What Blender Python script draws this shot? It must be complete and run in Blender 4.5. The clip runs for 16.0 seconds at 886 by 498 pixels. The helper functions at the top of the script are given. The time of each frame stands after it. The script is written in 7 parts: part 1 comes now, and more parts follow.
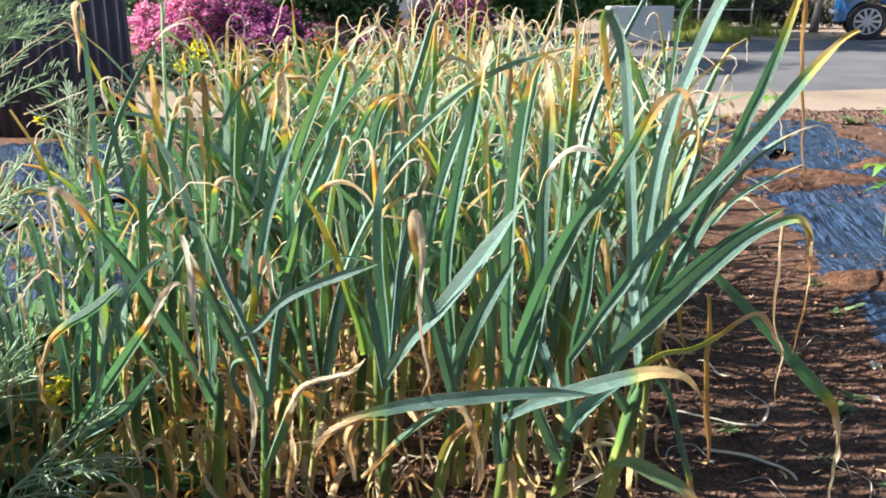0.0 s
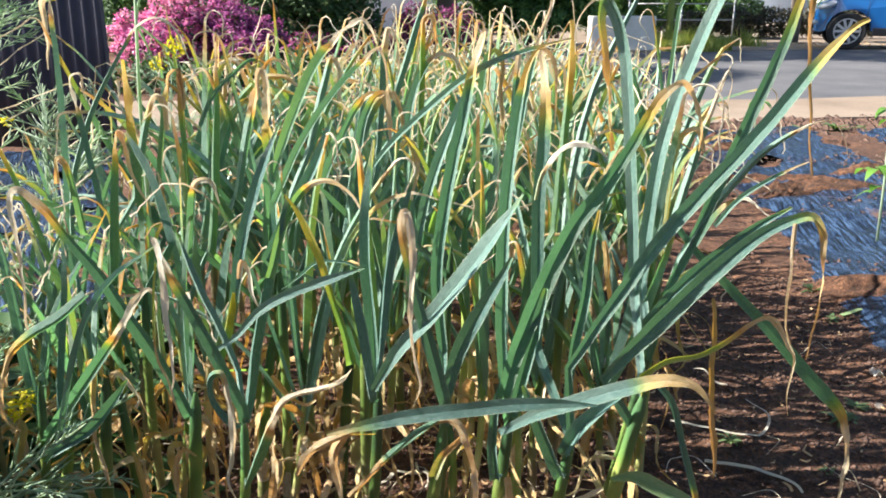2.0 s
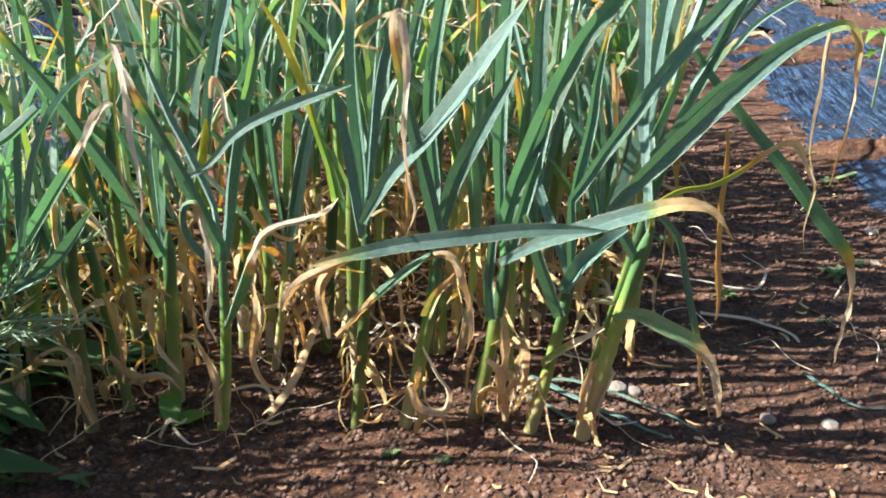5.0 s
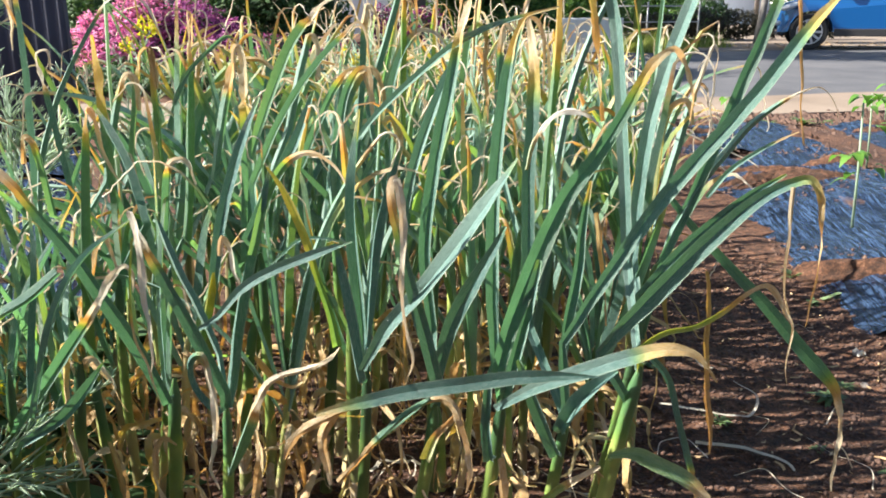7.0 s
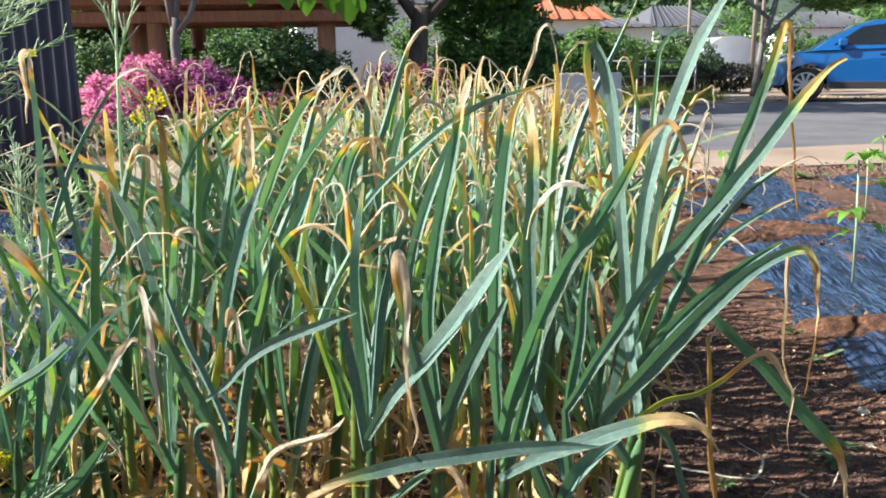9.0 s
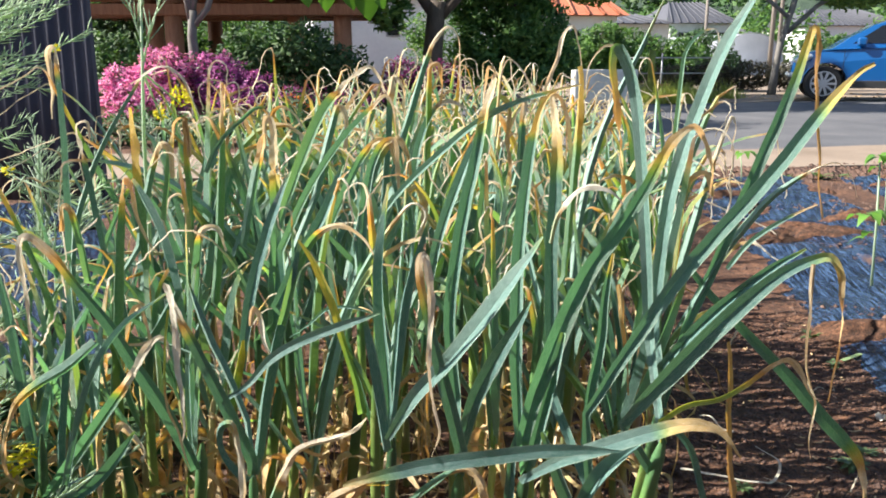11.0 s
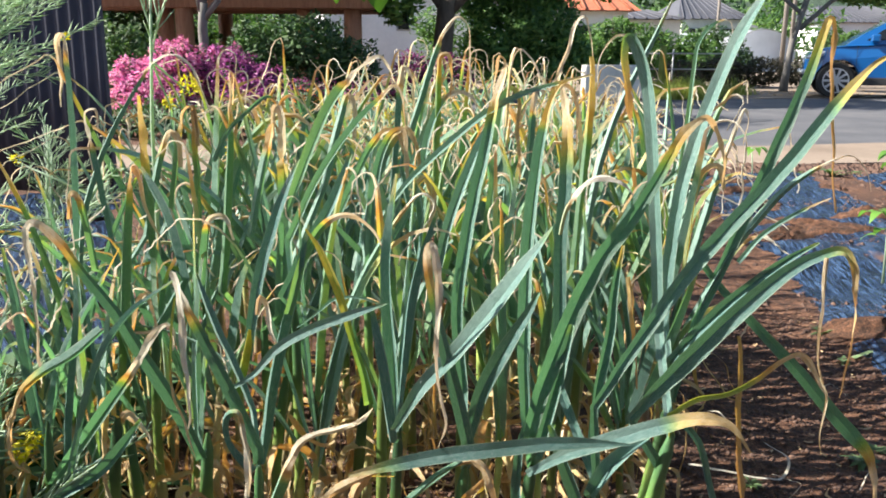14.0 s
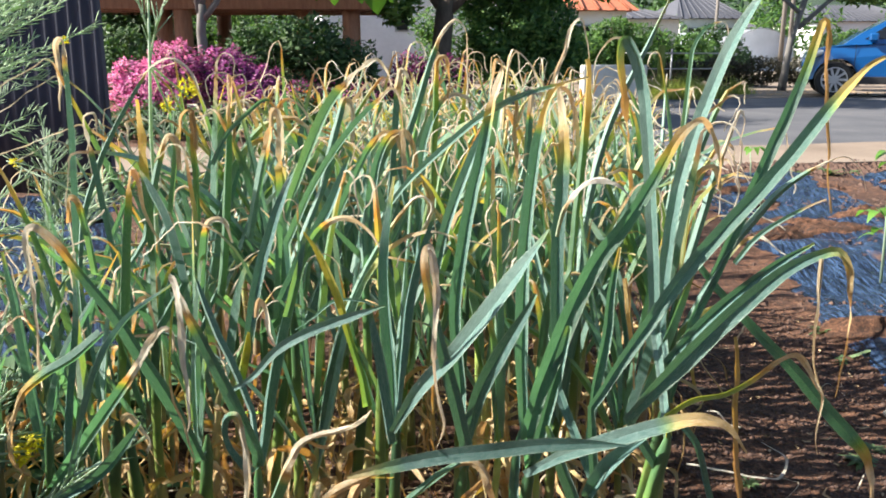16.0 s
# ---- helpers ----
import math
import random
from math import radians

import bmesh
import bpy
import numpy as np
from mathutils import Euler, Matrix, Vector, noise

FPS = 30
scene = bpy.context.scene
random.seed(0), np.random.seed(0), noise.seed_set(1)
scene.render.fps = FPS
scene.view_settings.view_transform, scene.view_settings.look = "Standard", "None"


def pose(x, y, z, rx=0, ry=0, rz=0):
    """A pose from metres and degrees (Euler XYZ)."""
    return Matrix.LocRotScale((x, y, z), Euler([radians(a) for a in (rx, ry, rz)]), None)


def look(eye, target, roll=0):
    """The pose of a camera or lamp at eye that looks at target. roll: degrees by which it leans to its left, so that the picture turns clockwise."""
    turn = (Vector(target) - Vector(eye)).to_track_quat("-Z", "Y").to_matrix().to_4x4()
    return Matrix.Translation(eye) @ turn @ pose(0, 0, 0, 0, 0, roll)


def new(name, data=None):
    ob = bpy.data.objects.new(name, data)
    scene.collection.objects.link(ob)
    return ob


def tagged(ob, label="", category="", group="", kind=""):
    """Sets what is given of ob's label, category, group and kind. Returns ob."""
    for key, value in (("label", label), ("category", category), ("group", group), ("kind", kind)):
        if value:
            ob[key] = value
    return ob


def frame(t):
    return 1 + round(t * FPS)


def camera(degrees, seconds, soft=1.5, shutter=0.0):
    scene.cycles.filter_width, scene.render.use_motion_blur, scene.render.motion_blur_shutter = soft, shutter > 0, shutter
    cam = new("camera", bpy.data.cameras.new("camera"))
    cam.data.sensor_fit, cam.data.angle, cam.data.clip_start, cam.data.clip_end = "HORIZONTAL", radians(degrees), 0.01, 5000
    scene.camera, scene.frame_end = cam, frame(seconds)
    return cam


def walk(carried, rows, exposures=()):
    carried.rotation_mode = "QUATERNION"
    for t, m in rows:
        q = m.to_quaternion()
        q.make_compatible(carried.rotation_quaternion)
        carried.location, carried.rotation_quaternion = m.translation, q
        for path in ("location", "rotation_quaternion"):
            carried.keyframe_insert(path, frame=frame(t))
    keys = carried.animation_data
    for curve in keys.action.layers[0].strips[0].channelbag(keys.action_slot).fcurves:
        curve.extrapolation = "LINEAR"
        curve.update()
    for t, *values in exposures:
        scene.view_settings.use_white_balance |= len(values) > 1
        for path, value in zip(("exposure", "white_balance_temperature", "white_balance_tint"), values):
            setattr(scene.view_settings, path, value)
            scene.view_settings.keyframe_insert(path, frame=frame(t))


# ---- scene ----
cam = camera(57.9, 16.0, soft=1.8)
METRES, EYE, TILT, LEAN, TURN = 0.335, 0.88, -17.8, 0.0, 0.0
ROWS = [
    (0.0, 0.0, 0.0, 0.0, 0.0, 0.0, 0.0),
    (0.5, -0.0116, 0.0322, -0.0053, -0.16, 0.23, 0.08),
    (1.0, -0.0145, 0.0662, -0.0149, -0.42, 0.49, 0.15),
    (1.5, -0.0177, 0.1024, -0.0248, -0.88, 0.66, 0.24),
    (2.0, -0.0285, 0.2052, -0.033, -1.14, 0.77, 0.35),
    (2.5, -0.0371, 0.2961, -0.0539, -1.35, 0.49, 0.4),
    (3.0, -0.0664, 0.363, -0.111, -1.78, -1.01, 0.16),
    (3.5, -0.0712, 0.4106, -0.1869, -2.17, -2.78, -0.33),
    (3.7, -0.0740, 0.4250, -0.2150, -2.26, -3.70, -0.60),
    (4.7, -0.0900, 0.4650, -0.2950, -2.70, -7.00, -0.10),
    (5.8, -0.1000, 0.4225, -0.2740, -3.04, -3.90, 0.68),
    (6.0, -0.0926, 0.3956, -0.2319, -3.03, -1.28, 0.83),
    (6.5, -0.098, 0.3416, -0.1809, -3.14, -0.35, 1.12),
    (7.0, -0.0998, 0.317, -0.1571, -3.2, 1.12, 1.3),
    (7.5, -0.0942, 0.2895, -0.1297, -3.21, 2.97, 1.49),
    (8.0, -0.091, 0.2651, -0.1053, -3.18, 4.04, 1.67),
    (8.5, -0.0868, 0.2532, -0.0918, -3.14, 4.61, 1.73),
    (9.0, -0.1028, 0.2489, -0.0869, -2.99, 4.8, 1.72),
    (11.5, -0.1472, 0.239, -0.0559, -1.98, 4.4, 0.56),
    (12.0, -0.134, 0.2503, -0.0637, -1.84, 4.41, 0.27),
    (12.5, -0.14, 0.2593, -0.0705, -1.73, 4.35, 0.19),
    (13.0, -0.1419, 0.2669, -0.0752, -1.67, 4.33, 0.26),
    (13.5, -0.1451, 0.2697, -0.0767, -1.62, 4.15, 0.29),
    (14.0, -0.1451, 0.2664, -0.0744, -1.63, 4.08, 0.3),
    (14.5, -0.1443, 0.2619, -0.0745, -1.63, 4.03, 0.31),
    (15.0, -0.1375, 0.2516, -0.0684, -1.66, 4.04, 0.37),
    (15.5, -0.137, 0.2528, -0.0708, -1.68, 4.04, 0.45),
    (16.0, -0.1372, 0.2483, -0.0679, -1.64, 4.11, 0.54),
]
walk(cam, [(t, pose(0, 0, EYE, TILT, LEAN, TURN) @ pose(METRES * x, METRES * y, METRES * z, 90 + pitch, roll, yaw)) for t, x, y, z, yaw, pitch, roll in ROWS],
     exposures=[(0, 1.72), (2, 1.73), (3.5, 1.85), (6, 1.86), (7, 1.70), (8, 1.64), (12, 1.60), (16, 1.60)])

# ---- light ----
SUN_EL, SUN_AZ = 39.0, -89.0          # height, and compass turn from straight ahead (minus: to the left)
world = bpy.data.worlds.new("sky")
scene.world = world
world.use_nodes = True
wt = world.node_tree
sky = wt.nodes.new("ShaderNodeTexSky")
sky.sky_type, sky.sun_disc = "NISHITA", False
sky.sun_elevation, sky.sun_rotation = radians(SUN_EL), radians(SUN_AZ)
wt.links.new(sky.outputs[0], wt.nodes["Background"].inputs[0])
wt.nodes["Background"].inputs[1].default_value = 0.066
sun = new("sun", bpy.data.lights.new("sun", "SUN"))
sun.data.energy, sun.data.angle, sun.data.color = 5.0, radians(0.6), (1.0, 0.915, 0.815)
to_sun = Vector((math.sin(radians(SUN_AZ)) * math.cos(radians(SUN_EL)), math.cos(radians(SUN_AZ)) * math.cos(radians(SUN_EL)), math.sin(radians(SUN_EL))))
sun.matrix_world = look(to_sun * 50, (0, 0, 0))


# ---- materials ----
def shader(name):
    m = bpy.data.materials.new(name)
    m.use_nodes = True
    nt = m.node_tree
    return m, nt, nt.nodes["Principled BSDF"]


def node(nt, kind, links=(), **values):
    n = nt.nodes.new(kind)
    for key, v in values.items():
        n.inputs[key.replace("_", " ")].default_value = v
    for key, out in links:
        nt.links.new(out, n.inputs[key])
    return n


def coords(nt, scale=(1, 1, 1), space="Object"):
    tc = nt.nodes.new("ShaderNodeTexCoord")
    mp = node(nt, "ShaderNodeMapping", [("Vector", tc.outputs[space])], Scale=scale)
    return mp.outputs[0]


def noise_of(nt, vec, scale, detail=5.0, rough=0.6):
    return node(nt, "ShaderNodeTexNoise", [("Vector", vec)], Scale=scale, Detail=detail, Roughness=rough).outputs["Fac"]


def ramp(nt, fac, stops):
    r = nt.nodes.new("ShaderNodeValToRGB")
    el = r.color_ramp.elements
    while len(el) < len(stops):
        el.new(0.5)
    for e, (p, c) in zip(el, stops):
        e.position, e.color = p, (*c, 1)
    nt.links.new(fac, r.inputs[0])
    return r.outputs[0]


def blend(nt, fac, a, b, how="MIX"):
    mx = nt.nodes.new("ShaderNodeMix")
    mx.data_type, mx.blend_type = "RGBA", how
    for sock, v in ((mx.inputs[0], fac), (mx.inputs[6], a), (mx.inputs[7], b)):
        if isinstance(v, (int, float)):
            sock.default_value = v
        elif isinstance(v, tuple):
            sock.default_value = (*v, 1)
        else:
            nt.links.new(v, sock)
    return mx.outputs[2]


def calc(nt, op, a, b=0.0, clamp=False):
    n = nt.nodes.new("ShaderNodeMath")
    n.operation, n.use_clamp = op, clamp
    for sock, v in ((n.inputs[0], a), (n.inputs[1], b)):
        if isinstance(v, (int, float)):
            sock.default_value = v
        else:
            nt.links.new(v, sock)
    return n.outputs[0]


def relief(nt, bsdf, height, strength=0.4, distance=0.01):
    b = node(nt, "ShaderNodeBump", [("Height", height)], Strength=strength, Distance=distance)
    nt.links.new(b.outputs[0], bsdf.inputs["Normal"])


def plain(name, stops, scale=8.0, rough=0.7, metal=0.0, bump=0.25, size=0.01, stretch=(1, 1, 1), fine=6.0):
    """A surface of two-scale noise between the colours of stops."""
    m, nt, b = shader(name)
    v = coords(nt, stretch)
    big, small = noise_of(nt, v, scale), noise_of(nt, v, scale * fine)
    f = calc(nt, "ADD", calc(nt, "MULTIPLY", big, 0.65), calc(nt, "MULTIPLY", small, 0.35))
    nt.links.new(ramp(nt, f, stops), b.inputs["Base Color"])
    nt.links.new(calc(nt, "ADD", rough - 0.1, calc(nt, "MULTIPLY", small, 0.2)), b.inputs["Roughness"])
    b.inputs["Metallic"].default_value = metal
    relief(nt, b, f, bump, size)
    return m


def attribute(nt, name, out="Fac"):
    a = nt.nodes.new("ShaderNodeAttribute")
    a.attribute_name = name
    return a.outputs[out]


def see_through(nt, b, colour, share):
    """Lets part of the light come through a thin leaf."""
    tr = nt.nodes.new("ShaderNodeBsdfTranslucent")
    nt.links.new(colour, tr.inputs[0])
    mx = nt.nodes.new("ShaderNodeMixShader")
    if isinstance(share, float):
        mx.inputs[0].default_value = share
    else:
        nt.links.new(share, mx.inputs[0])
    nt.links.new(b.outputs[0], mx.inputs[1])
    nt.links.new(tr.outputs[0], mx.inputs[2])
    nt.links.new(mx.outputs[0], nt.nodes["Material Output"].inputs[0])


def make_garlic_leaf():
    m, nt, b = shader("garlic_leaf")
    dry, lc = attribute(nt, "dry"), attribute(nt, "blade", "Vector")
    tones = nt.nodes.new("ShaderNodeSeparateXYZ")
    nt.links.new(attribute(nt, "tone", "Vector"), tones.inputs[0])
    golden, own, chance = tones.outputs[0], tones.outputs[1], tones.outputs[2]
    long = node(nt, "ShaderNodeMapping", [("Vector", lc)], Scale=(5, 9, 1)).outputs[0]
    veins = node(nt, "ShaderNodeMapping", [("Vector", lc)], Scale=(26, 3, 1)).outputs[0]
    blot, streak = noise_of(nt, long, 1.6), noise_of(nt, veins, 1.0, 3.0)
    d = calc(nt, "ADD", dry, calc(nt, "MULTIPLY", calc(nt, "SUBTRACT", blot, 0.5), calc(nt, "MULTIPLY", calc(nt, "ADD", dry, 0.05), 0.6)), True)
    straw = ramp(nt, d, [(0.0, (0.041, 0.140, 0.124)), (0.16, (0.09, 0.23, 0.095)), (0.28, (0.25, 0.32, 0.09)), (0.38, (0.58, 0.50, 0.25)), (0.48, (0.68, 0.47, 0.18)), (0.62, (0.60, 0.35, 0.12)), (0.72, (0.72, 0.50, 0.25)), (0.84, (0.82, 0.67, 0.46)), (1.0, (0.88, 0.83, 0.74))])
    gold = ramp(nt, d, [(0.0, (0.041, 0.140, 0.118)), (0.14, (0.09, 0.23, 0.075)), (0.28, (0.34, 0.40, 0.05)), (0.42, (0.70, 0.50, 0.06)), (0.60, (0.70, 0.44, 0.13)), (0.76, (0.74, 0.57, 0.33)), (1.0, (0.83, 0.75, 0.61))])
    old = blend(nt, golden, straw, gold)
    fresh = blend(nt, calc(nt, "MULTIPLY", chance, 0.5), (0.84, 0.98, 1.10), (1.30, 1.2, 0.50))
    green = blend(nt, calc(nt, "SUBTRACT", 1.0, d, True), old, blend(nt, 1.0, old, fresh, "MULTIPLY"))
    col = blend(nt, calc(nt, "MULTIPLY", ramp(nt, streak, [(0.4, (0, 0, 0)), (0.62, (1, 1, 1))]), calc(nt, "ADD", 0.14, calc(nt, "MULTIPLY", d, 0.32))), green, blend(nt, 1.0, green, (0.55, 0.52, 0.42), "MULTIPLY"))
    specks = noise_of(nt, node(nt, "ShaderNodeMapping", [("Vector", lc)], Scale=(30, 260, 1)).outputs[0], 2.2, 2.0)
    bloom = ramp(nt, calc(nt, "MULTIPLY", specks, calc(nt, "ADD", blot, 0.55)), [(0.50, (0, 0, 0)), (0.66, (1, 1, 1))])
    col = blend(nt, calc(nt, "MULTIPLY", bloom, 0.34), col, (0.58, 0.70, 0.64))
    # a silvery bloom of wax, thick on some leaves
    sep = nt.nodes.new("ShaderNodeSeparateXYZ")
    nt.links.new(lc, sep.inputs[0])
    # wax shown stronger on one side: the fold's lit face, put into the colour
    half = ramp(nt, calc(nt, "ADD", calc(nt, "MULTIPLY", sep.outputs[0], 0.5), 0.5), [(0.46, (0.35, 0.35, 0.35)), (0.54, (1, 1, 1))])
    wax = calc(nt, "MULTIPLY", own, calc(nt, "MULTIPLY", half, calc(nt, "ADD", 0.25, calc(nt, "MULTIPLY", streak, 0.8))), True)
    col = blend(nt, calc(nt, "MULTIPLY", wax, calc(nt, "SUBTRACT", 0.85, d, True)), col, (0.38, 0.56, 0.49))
    # bright edge highlight, painted along both margins of the blade
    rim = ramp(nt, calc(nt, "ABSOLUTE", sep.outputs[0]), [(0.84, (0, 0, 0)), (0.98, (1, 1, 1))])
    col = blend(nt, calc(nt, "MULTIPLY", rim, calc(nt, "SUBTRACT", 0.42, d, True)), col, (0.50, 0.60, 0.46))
    lines = noise_of(nt, node(nt, "ShaderNodeMapping", [("Vector", lc)], Scale=(38, 0.9, 1)).outputs[0], 1.0, 2.0)
    col = blend(nt, 1.0, col, ramp(nt, calc(nt, "ADD", calc(nt, "MULTIPLY", lines, 0.6), calc(nt, "MULTIPLY", blot, 0.4)), [(0.32, (0.66, 0.68, 0.68)), (0.66, (1.22, 1.2, 1.16))]), "MULTIPLY")
    nt.links.new(col, b.inputs["Base Color"])
    nt.links.new(calc(nt, "ADD", calc(nt, "ADD", 0.38, calc(nt, "MULTIPLY", streak, 0.14)), calc(nt, "MULTIPLY", d, 0.3)), b.inputs["Roughness"])
    b.inputs["Specular IOR Level"].default_value = 0.42
    b.inputs["Sheen Weight"].default_value, b.inputs["Sheen Roughness"].default_value = 0.10, 0.4
    b.inputs["Sheen Tint"].default_value = (0.85, 0.96, 0.97, 1)
    relief(nt, b, calc(nt, "ADD", streak, lines), 0.5, 0.002)
    through_light = ramp(nt, d, [(0.0, (0.13, 0.34, 0.13)), (0.18, (0.28, 0.46, 0.05)), (0.40, (0.72, 0.54, 0.07)), (0.62, (0.66, 0.30, 0.05)), (0.84, (0.74, 0.50, 0.24)), (1.0, (0.80, 0.68, 0.50))])
    see_through(nt, b, through_light, calc(nt, "ADD", 0.17, calc(nt, "ADD", calc(nt, "MULTIPLY", chance, 0.32), calc(nt, "MULTIPLY", d, 0.14))))
    return m


def make_garlic_stem():
    m, nt, b = shader("garlic_stem")
    dry, lc = attribute(nt, "dry"), attribute(nt, "blade", "Vector")
    veins = node(nt, "ShaderNodeMapping", [("Vector", lc)], Scale=(10, 5, 1)).outputs[0]
    s = calc(nt, "ADD", calc(nt, "MULTIPLY", noise_of(nt, veins, 2.0), 0.6), calc(nt, "MULTIPLY", noise_of(nt, node(nt, "ShaderNodeMapping", [("Vector", lc)], Scale=(40, 1.5, 1)).outputs[0], 1.0), 0.4))
    d = calc(nt, "ADD", dry, calc(nt, "MULTIPLY", calc(nt, "SUBTRACT", s, 0.5), 0.3), True)
    col = ramp(nt, d, [(0.0, (0.065, 0.17, 0.075)), (0.2, (0.17, 0.31, 0.07)), (0.42, (0.36, 0.45, 0.13)), (0.62, (0.52, 0.50, 0.25)), (0.8, (0.56, 0.44, 0.25)), (1.0, (0.46, 0.33, 0.19))])
    own = nt.nodes.new("ShaderNodeObjectInfo").outputs["Random"]
    col = blend(nt, 1.0, col, ramp(nt, own, [(0.0, (0.32, 0.34, 0.36)), (0.6, (0.68, 0.69, 0.67)), (1.0, (1.05, 1.03, 1.0))]), "MULTIPLY")
    nt.links.new(col, b.inputs["Base Color"])
    b.inputs["Roughness"].default_value = 0.45
    b.inputs["Subsurface Weight"].default_value = 0.15
    b.inputs["Subsurface Radius"].default_value = (0.006, 0.01, 0.003)
    relief(nt, b, s, 0.3, 0.002)
    return m


def make_foliage(name, stops, share=0.3, rough=0.62):
    m, nt, b = shader(name)
    g = nt.nodes.new("ShaderNodeNewGeometry")
    col = ramp(nt, g.outputs["Random Per Island"], stops)
    v = noise_of(nt, coords(nt), 3.0)
    col = blend(nt, 1.0, col, ramp(nt, v, [(0.3, (0.6, 0.62, 0.6)), (0.7, (1.2, 1.2, 1.1))]), "MULTIPLY")
    nt.links.new(col, b.inputs["Base Color"])
    b.inputs["Roughness"].default_value = rough
    see_through(nt, b, blend(nt, 1.0, col, (1.3, 1.4, 0.8), "MULTIPLY"), share)
    return m


def make_soil():
    m, nt, b = shader("soil")
    v = coords(nt)
    a, c, e = noise_of(nt, v, 1.3), noise_of(nt, v, 34.0, 8.0, 0.75), noise_of(nt, v, 190.0, 4.0)
    f = calc(nt, "ADD", calc(nt, "MULTIPLY", a, 0.2), calc(nt, "ADD", calc(nt, "MULTIPLY", c, 0.5), calc(nt, "MULTIPLY", e, 0.3)))
    col = ramp(nt, f, [(0.3, (0.009, 0.006, 0.005)), (0.45, (0.040, 0.0195, 0.011)), (0.54, (0.145, 0.066, 0.035)), (0.63, (0.38, 0.20, 0.11))])
    nt.links.new(col, b.inputs["Base Color"])
    b.inputs["Roughness"].default_value = 0.92
    relief(nt, b, calc(nt, "ADD", c, calc(nt, "MULTIPLY", noise_of(nt, v, 120.0, 6.0, 0.75), 0.9)), 0.9, 0.014)
    return m


def make_film():
    m, nt, b = shader("mulch_film")
    v = coords(nt)
    slant = node(nt, "ShaderNodeMapping", [("Vector", nt.nodes.new("ShaderNodeTexCoord").outputs["Object"])], Scale=(95, 7, 7), Rotation=(0, 0, radians(12))).outputs[0]
    dirt = ramp(nt, calc(nt, "ADD", calc(nt, "MULTIPLY", noise_of(nt, v, 4.0), 0.7), calc(nt, "MULTIPLY", noise_of(nt, v, 30.0), 0.3)), [(0.60, (0, 0, 0)), (0.70, (1, 1, 1))])
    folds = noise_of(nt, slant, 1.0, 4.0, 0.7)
    # black film; the sky's blue sheen on its creases is painted into this ramp
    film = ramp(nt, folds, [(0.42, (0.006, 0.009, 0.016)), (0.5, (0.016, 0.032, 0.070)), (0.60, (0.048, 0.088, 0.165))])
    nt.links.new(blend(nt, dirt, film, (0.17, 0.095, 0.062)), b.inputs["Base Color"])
    nt.links.new(calc(nt, "ADD", 0.22, calc(nt, "MULTIPLY", dirt, 0.6)), b.inputs["Roughness"])
    b.inputs["IOR"].default_value = 1.5
    relief(nt, b, calc(nt, "ADD", folds, calc(nt, "MULTIPLY", noise_of(nt, v, 11.0), 1.0)), 0.9, 0.022)
    return m


def make_tunnel_film():
    m, nt, b = shader("tunnel_film")
    col = ramp(nt, noise_of(nt, coords(nt), 1.0), [(0.3, (0.55, 0.60, 0.66)), (0.7, (0.70, 0.74, 0.80))])
    nt.links.new(col, b.inputs["Base Color"])
    b.inputs["Roughness"].default_value = 0.35
    see_through(nt, b, col, 0.5)
    return m


def make_paint(name, colour):
    m, nt, b = shader(name)
    n = noise_of(nt, coords(nt), 6.0)
    nt.links.new(blend(nt, calc(nt, "MULTIPLY", n, 0.15), colour, tuple(0.5 * c for c in colour)), b.inputs["Base Color"])
    b.inputs["Roughness"].default_value, b.inputs["Metallic"].default_value = 0.3, 0.15
    b.inputs["Coat Weight"].default_value, b.inputs["Coat Roughness"].default_value = 1.0, 0.05
    return m


def make_dew():
    m, nt, b = shader("dew")
    b.inputs["Base Color"].default_value = (0.95, 0.97, 1.0, 1)
    b.inputs["Roughness"].default_value, b.inputs["IOR"].default_value = 0.04, 1.33
    b.inputs["Transmission Weight"].default_value = 0.7
    return m


DEW = make_dew()
GARLIC, STEM, SOIL, FILM = make_garlic_leaf(), make_garlic_stem(), make_soil(), make_film()
CRUMB = plain("soil_crumb", [(0.3, (0.024, 0.014, 0.012)), (0.5, (0.085, 0.050, 0.038)), (0.7, (0.25, 0.16, 0.115))], 40.0, 0.95, bump=0.6, size=0.004)
ASPHALT = plain("asphalt", [(0.3, (0.05, 0.053, 0.062)), (0.5, (0.085, 0.088, 0.097)), (0.7, (0.135, 0.135, 0.14))], 1.1, 0.85, bump=0.4, fine=60)
CONCRETE = plain("concrete", [(0.3, (0.14, 0.105, 0.075)), (0.5, (0.21, 0.165, 0.125)), (0.7, (0.29, 0.235, 0.185))], 1.2, 0.9, bump=0.3, fine=40)
DARK_SHEET = plain("dark_sheet", [(0.3, (0.026, 0.030, 0.052)), (0.6, (0.044, 0.050, 0.080)), (0.8, (0.07, 0.076, 0.10))], 3.0, 0.7, bump=0.15)
WOOD = plain("pavilion_wood", [(0.3, (0.20, 0.085, 0.045)), (0.5, (0.32, 0.15, 0.085)), (0.7, (0.42, 0.21, 0.12))], 3.0, 0.6, stretch=(6, 6, 1))
ROOF_TILE = plain("grey_tile", [(0.3, (0.045, 0.05, 0.065)), (0.7, (0.09, 0.095, 0.115))], 5.0, 0.7)
RED_TILE = plain("red_tile", [(0.3, (0.33, 0.10, 0.055)), (0.7, (0.52, 0.19, 0.10))], 5.0, 0.7)
WHITE_WALL = plain("white_wall", [(0.25, (0.66, 0.68, 0.70)), (0.6, (0.80, 0.81, 0.82))], 1.2, 0.85, bump=0.15)
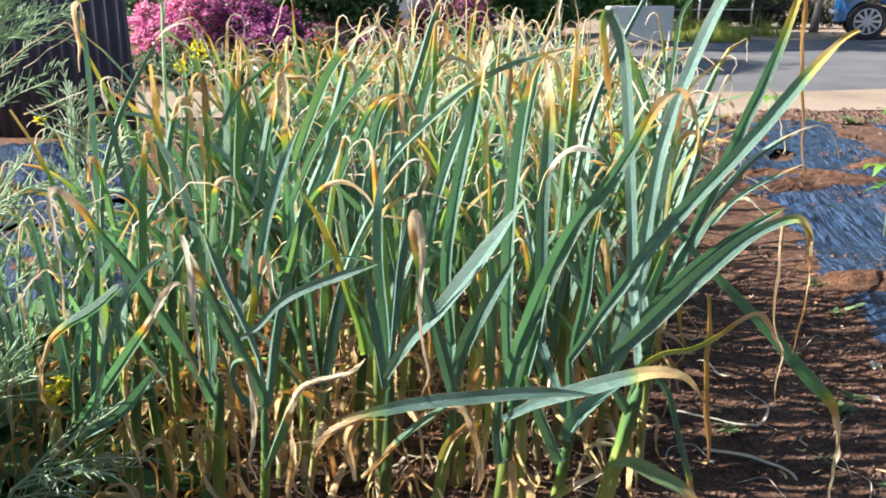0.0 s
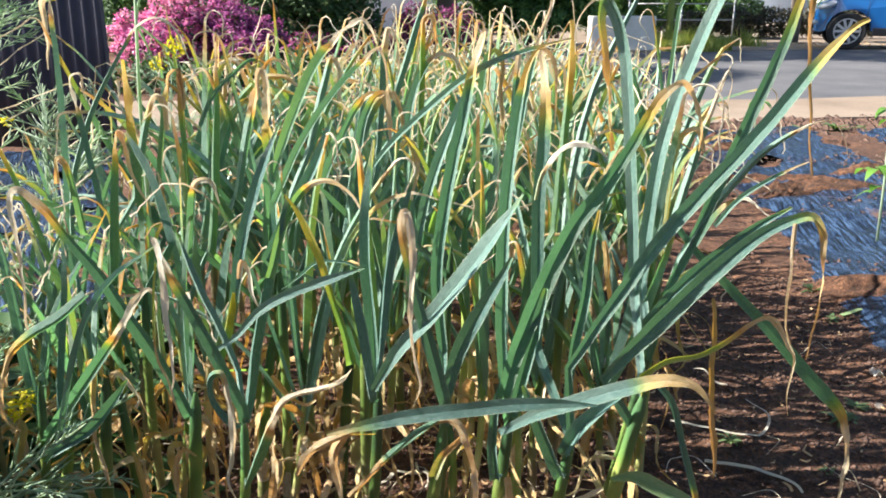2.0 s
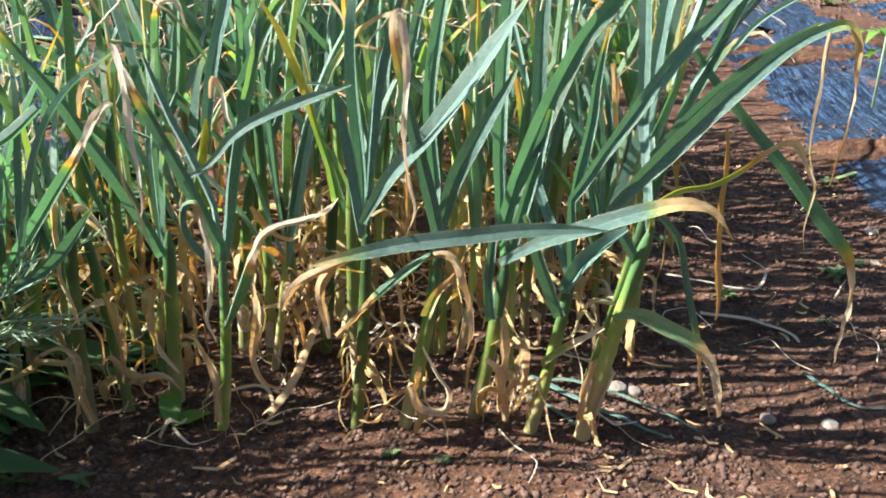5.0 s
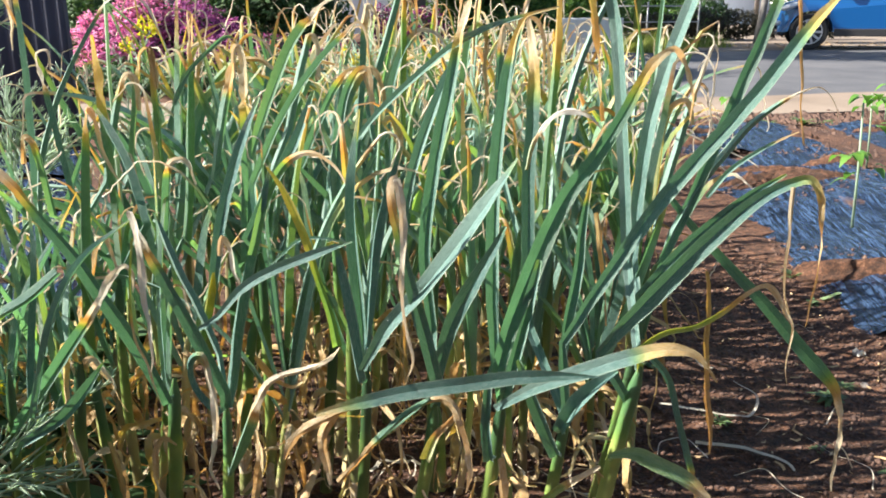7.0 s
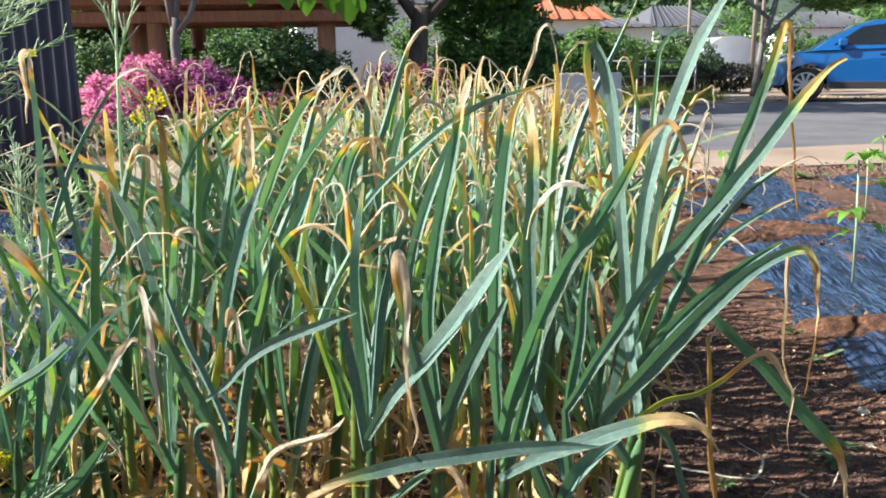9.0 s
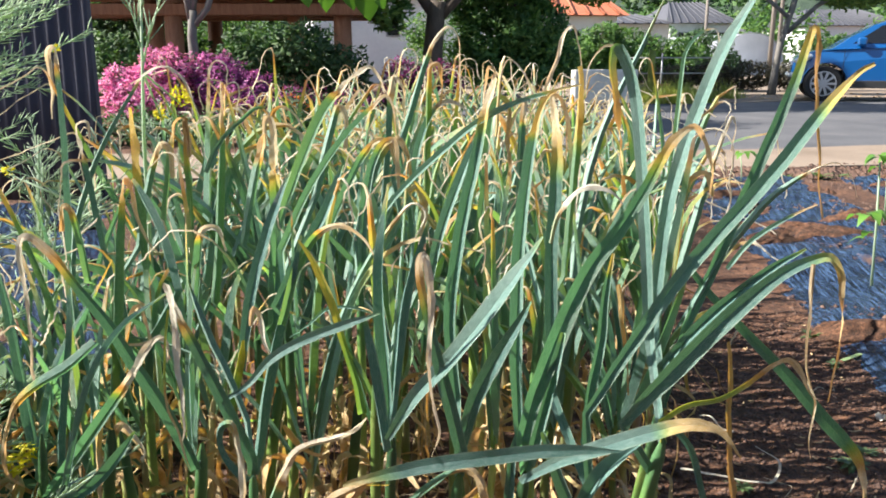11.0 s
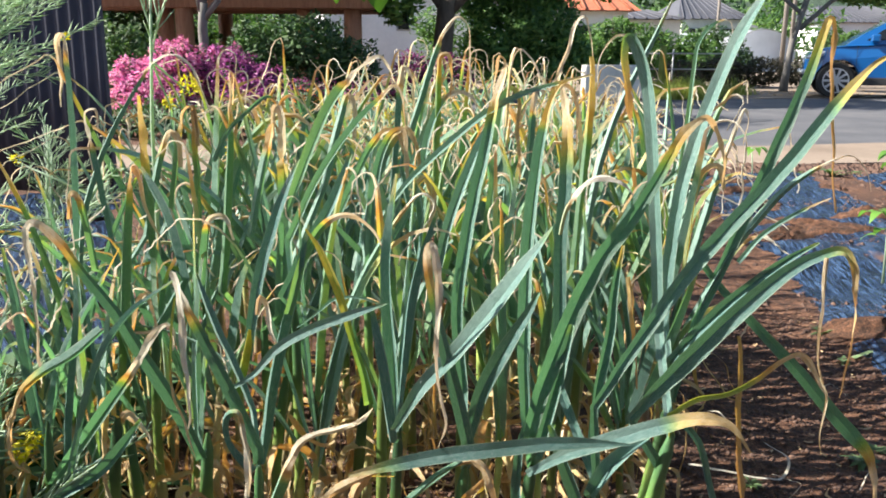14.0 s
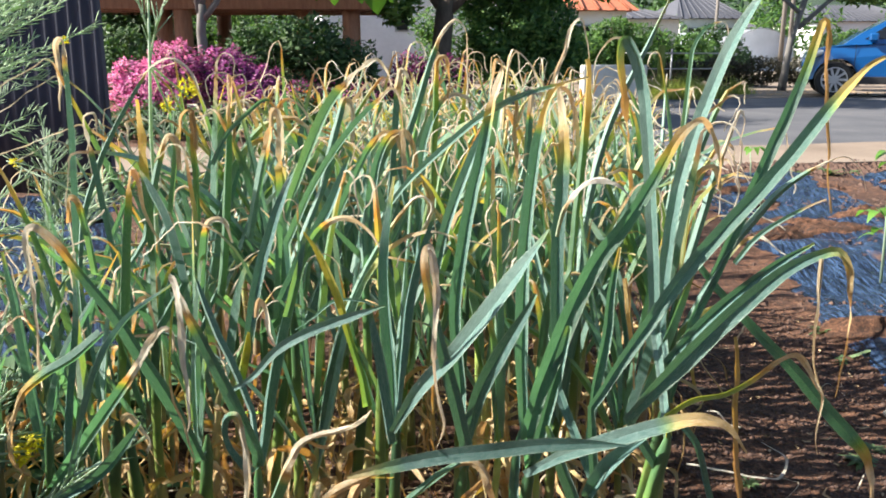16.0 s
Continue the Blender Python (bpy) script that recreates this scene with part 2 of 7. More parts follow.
PALE_WALL = plain("pale_block", [(0.3, (0.52, 0.51, 0.47)), (0.6, (0.70, 0.69, 0.64))], 2.5, 0.85)
BARK = plain("bark", [(0.3, (0.045, 0.036, 0.03)), (0.6, (0.11, 0.09, 0.075)), (0.8, (0.2, 0.18, 0.15))], 14.0, 0.9, bump=0.8, stretch=(1, 1, 0.3))
PALE_BARK = plain("pale_bark", [(0.3, (0.09, 0.088, 0.085)), (0.7, (0.21, 0.20, 0.185))], 14.0, 0.9, bump=0.7, stretch=(1, 1, 0.4))
LITTER = plain("dry_straw", [(0.3, (0.28, 0.17, 0.08)), (0.5, (0.46, 0.31, 0.16)), (0.75, (0.60, 0.47, 0.30))], 30.0, 0.75, bump=0.4, size=0.003)
STONE = plain("pale_stone", [(0.3, (0.14, 0.12, 0.105)), (0.7, (0.30, 0.27, 0.24))], 30.0, 0.85)
STEEL = plain("grey_metal", [(0.3, (0.28, 0.29, 0.3)), (0.7, (0.42, 0.43, 0.44))], 6.0, 0.5, 0.6)
RUBBER = plain("rubber", [(0.3, (0.012, 0.012, 0.012)), (0.7, (0.028, 0.028, 0.028))], 20.0, 0.8)
BLACK_TRIM = plain("black_trim", [(0.3, (0.018, 0.018, 0.02)), (0.7, (0.03, 0.03, 0.032))], 9.0, 0.6)
ALLOY = plain("alloy", [(0.3, (0.55, 0.56, 0.58)), (0.7, (0.7, 0.7, 0.72))], 9.0, 0.35, 0.8, bump=0.05)
GLASS_DARK = plain("car_glass", [(0.3, (0.008, 0.010, 0.012)), (0.7, (0.014, 0.016, 0.02))], 3.0, 0.12, bump=0.0)
LAMP_GLASS = plain("lamp_glass", [(0.3, (0.55, 0.58, 0.6)), (0.7, (0.75, 0.77, 0.8))], 9.0, 0.15, bump=0.0)
TERRACOTTA = plain("terracotta", [(0.3, (0.35, 0.13, 0.08)), (0.7, (0.5, 0.22, 0.14))], 9.0, 0.8)
HILL = plain("far_woods", [(0.3, (0.018, 0.038, 0.03)), (0.5, (0.035, 0.065, 0.042)), (0.7, (0.06, 0.10, 0.06))], 0.4, 0.95, bump=0.9, size=1.0)
POLYTUNNEL = make_tunnel_film()
CAR_BLUE = make_paint("blue_paint", (0.004, 0.095, 0.31))
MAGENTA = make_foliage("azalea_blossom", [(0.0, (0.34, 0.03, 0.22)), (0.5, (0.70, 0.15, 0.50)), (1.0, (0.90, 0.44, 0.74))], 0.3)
# darker copy of the magenta blossom: the second bush's shade is in its colour
SHADED_MAGENTA = make_foliage("shaded_azalea_blossom", [(0.0, (0.14, 0.012, 0.12)), (0.5, (0.36, 0.045, 0.30)), (1.0, (0.62, 0.20, 0.52))], 0.25)
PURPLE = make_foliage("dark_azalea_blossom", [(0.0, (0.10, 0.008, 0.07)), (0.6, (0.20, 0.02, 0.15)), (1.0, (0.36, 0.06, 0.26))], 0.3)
SHRUB = make_foliage("shrub_leaf", [(0.0, (0.022, 0.06, 0.022)), (0.6, (0.045, 0.11, 0.035)), (1.0, (0.10, 0.18, 0.055))], 0.2)
TREE_LEAF = make_foliage("tree_leaf", [(0.0, (0.04, 0.11, 0.028)), (0.6, (0.08, 0.18, 0.04)), (1.0, (0.16, 0.28, 0.06))], 0.35)
MID_LEAF = make_foliage("broad_leaf", [(0.0, (0.045, 0.125, 0.04)), (0.6, (0.09, 0.21, 0.06)), (1.0, (0.20, 0.35, 0.09))], 0.3)
LIME_LEAF = make_foliage("lime_leaf", [(0.0, (0.06, 0.16, 0.02)), (1.0, (0.10, 0.22, 0.03))], 0.35)
HEDGE = make_foliage("hedge_leaf", [(0.0, (0.02, 0.022, 0.014)), (0.6, (0.045, 0.04, 0.025)), (1.0, (0.08, 0.075, 0.04))], 0.15)
GRASS = make_foliage("grass", [(0.0, (0.16, 0.22, 0.05)), (0.6, (0.28, 0.33, 0.08)), (1.0, (0.42, 0.42, 0.16))], 0.35)
PEPPER = make_foliage("pepper_leaf", [(0.0, (0.10, 0.26, 0.04)), (1.0, (0.18, 0.36, 0.07))], 0.4, 0.4)
MUSTARD = make_foliage("mustard_green", [(0.0, (0.33, 0.46, 0.37)), (1.0, (0.52, 0.63, 0.54))], 0.35)
YELLOW = make_foliage("yellow_petal", [(0.0, (0.62, 0.52, 0.02)), (1.0, (0.80, 0.70, 0.05))], 0.4)
ORANGE = make_foliage("orange_petal", [(0.0, (0.70, 0.16, 0.02)), (1.0, (0.85, 0.30, 0.03))], 0.4)
WEED = make_foliage("weed_leaf", [(0.0, (0.07, 0.13, 0.06)), (1.0, (0.16, 0.24, 0.11))], 0.3)


# ---- building blocks ----
def sheet(name, verts, faces, material, parent=None, label="", smooth=True, dry=None, blade=None, tone=None):
    me = bpy.data.meshes.new(name)
    me.from_pydata([tuple(map(float, v)) for v in verts], [], faces)
    if dry is not None:
        me.attributes.new("dry", "FLOAT", "POINT").data.foreach_set("value", np.array(dry, dtype=np.float32))
    if blade is not None:
        me.attributes.new("blade", "FLOAT_VECTOR", "POINT").data.foreach_set("vector", np.array(blade, dtype=np.float32).ravel())
    if tone is not None:
        me.attributes.new("tone", "FLOAT_VECTOR", "POINT").data.foreach_set("vector", np.tile(np.array(tone, dtype=np.float32), len(verts)))
    if smooth:
        me.polygons.foreach_set("use_smooth", [True] * len(me.polygons))
    me.materials.append(material)
    ob = new(name, me)
    if parent:
        ob.parent = parent
    if label:
        tagged(ob, label)
    return ob


def part(name, bm, material, parent, label="", smooth=False):
    me = bpy.data.meshes.new(name)
    bm.to_mesh(me)
    bm.free()
    if smooth:
        me.polygons.foreach_set("use_smooth", [True] * len(me.polygons))
    me.materials.append(material)
    ob = new(name, me)
    if parent:
        ob.parent = parent
    if label:
        tagged(ob, label)
    return ob


def thing(name, at, label, category, group="", kind="", turn=0.0):
    ob = new(name)
    ob.empty_display_size = 0.05
    ob.matrix_basis = pose(*at, 0, 0, turn)
    return tagged(ob, label, category, group, kind)


def slab(x0, x1, y0, y1, z0, z1, bevel=0.0, bm=None):
    bm = bm or bmesh.new()
    made = bmesh.ops.create_cube(bm, size=1.0)["verts"]
    bmesh.ops.transform(bm, matrix=Matrix.LocRotScale(((x0 + x1) / 2, (y0 + y1) / 2, (z0 + z1) / 2), None, (x1 - x0, y1 - y0, z1 - z0)), verts=made)
    if bevel:
        edges = {e for v in made for e in v.link_edges}
        bmesh.ops.bevel(bm, geom=list(edges), offset=bevel, segments=2, affect="EDGES", profile=0.5)
    return bm


def tube(path, radii, sides=7, jitter=0.0, seed=0):
    """Vertices and faces of a round limb along a path of points."""
    rnd = random.Random(seed)
    verts, faces = [], []
    pts = [Vector(p) for p in path]
    for i, p in enumerate(pts):
        t = (pts[min(i + 1, len(pts) - 1)] - pts[max(i - 1, 0)]).normalized()
        s = t.cross(Vector((0.31, 0.95, 0.05))).normalized()
        u = t.cross(s)
        for k in range(sides):
            a = math.tau * k / sides
            r = radii[i] * (1 + jitter * rnd.uniform(-1, 1))
            verts.append(p + r * (math.cos(a) * s + math.sin(a) * u))
    for i in range(len(pts) - 1):
        for k in range(sides):
            n = (k + 1) % sides
            faces.append((i * sides + k, i * sides + n, (i + 1) * sides + n, (i + 1) * sides + k))
    faces.append(tuple(range(sides))[::-1])
    faces.append(tuple((len(pts) - 1) * sides + k for k in range(sides)))
    return verts, faces


def limbs(specs, sides=7, jitter=0.06):
    """Several tubes in one list: each spec is (path, radii)."""
    verts, faces = [], []
    for n, (path, radii) in enumerate(specs):
        v, f = tube(path, radii, sides, jitter, n)
        o = len(verts)
        verts += v
        faces += [tuple(i + o for i in q) for q in f]
    return verts, faces


def leaf_cloud(rnd, blobs, count, size, droop=0.3):
    """Many small bent leaves spread over the skins of uneven clumps; blobs: (x, y, z, rx, ry, rz)."""
    verts, faces = [], []
    total = sum(b[3] * b[4] + b[3] * b[5] + b[4] * b[5] for b in blobs)
    for bx, by, bz, rx, ry, rz in blobs:
        share = int(count * (rx * ry + rx * rz + ry * rz) / total)
        for _ in range(share):
            d = Vector((rnd.gauss(0, 1), rnd.gauss(0, 1), rnd.gauss(0, 1))).normalized()
            k = rnd.uniform(0.45, 1.0) ** 0.5 * (0.82 + 0.36 * noise.noise(d * 2.2 + Vector((bx, by, bz))))
            p = Vector((bx + d.x * rx * k, by + d.y * ry * k, bz + d.z * rz * k))
            if p.z < 0.03:
                continue
            a = Vector((rnd.gauss(0, 1), rnd.gauss(0, 1), rnd.gauss(0, 0.6) - droop)).normalized()
            b = a.cross(d + Vector((0, 0, 0.5))).normalized()
            s = size * rnd.uniform(0.6, 1.3)
            n = a.cross(b) * s * 0.18
            o = len(verts)
            verts += [p - a * s, p + b * s * 0.42 + n, p + a * s, p - b * s * 0.42 + n]
            faces += [(o, o + 1, o + 2), (o, o + 2, o + 3)]
    return verts, faces


# ---- ground ----
def soil_height(x, y):
    near = max(0.0, 1 - max(0.0, y - 5.2) / 1.2) * max(0.0, 1 - max(0.0, abs(x) - 4.0) / 2.0)
    if near <= 0:
        return 0.0
    v = Vector((x, y, 0.0))
    h = 0.018 * noise.noise(v * 1.7) + 0.006 * noise.noise(v * 5.0) + 0.006 * noise.noise(v * 15.0) + 0.004 * noise.noise(v * 29.0)
    ridge = 0.055 * math.exp(-(((x - 0.20 * (y - 3)) - 2.0) / 0.42) ** 2) if x > 0.5 else 0.0
    return near * (h + ridge)


def build_ground():
    xs = np.unique(np.concatenate([np.linspace(-900, -60, 8), np.linspace(-60, -5, 12), np.linspace(-5, -1.2, 40), np.linspace(-1.2, 1.8, 190), np.linspace(1.8, 4.6, 80), np.linspace(5, 60, 12), np.linspace(70, 900, 8)]))
    ys = np.unique(np.concatenate([np.linspace(-900, -20, 6), np.linspace(-20, 0.3, 12), np.linspace(0.35, 3.2, 190), np.linspace(3.22, 6.4, 90), np.linspace(7, 60, 14), np.linspace(80, 1500, 10)]))
    verts = [(x, y, soil_height(x, y)) for y in ys for x in xs]
    w = len(xs)
    faces = [(j * w + i, j * w + i + 1, (j + 1) * w + i + 1, (j + 1) * w + i) for j in range(len(ys) - 1) for i in range(w - 1)]
    tagged(sheet("ground", verts, faces, SOIL), "dark reddish-brown garden soil, crumbly with clods", "ground", kind="structure")


build_ground()


def flat_patch(name, outline, z, thick, material, label, category):
    """A thin slab with a drop edge, over an outline of (x, y) corners."""
    bm = bmesh.new()
    top = bm.faces.new([bm.verts.new((x, y, z)) for x, y in outline])
    ext = bmesh.ops.extrude_face_region(bm, geom=[top])
    bmesh.ops.translate(bm, vec=(0, 0, -thick), verts=[v for v in ext["geom"] if isinstance(v, bmesh.types.BMVert)])
    bmesh.ops.recalc_face_normals(bm, faces=bm.faces)
    ob = part(name, bm, material, None)
    return tagged(ob, label, category, kind="structure")


# added behind the camera, never in view: holds back skylight from the bed's front
wall = part("unseen_fill_wall", slab(-14, 14, -3.3, -3.0, -0.05, 3.1, 0.02), plain("fill_wall_grey", [(0.3, (0.10, 0.10, 0.095)), (0.7, (0.19, 0.185, 0.17))], 1.5, 0.9, fine=20), None)
tagged(wall, "plain grey wall added unseen behind the camera to cut sky fill", "wall", kind="structure")
flat_patch("pavement", [(-2.95, 5.75), (1.6, 5.72), (3.0, 6.1), (40, 10.2), (40, 12.0), (4.2, 7.55), (3.2, 7.3), (-2.95, 7.3)], 0.025, 0.12, CONCRETE, "pale sandy concrete strip along the asphalt road", "pavement")
flat_patch("road", [(0.2, 7.31), (3.2, 7.31), (4.2, 7.56), (60, 14.2), (60, 26.0), (5.9, 15.2), (0.2, 14.6)], 0.018, 0.12, ASPHALT, "grey asphalt road dappled with tree shade", "road")


def mulch_sheet(at, length, width, turn, seed, label, patches):
    """Black film laid over a low soil ridge, torn in places, with heaps of soil thrown on it."""
    nx, ny = 60, int(34 * length)
    verts, faces, keep = [], [], set()
    ob_m = pose(at[0], at[1], 0, 0, 0, turn)

    def top(u, v):
        w = ob_m @ Vector((u, v, 0))
        arch = 0.06 * (1 - (2 * u / width) ** 4)
        wrink = 0.012 * noise.noise(Vector((u * 22 + v * 9, v * 3, seed))) + 0.02 * noise.noise(Vector((u * 4, v * 5, seed))) + 0.006 * noise.noise(Vector((u * 40 + v * 22, v * 6, seed)))
        return max(soil_height(w.x, w.y), 0) + arch - 0.03 + wrink
    for j in range(ny + 1):
        for i in range(nx + 1):
            u, v = (i / nx - 0.5) * width, (j / ny) * length
            verts.append((u, v, top(u, v)))
            torn = noise.noise(Vector((u * 3.1 + 7, v * 2.6, seed * 3.1)))
            if torn < 0.56 - 0.35 * max(0, abs(2 * i / nx - 1) - 0.7):
                keep.add((i, j))
    w1 = nx + 1
    for j in range(ny):
        for i in range(nx):
            if (i, j) in keep:
                faces.append((j * w1 + i, j * w1 + i + 1, (j + 1) * w1 + i + 1, (j + 1) * w1 + i))
    film = thing("mulch_film", (at[0], at[1], 0), label, "plastic film", "mulch films", turn=turn)
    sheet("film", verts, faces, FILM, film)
    rnd = random.Random(seed)
    for _ in range(patches):
        cu, cv = rnd.uniform(-0.45, 0.45) * width, rnd.uniform(0.1, 0.95) * length
        ru, rv = rnd.uniform(0.08, 0.26), rnd.uniform(0.04, 0.12)
        pv, pf = [], []
        for i in range(7):
            for k in range(18):
                a, r = math.tau * k / 18, i / 6
                rag = 1 + 0.9 * noise.noise(Vector((math.cos(a) * 2.4, math.sin(a) * 2.4, cu * 9 + cv)))
                u, v = cu + math.cos(a) * ru * r * rag, cv + math.sin(a) * rv * r * rag
                h = 0.022 * (1 - r * r) * (1 + 1.6 * noise.noise(Vector((u * 38, v * 38, seed)))) + 0.008 * noise.noise(Vector((u * 90, v * 90, seed)))
                pv.append((u, v, top(u, v) + h + (0.004 if i < 6 else -0.012)))
        for i in range(6):
            for k in range(18):
                pf.append((i * 18 + k, (i + 1) * 18 + k, (i + 1) * 18 + (k + 1) % 18, i * 18 + (k + 1) % 18))
        sheet("soil_mound", pv, pf, SOIL, film, "loose soil thrown on the film")
    return film


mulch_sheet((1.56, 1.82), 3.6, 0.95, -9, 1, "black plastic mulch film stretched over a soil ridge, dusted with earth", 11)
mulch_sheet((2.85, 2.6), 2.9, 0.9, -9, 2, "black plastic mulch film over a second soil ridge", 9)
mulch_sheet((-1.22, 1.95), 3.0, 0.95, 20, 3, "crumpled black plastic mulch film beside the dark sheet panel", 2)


# ---- left: dark corrugated box ----
def corrugated_box():
    box = thing("corrugated_panel", (-2.26, 5.0, 0.0), "tall dark navy corrugated metal sheet panel standing on the soil", "metal panel", turn=-3)
    nx = 104
    verts, faces = [], []
    for k, z in enumerate((0.0, 0.7, 1.4, 2.3)):
        for i in range(nx + 1):
            u = i / nx
            verts.append((-0.62 + 0.95 * u + 0.012 * k, 0.007 * math.sin(u * math.tau * 13), z))
    w = nx + 1
    for k in range(3):
        faces += [(k * w + i, k * w + i + 1, (k + 1) * w + i + 1, (k + 1) * w + i) for i in range(nx)]
    ob = sheet("sheet", verts, faces, DARK_SHEET, box)
    so = ob.modifiers.new("thick", "SOLIDIFY")
    so.thickness = 0.004
    for x in (-0.60, 0.31):
        part("post", slab(x - 0.03, x + 0.03, 0.02, 0.08, 0, 2.3, 0.006), DARK_SHEET, box)
    part("rail", slab(-0.56, 0.27, 0.022, 0.06, 1.6, 1.66, 0.005), DARK_SHEET, box)


corrugated_box()


# ---- shrubs, trees, pavilion ----
def shrub(name, at, blobs, leaves, size, leaf_mat, label, category, blossom=None, blooms=0, bloom_size=0.03, seed=0, group=""):
    rnd = random.Random(seed)
    ob = thing(name, at, label, category, group)
    stems = []
    for n in range(9):
        b = rnd.choice(blobs)
        a = Vector((rnd.uniform(-0.1, 0.1), rnd.uniform(-0.1, 0.1), -0.02))
        e = Vector((b[0] + rnd.uniform(-0.5, 0.5) * b[3], b[1] + rnd.uniform(-0.5, 0.5) * b[4], b[2]))
        stems.append(([a, a.lerp(e, 0.5) + Vector((rnd.uniform(-.06, .06), 0, 0.05)), e], [0.018, 0.013, 0.006]))
    v, f = limbs(stems, 6)
    tagged(sheet("branch_work", v, f, BARK, ob), kind="stuff")
    v, f = leaf_cloud(rnd, blobs, leaves, size)
    tagged(sheet("foliage", v, f, leaf_mat, ob, smooth=False), kind="stuff")
    if blossom:
        v, f = leaf_cloud(rnd, [(x, y, z + 0.03, rx * 1.05, ry * 1.05, rz * 1.05) for x, y, z, rx, ry, rz in blobs], blooms, bloom_size, -0.2)
        tagged(sheet("blossom", v, f, blossom, ob, smooth=False), kind="stuff")
    return ob


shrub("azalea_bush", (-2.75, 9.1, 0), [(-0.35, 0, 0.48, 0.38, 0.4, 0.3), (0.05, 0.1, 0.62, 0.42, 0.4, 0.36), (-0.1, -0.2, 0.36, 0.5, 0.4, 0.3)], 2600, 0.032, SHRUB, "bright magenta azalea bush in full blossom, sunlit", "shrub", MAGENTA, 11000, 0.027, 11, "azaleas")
shrub("azalea_bush", (-2.02, 9.3, 0), [(-0.15, 0, 0.55, 0.38, 0.4, 0.36), (0.22, 0, 0.42, 0.30, 0.4, 0.3), (0.05, -0.2, 0.34, 0.40, 0.4, 0.28)], 2600, 0.032, SHRUB, "violet-magenta azalea bush in blossom, its half-shade put into the colour", "shrub", SHADED_MAGENTA, 11000, 0.027, 12, "azaleas")
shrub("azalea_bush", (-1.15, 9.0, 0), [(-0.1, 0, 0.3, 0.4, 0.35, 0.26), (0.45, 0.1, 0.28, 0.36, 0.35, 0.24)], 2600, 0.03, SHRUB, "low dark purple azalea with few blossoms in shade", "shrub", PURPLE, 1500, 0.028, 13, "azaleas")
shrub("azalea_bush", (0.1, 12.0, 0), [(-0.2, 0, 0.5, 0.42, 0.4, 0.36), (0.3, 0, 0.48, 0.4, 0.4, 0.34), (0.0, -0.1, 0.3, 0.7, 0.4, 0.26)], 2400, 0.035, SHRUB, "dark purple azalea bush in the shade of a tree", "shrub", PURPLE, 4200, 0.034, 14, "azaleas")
shrub("green_shrub", (-1.55, 10.6, 0), [(-0.5, 0, 0.85, 0.5, 0.5, 0.42), (0.15, 0, 0.95, 0.5, 0.5, 0.45), (0.65, 0, 0.65, 0.45, 0.45, 0.45), (0, 0, 0.4, 1.0, 0.5, 0.4)], 6500, 0.05, SHRUB, "dense dark green leafy shrub in front of the pavilion", "shrub", seed=15)
shrub("green_shrub", (-3.9, 11.2, 0), [(0, 0, 0.8, 0.5, 0.5, 0.5), (0.4, 0, 0.5, 0.45, 0.45, 0.35)], 1900, 0.05, SHRUB, "dark green shrub beside the pavilion", "shrub", seed=16)
shrub("marigold_clump", (-1.25, 8.7, 0), [(0, 0, 0.3, 0.2, 0.2, 0.16)], 500, 0.03, SHRUB, "small clump of orange flowers among the azaleas", "flowers", ORANGE, 120, 0.02, 17)


def tree(at, trunk, branches, blobs, leaves, size, bark, leaf_mat, label, seed):
    rnd = random.Random(seed)
    ob = thing("tree", at, label, "tree", "trees")
    v, f = limbs([trunk], 12, 0.07)
    sheet("trunk", v, f, bark, ob)
    for path, radii in branches:
        v, f = tube(path, radii, 8, 0.06, seed)
        sheet("limb", v, f, bark, ob)
    v, f = leaf_cloud(rnd, blobs, leaves, size)
    tagged(sheet("crown", v, f, leaf_mat, ob, smooth=False), kind="stuff")
    return ob


SLIM_TREE = tree((-2.62, 10.0, 0), ([(0, 0, -0.05), (0.02, 0, 0.6), (0.0, 0, 1.1), (0.03, 0, 1.4)], [0.075, 0.062, 0.056, 0.052]),
     [([(0.01, 0, 1.3), (-0.05, 0, 1.7), (-0.2, 0.1, 2.6)], [0.05, 0.04, 0.025]), ([(0.01, 0, 1.2), (0.2, 0, 1.42), (0.5, 0.1, 2.3)], [0.045, 0.04, 0.025]), ([(0.03, 0, 1.4), (0.12, 0.1, 2.0), (0.1, 0.2, 2.9)], [0.04, 0.035, 0.022])],
     [(-0.6, 0, 3.4, 1.3, 1.3, 0.7), (0.9, 0.1, 3.5, 1.2, 1.4, 0.8), (0, 0.4, 4.3, 1.6, 1.6, 0.9)], 9000, 0.075, PALE_BARK, TREE_LEAF, "slim grey-barked tree with forked limbs", 21)
tree((-7.7, 16.6, 0), ([(0, 0, -0.05), (0, 0, 1.0), (0.1, 0, 2.2)], [0.16, 0.13, 0.1]), [([(0.1, 0, 2.0), (0.7, 0, 2.8), (1.3, 0, 3.4)], [0.07, 0.05, 0.03]), ([(0.1, 0, 2.0), (-0.6, 0, 2.8), (-1.2, 0, 3.3)], [0.07, 0.05, 0.03])],
     [(-0.9, 0, 3.2, 1.3, 1.4, 0.9), (0.9, 0, 3.4, 1.3, 1.4, 0.9), (0, 0.2, 4.4, 1.5, 1.5, 0.9), (0.1, 0, 1.3, 0.8, 0.8, 0.7)], 9000, 0.085, BARK, TREE_LEAF, "broad green tree behind the dark sheet panel", 27)
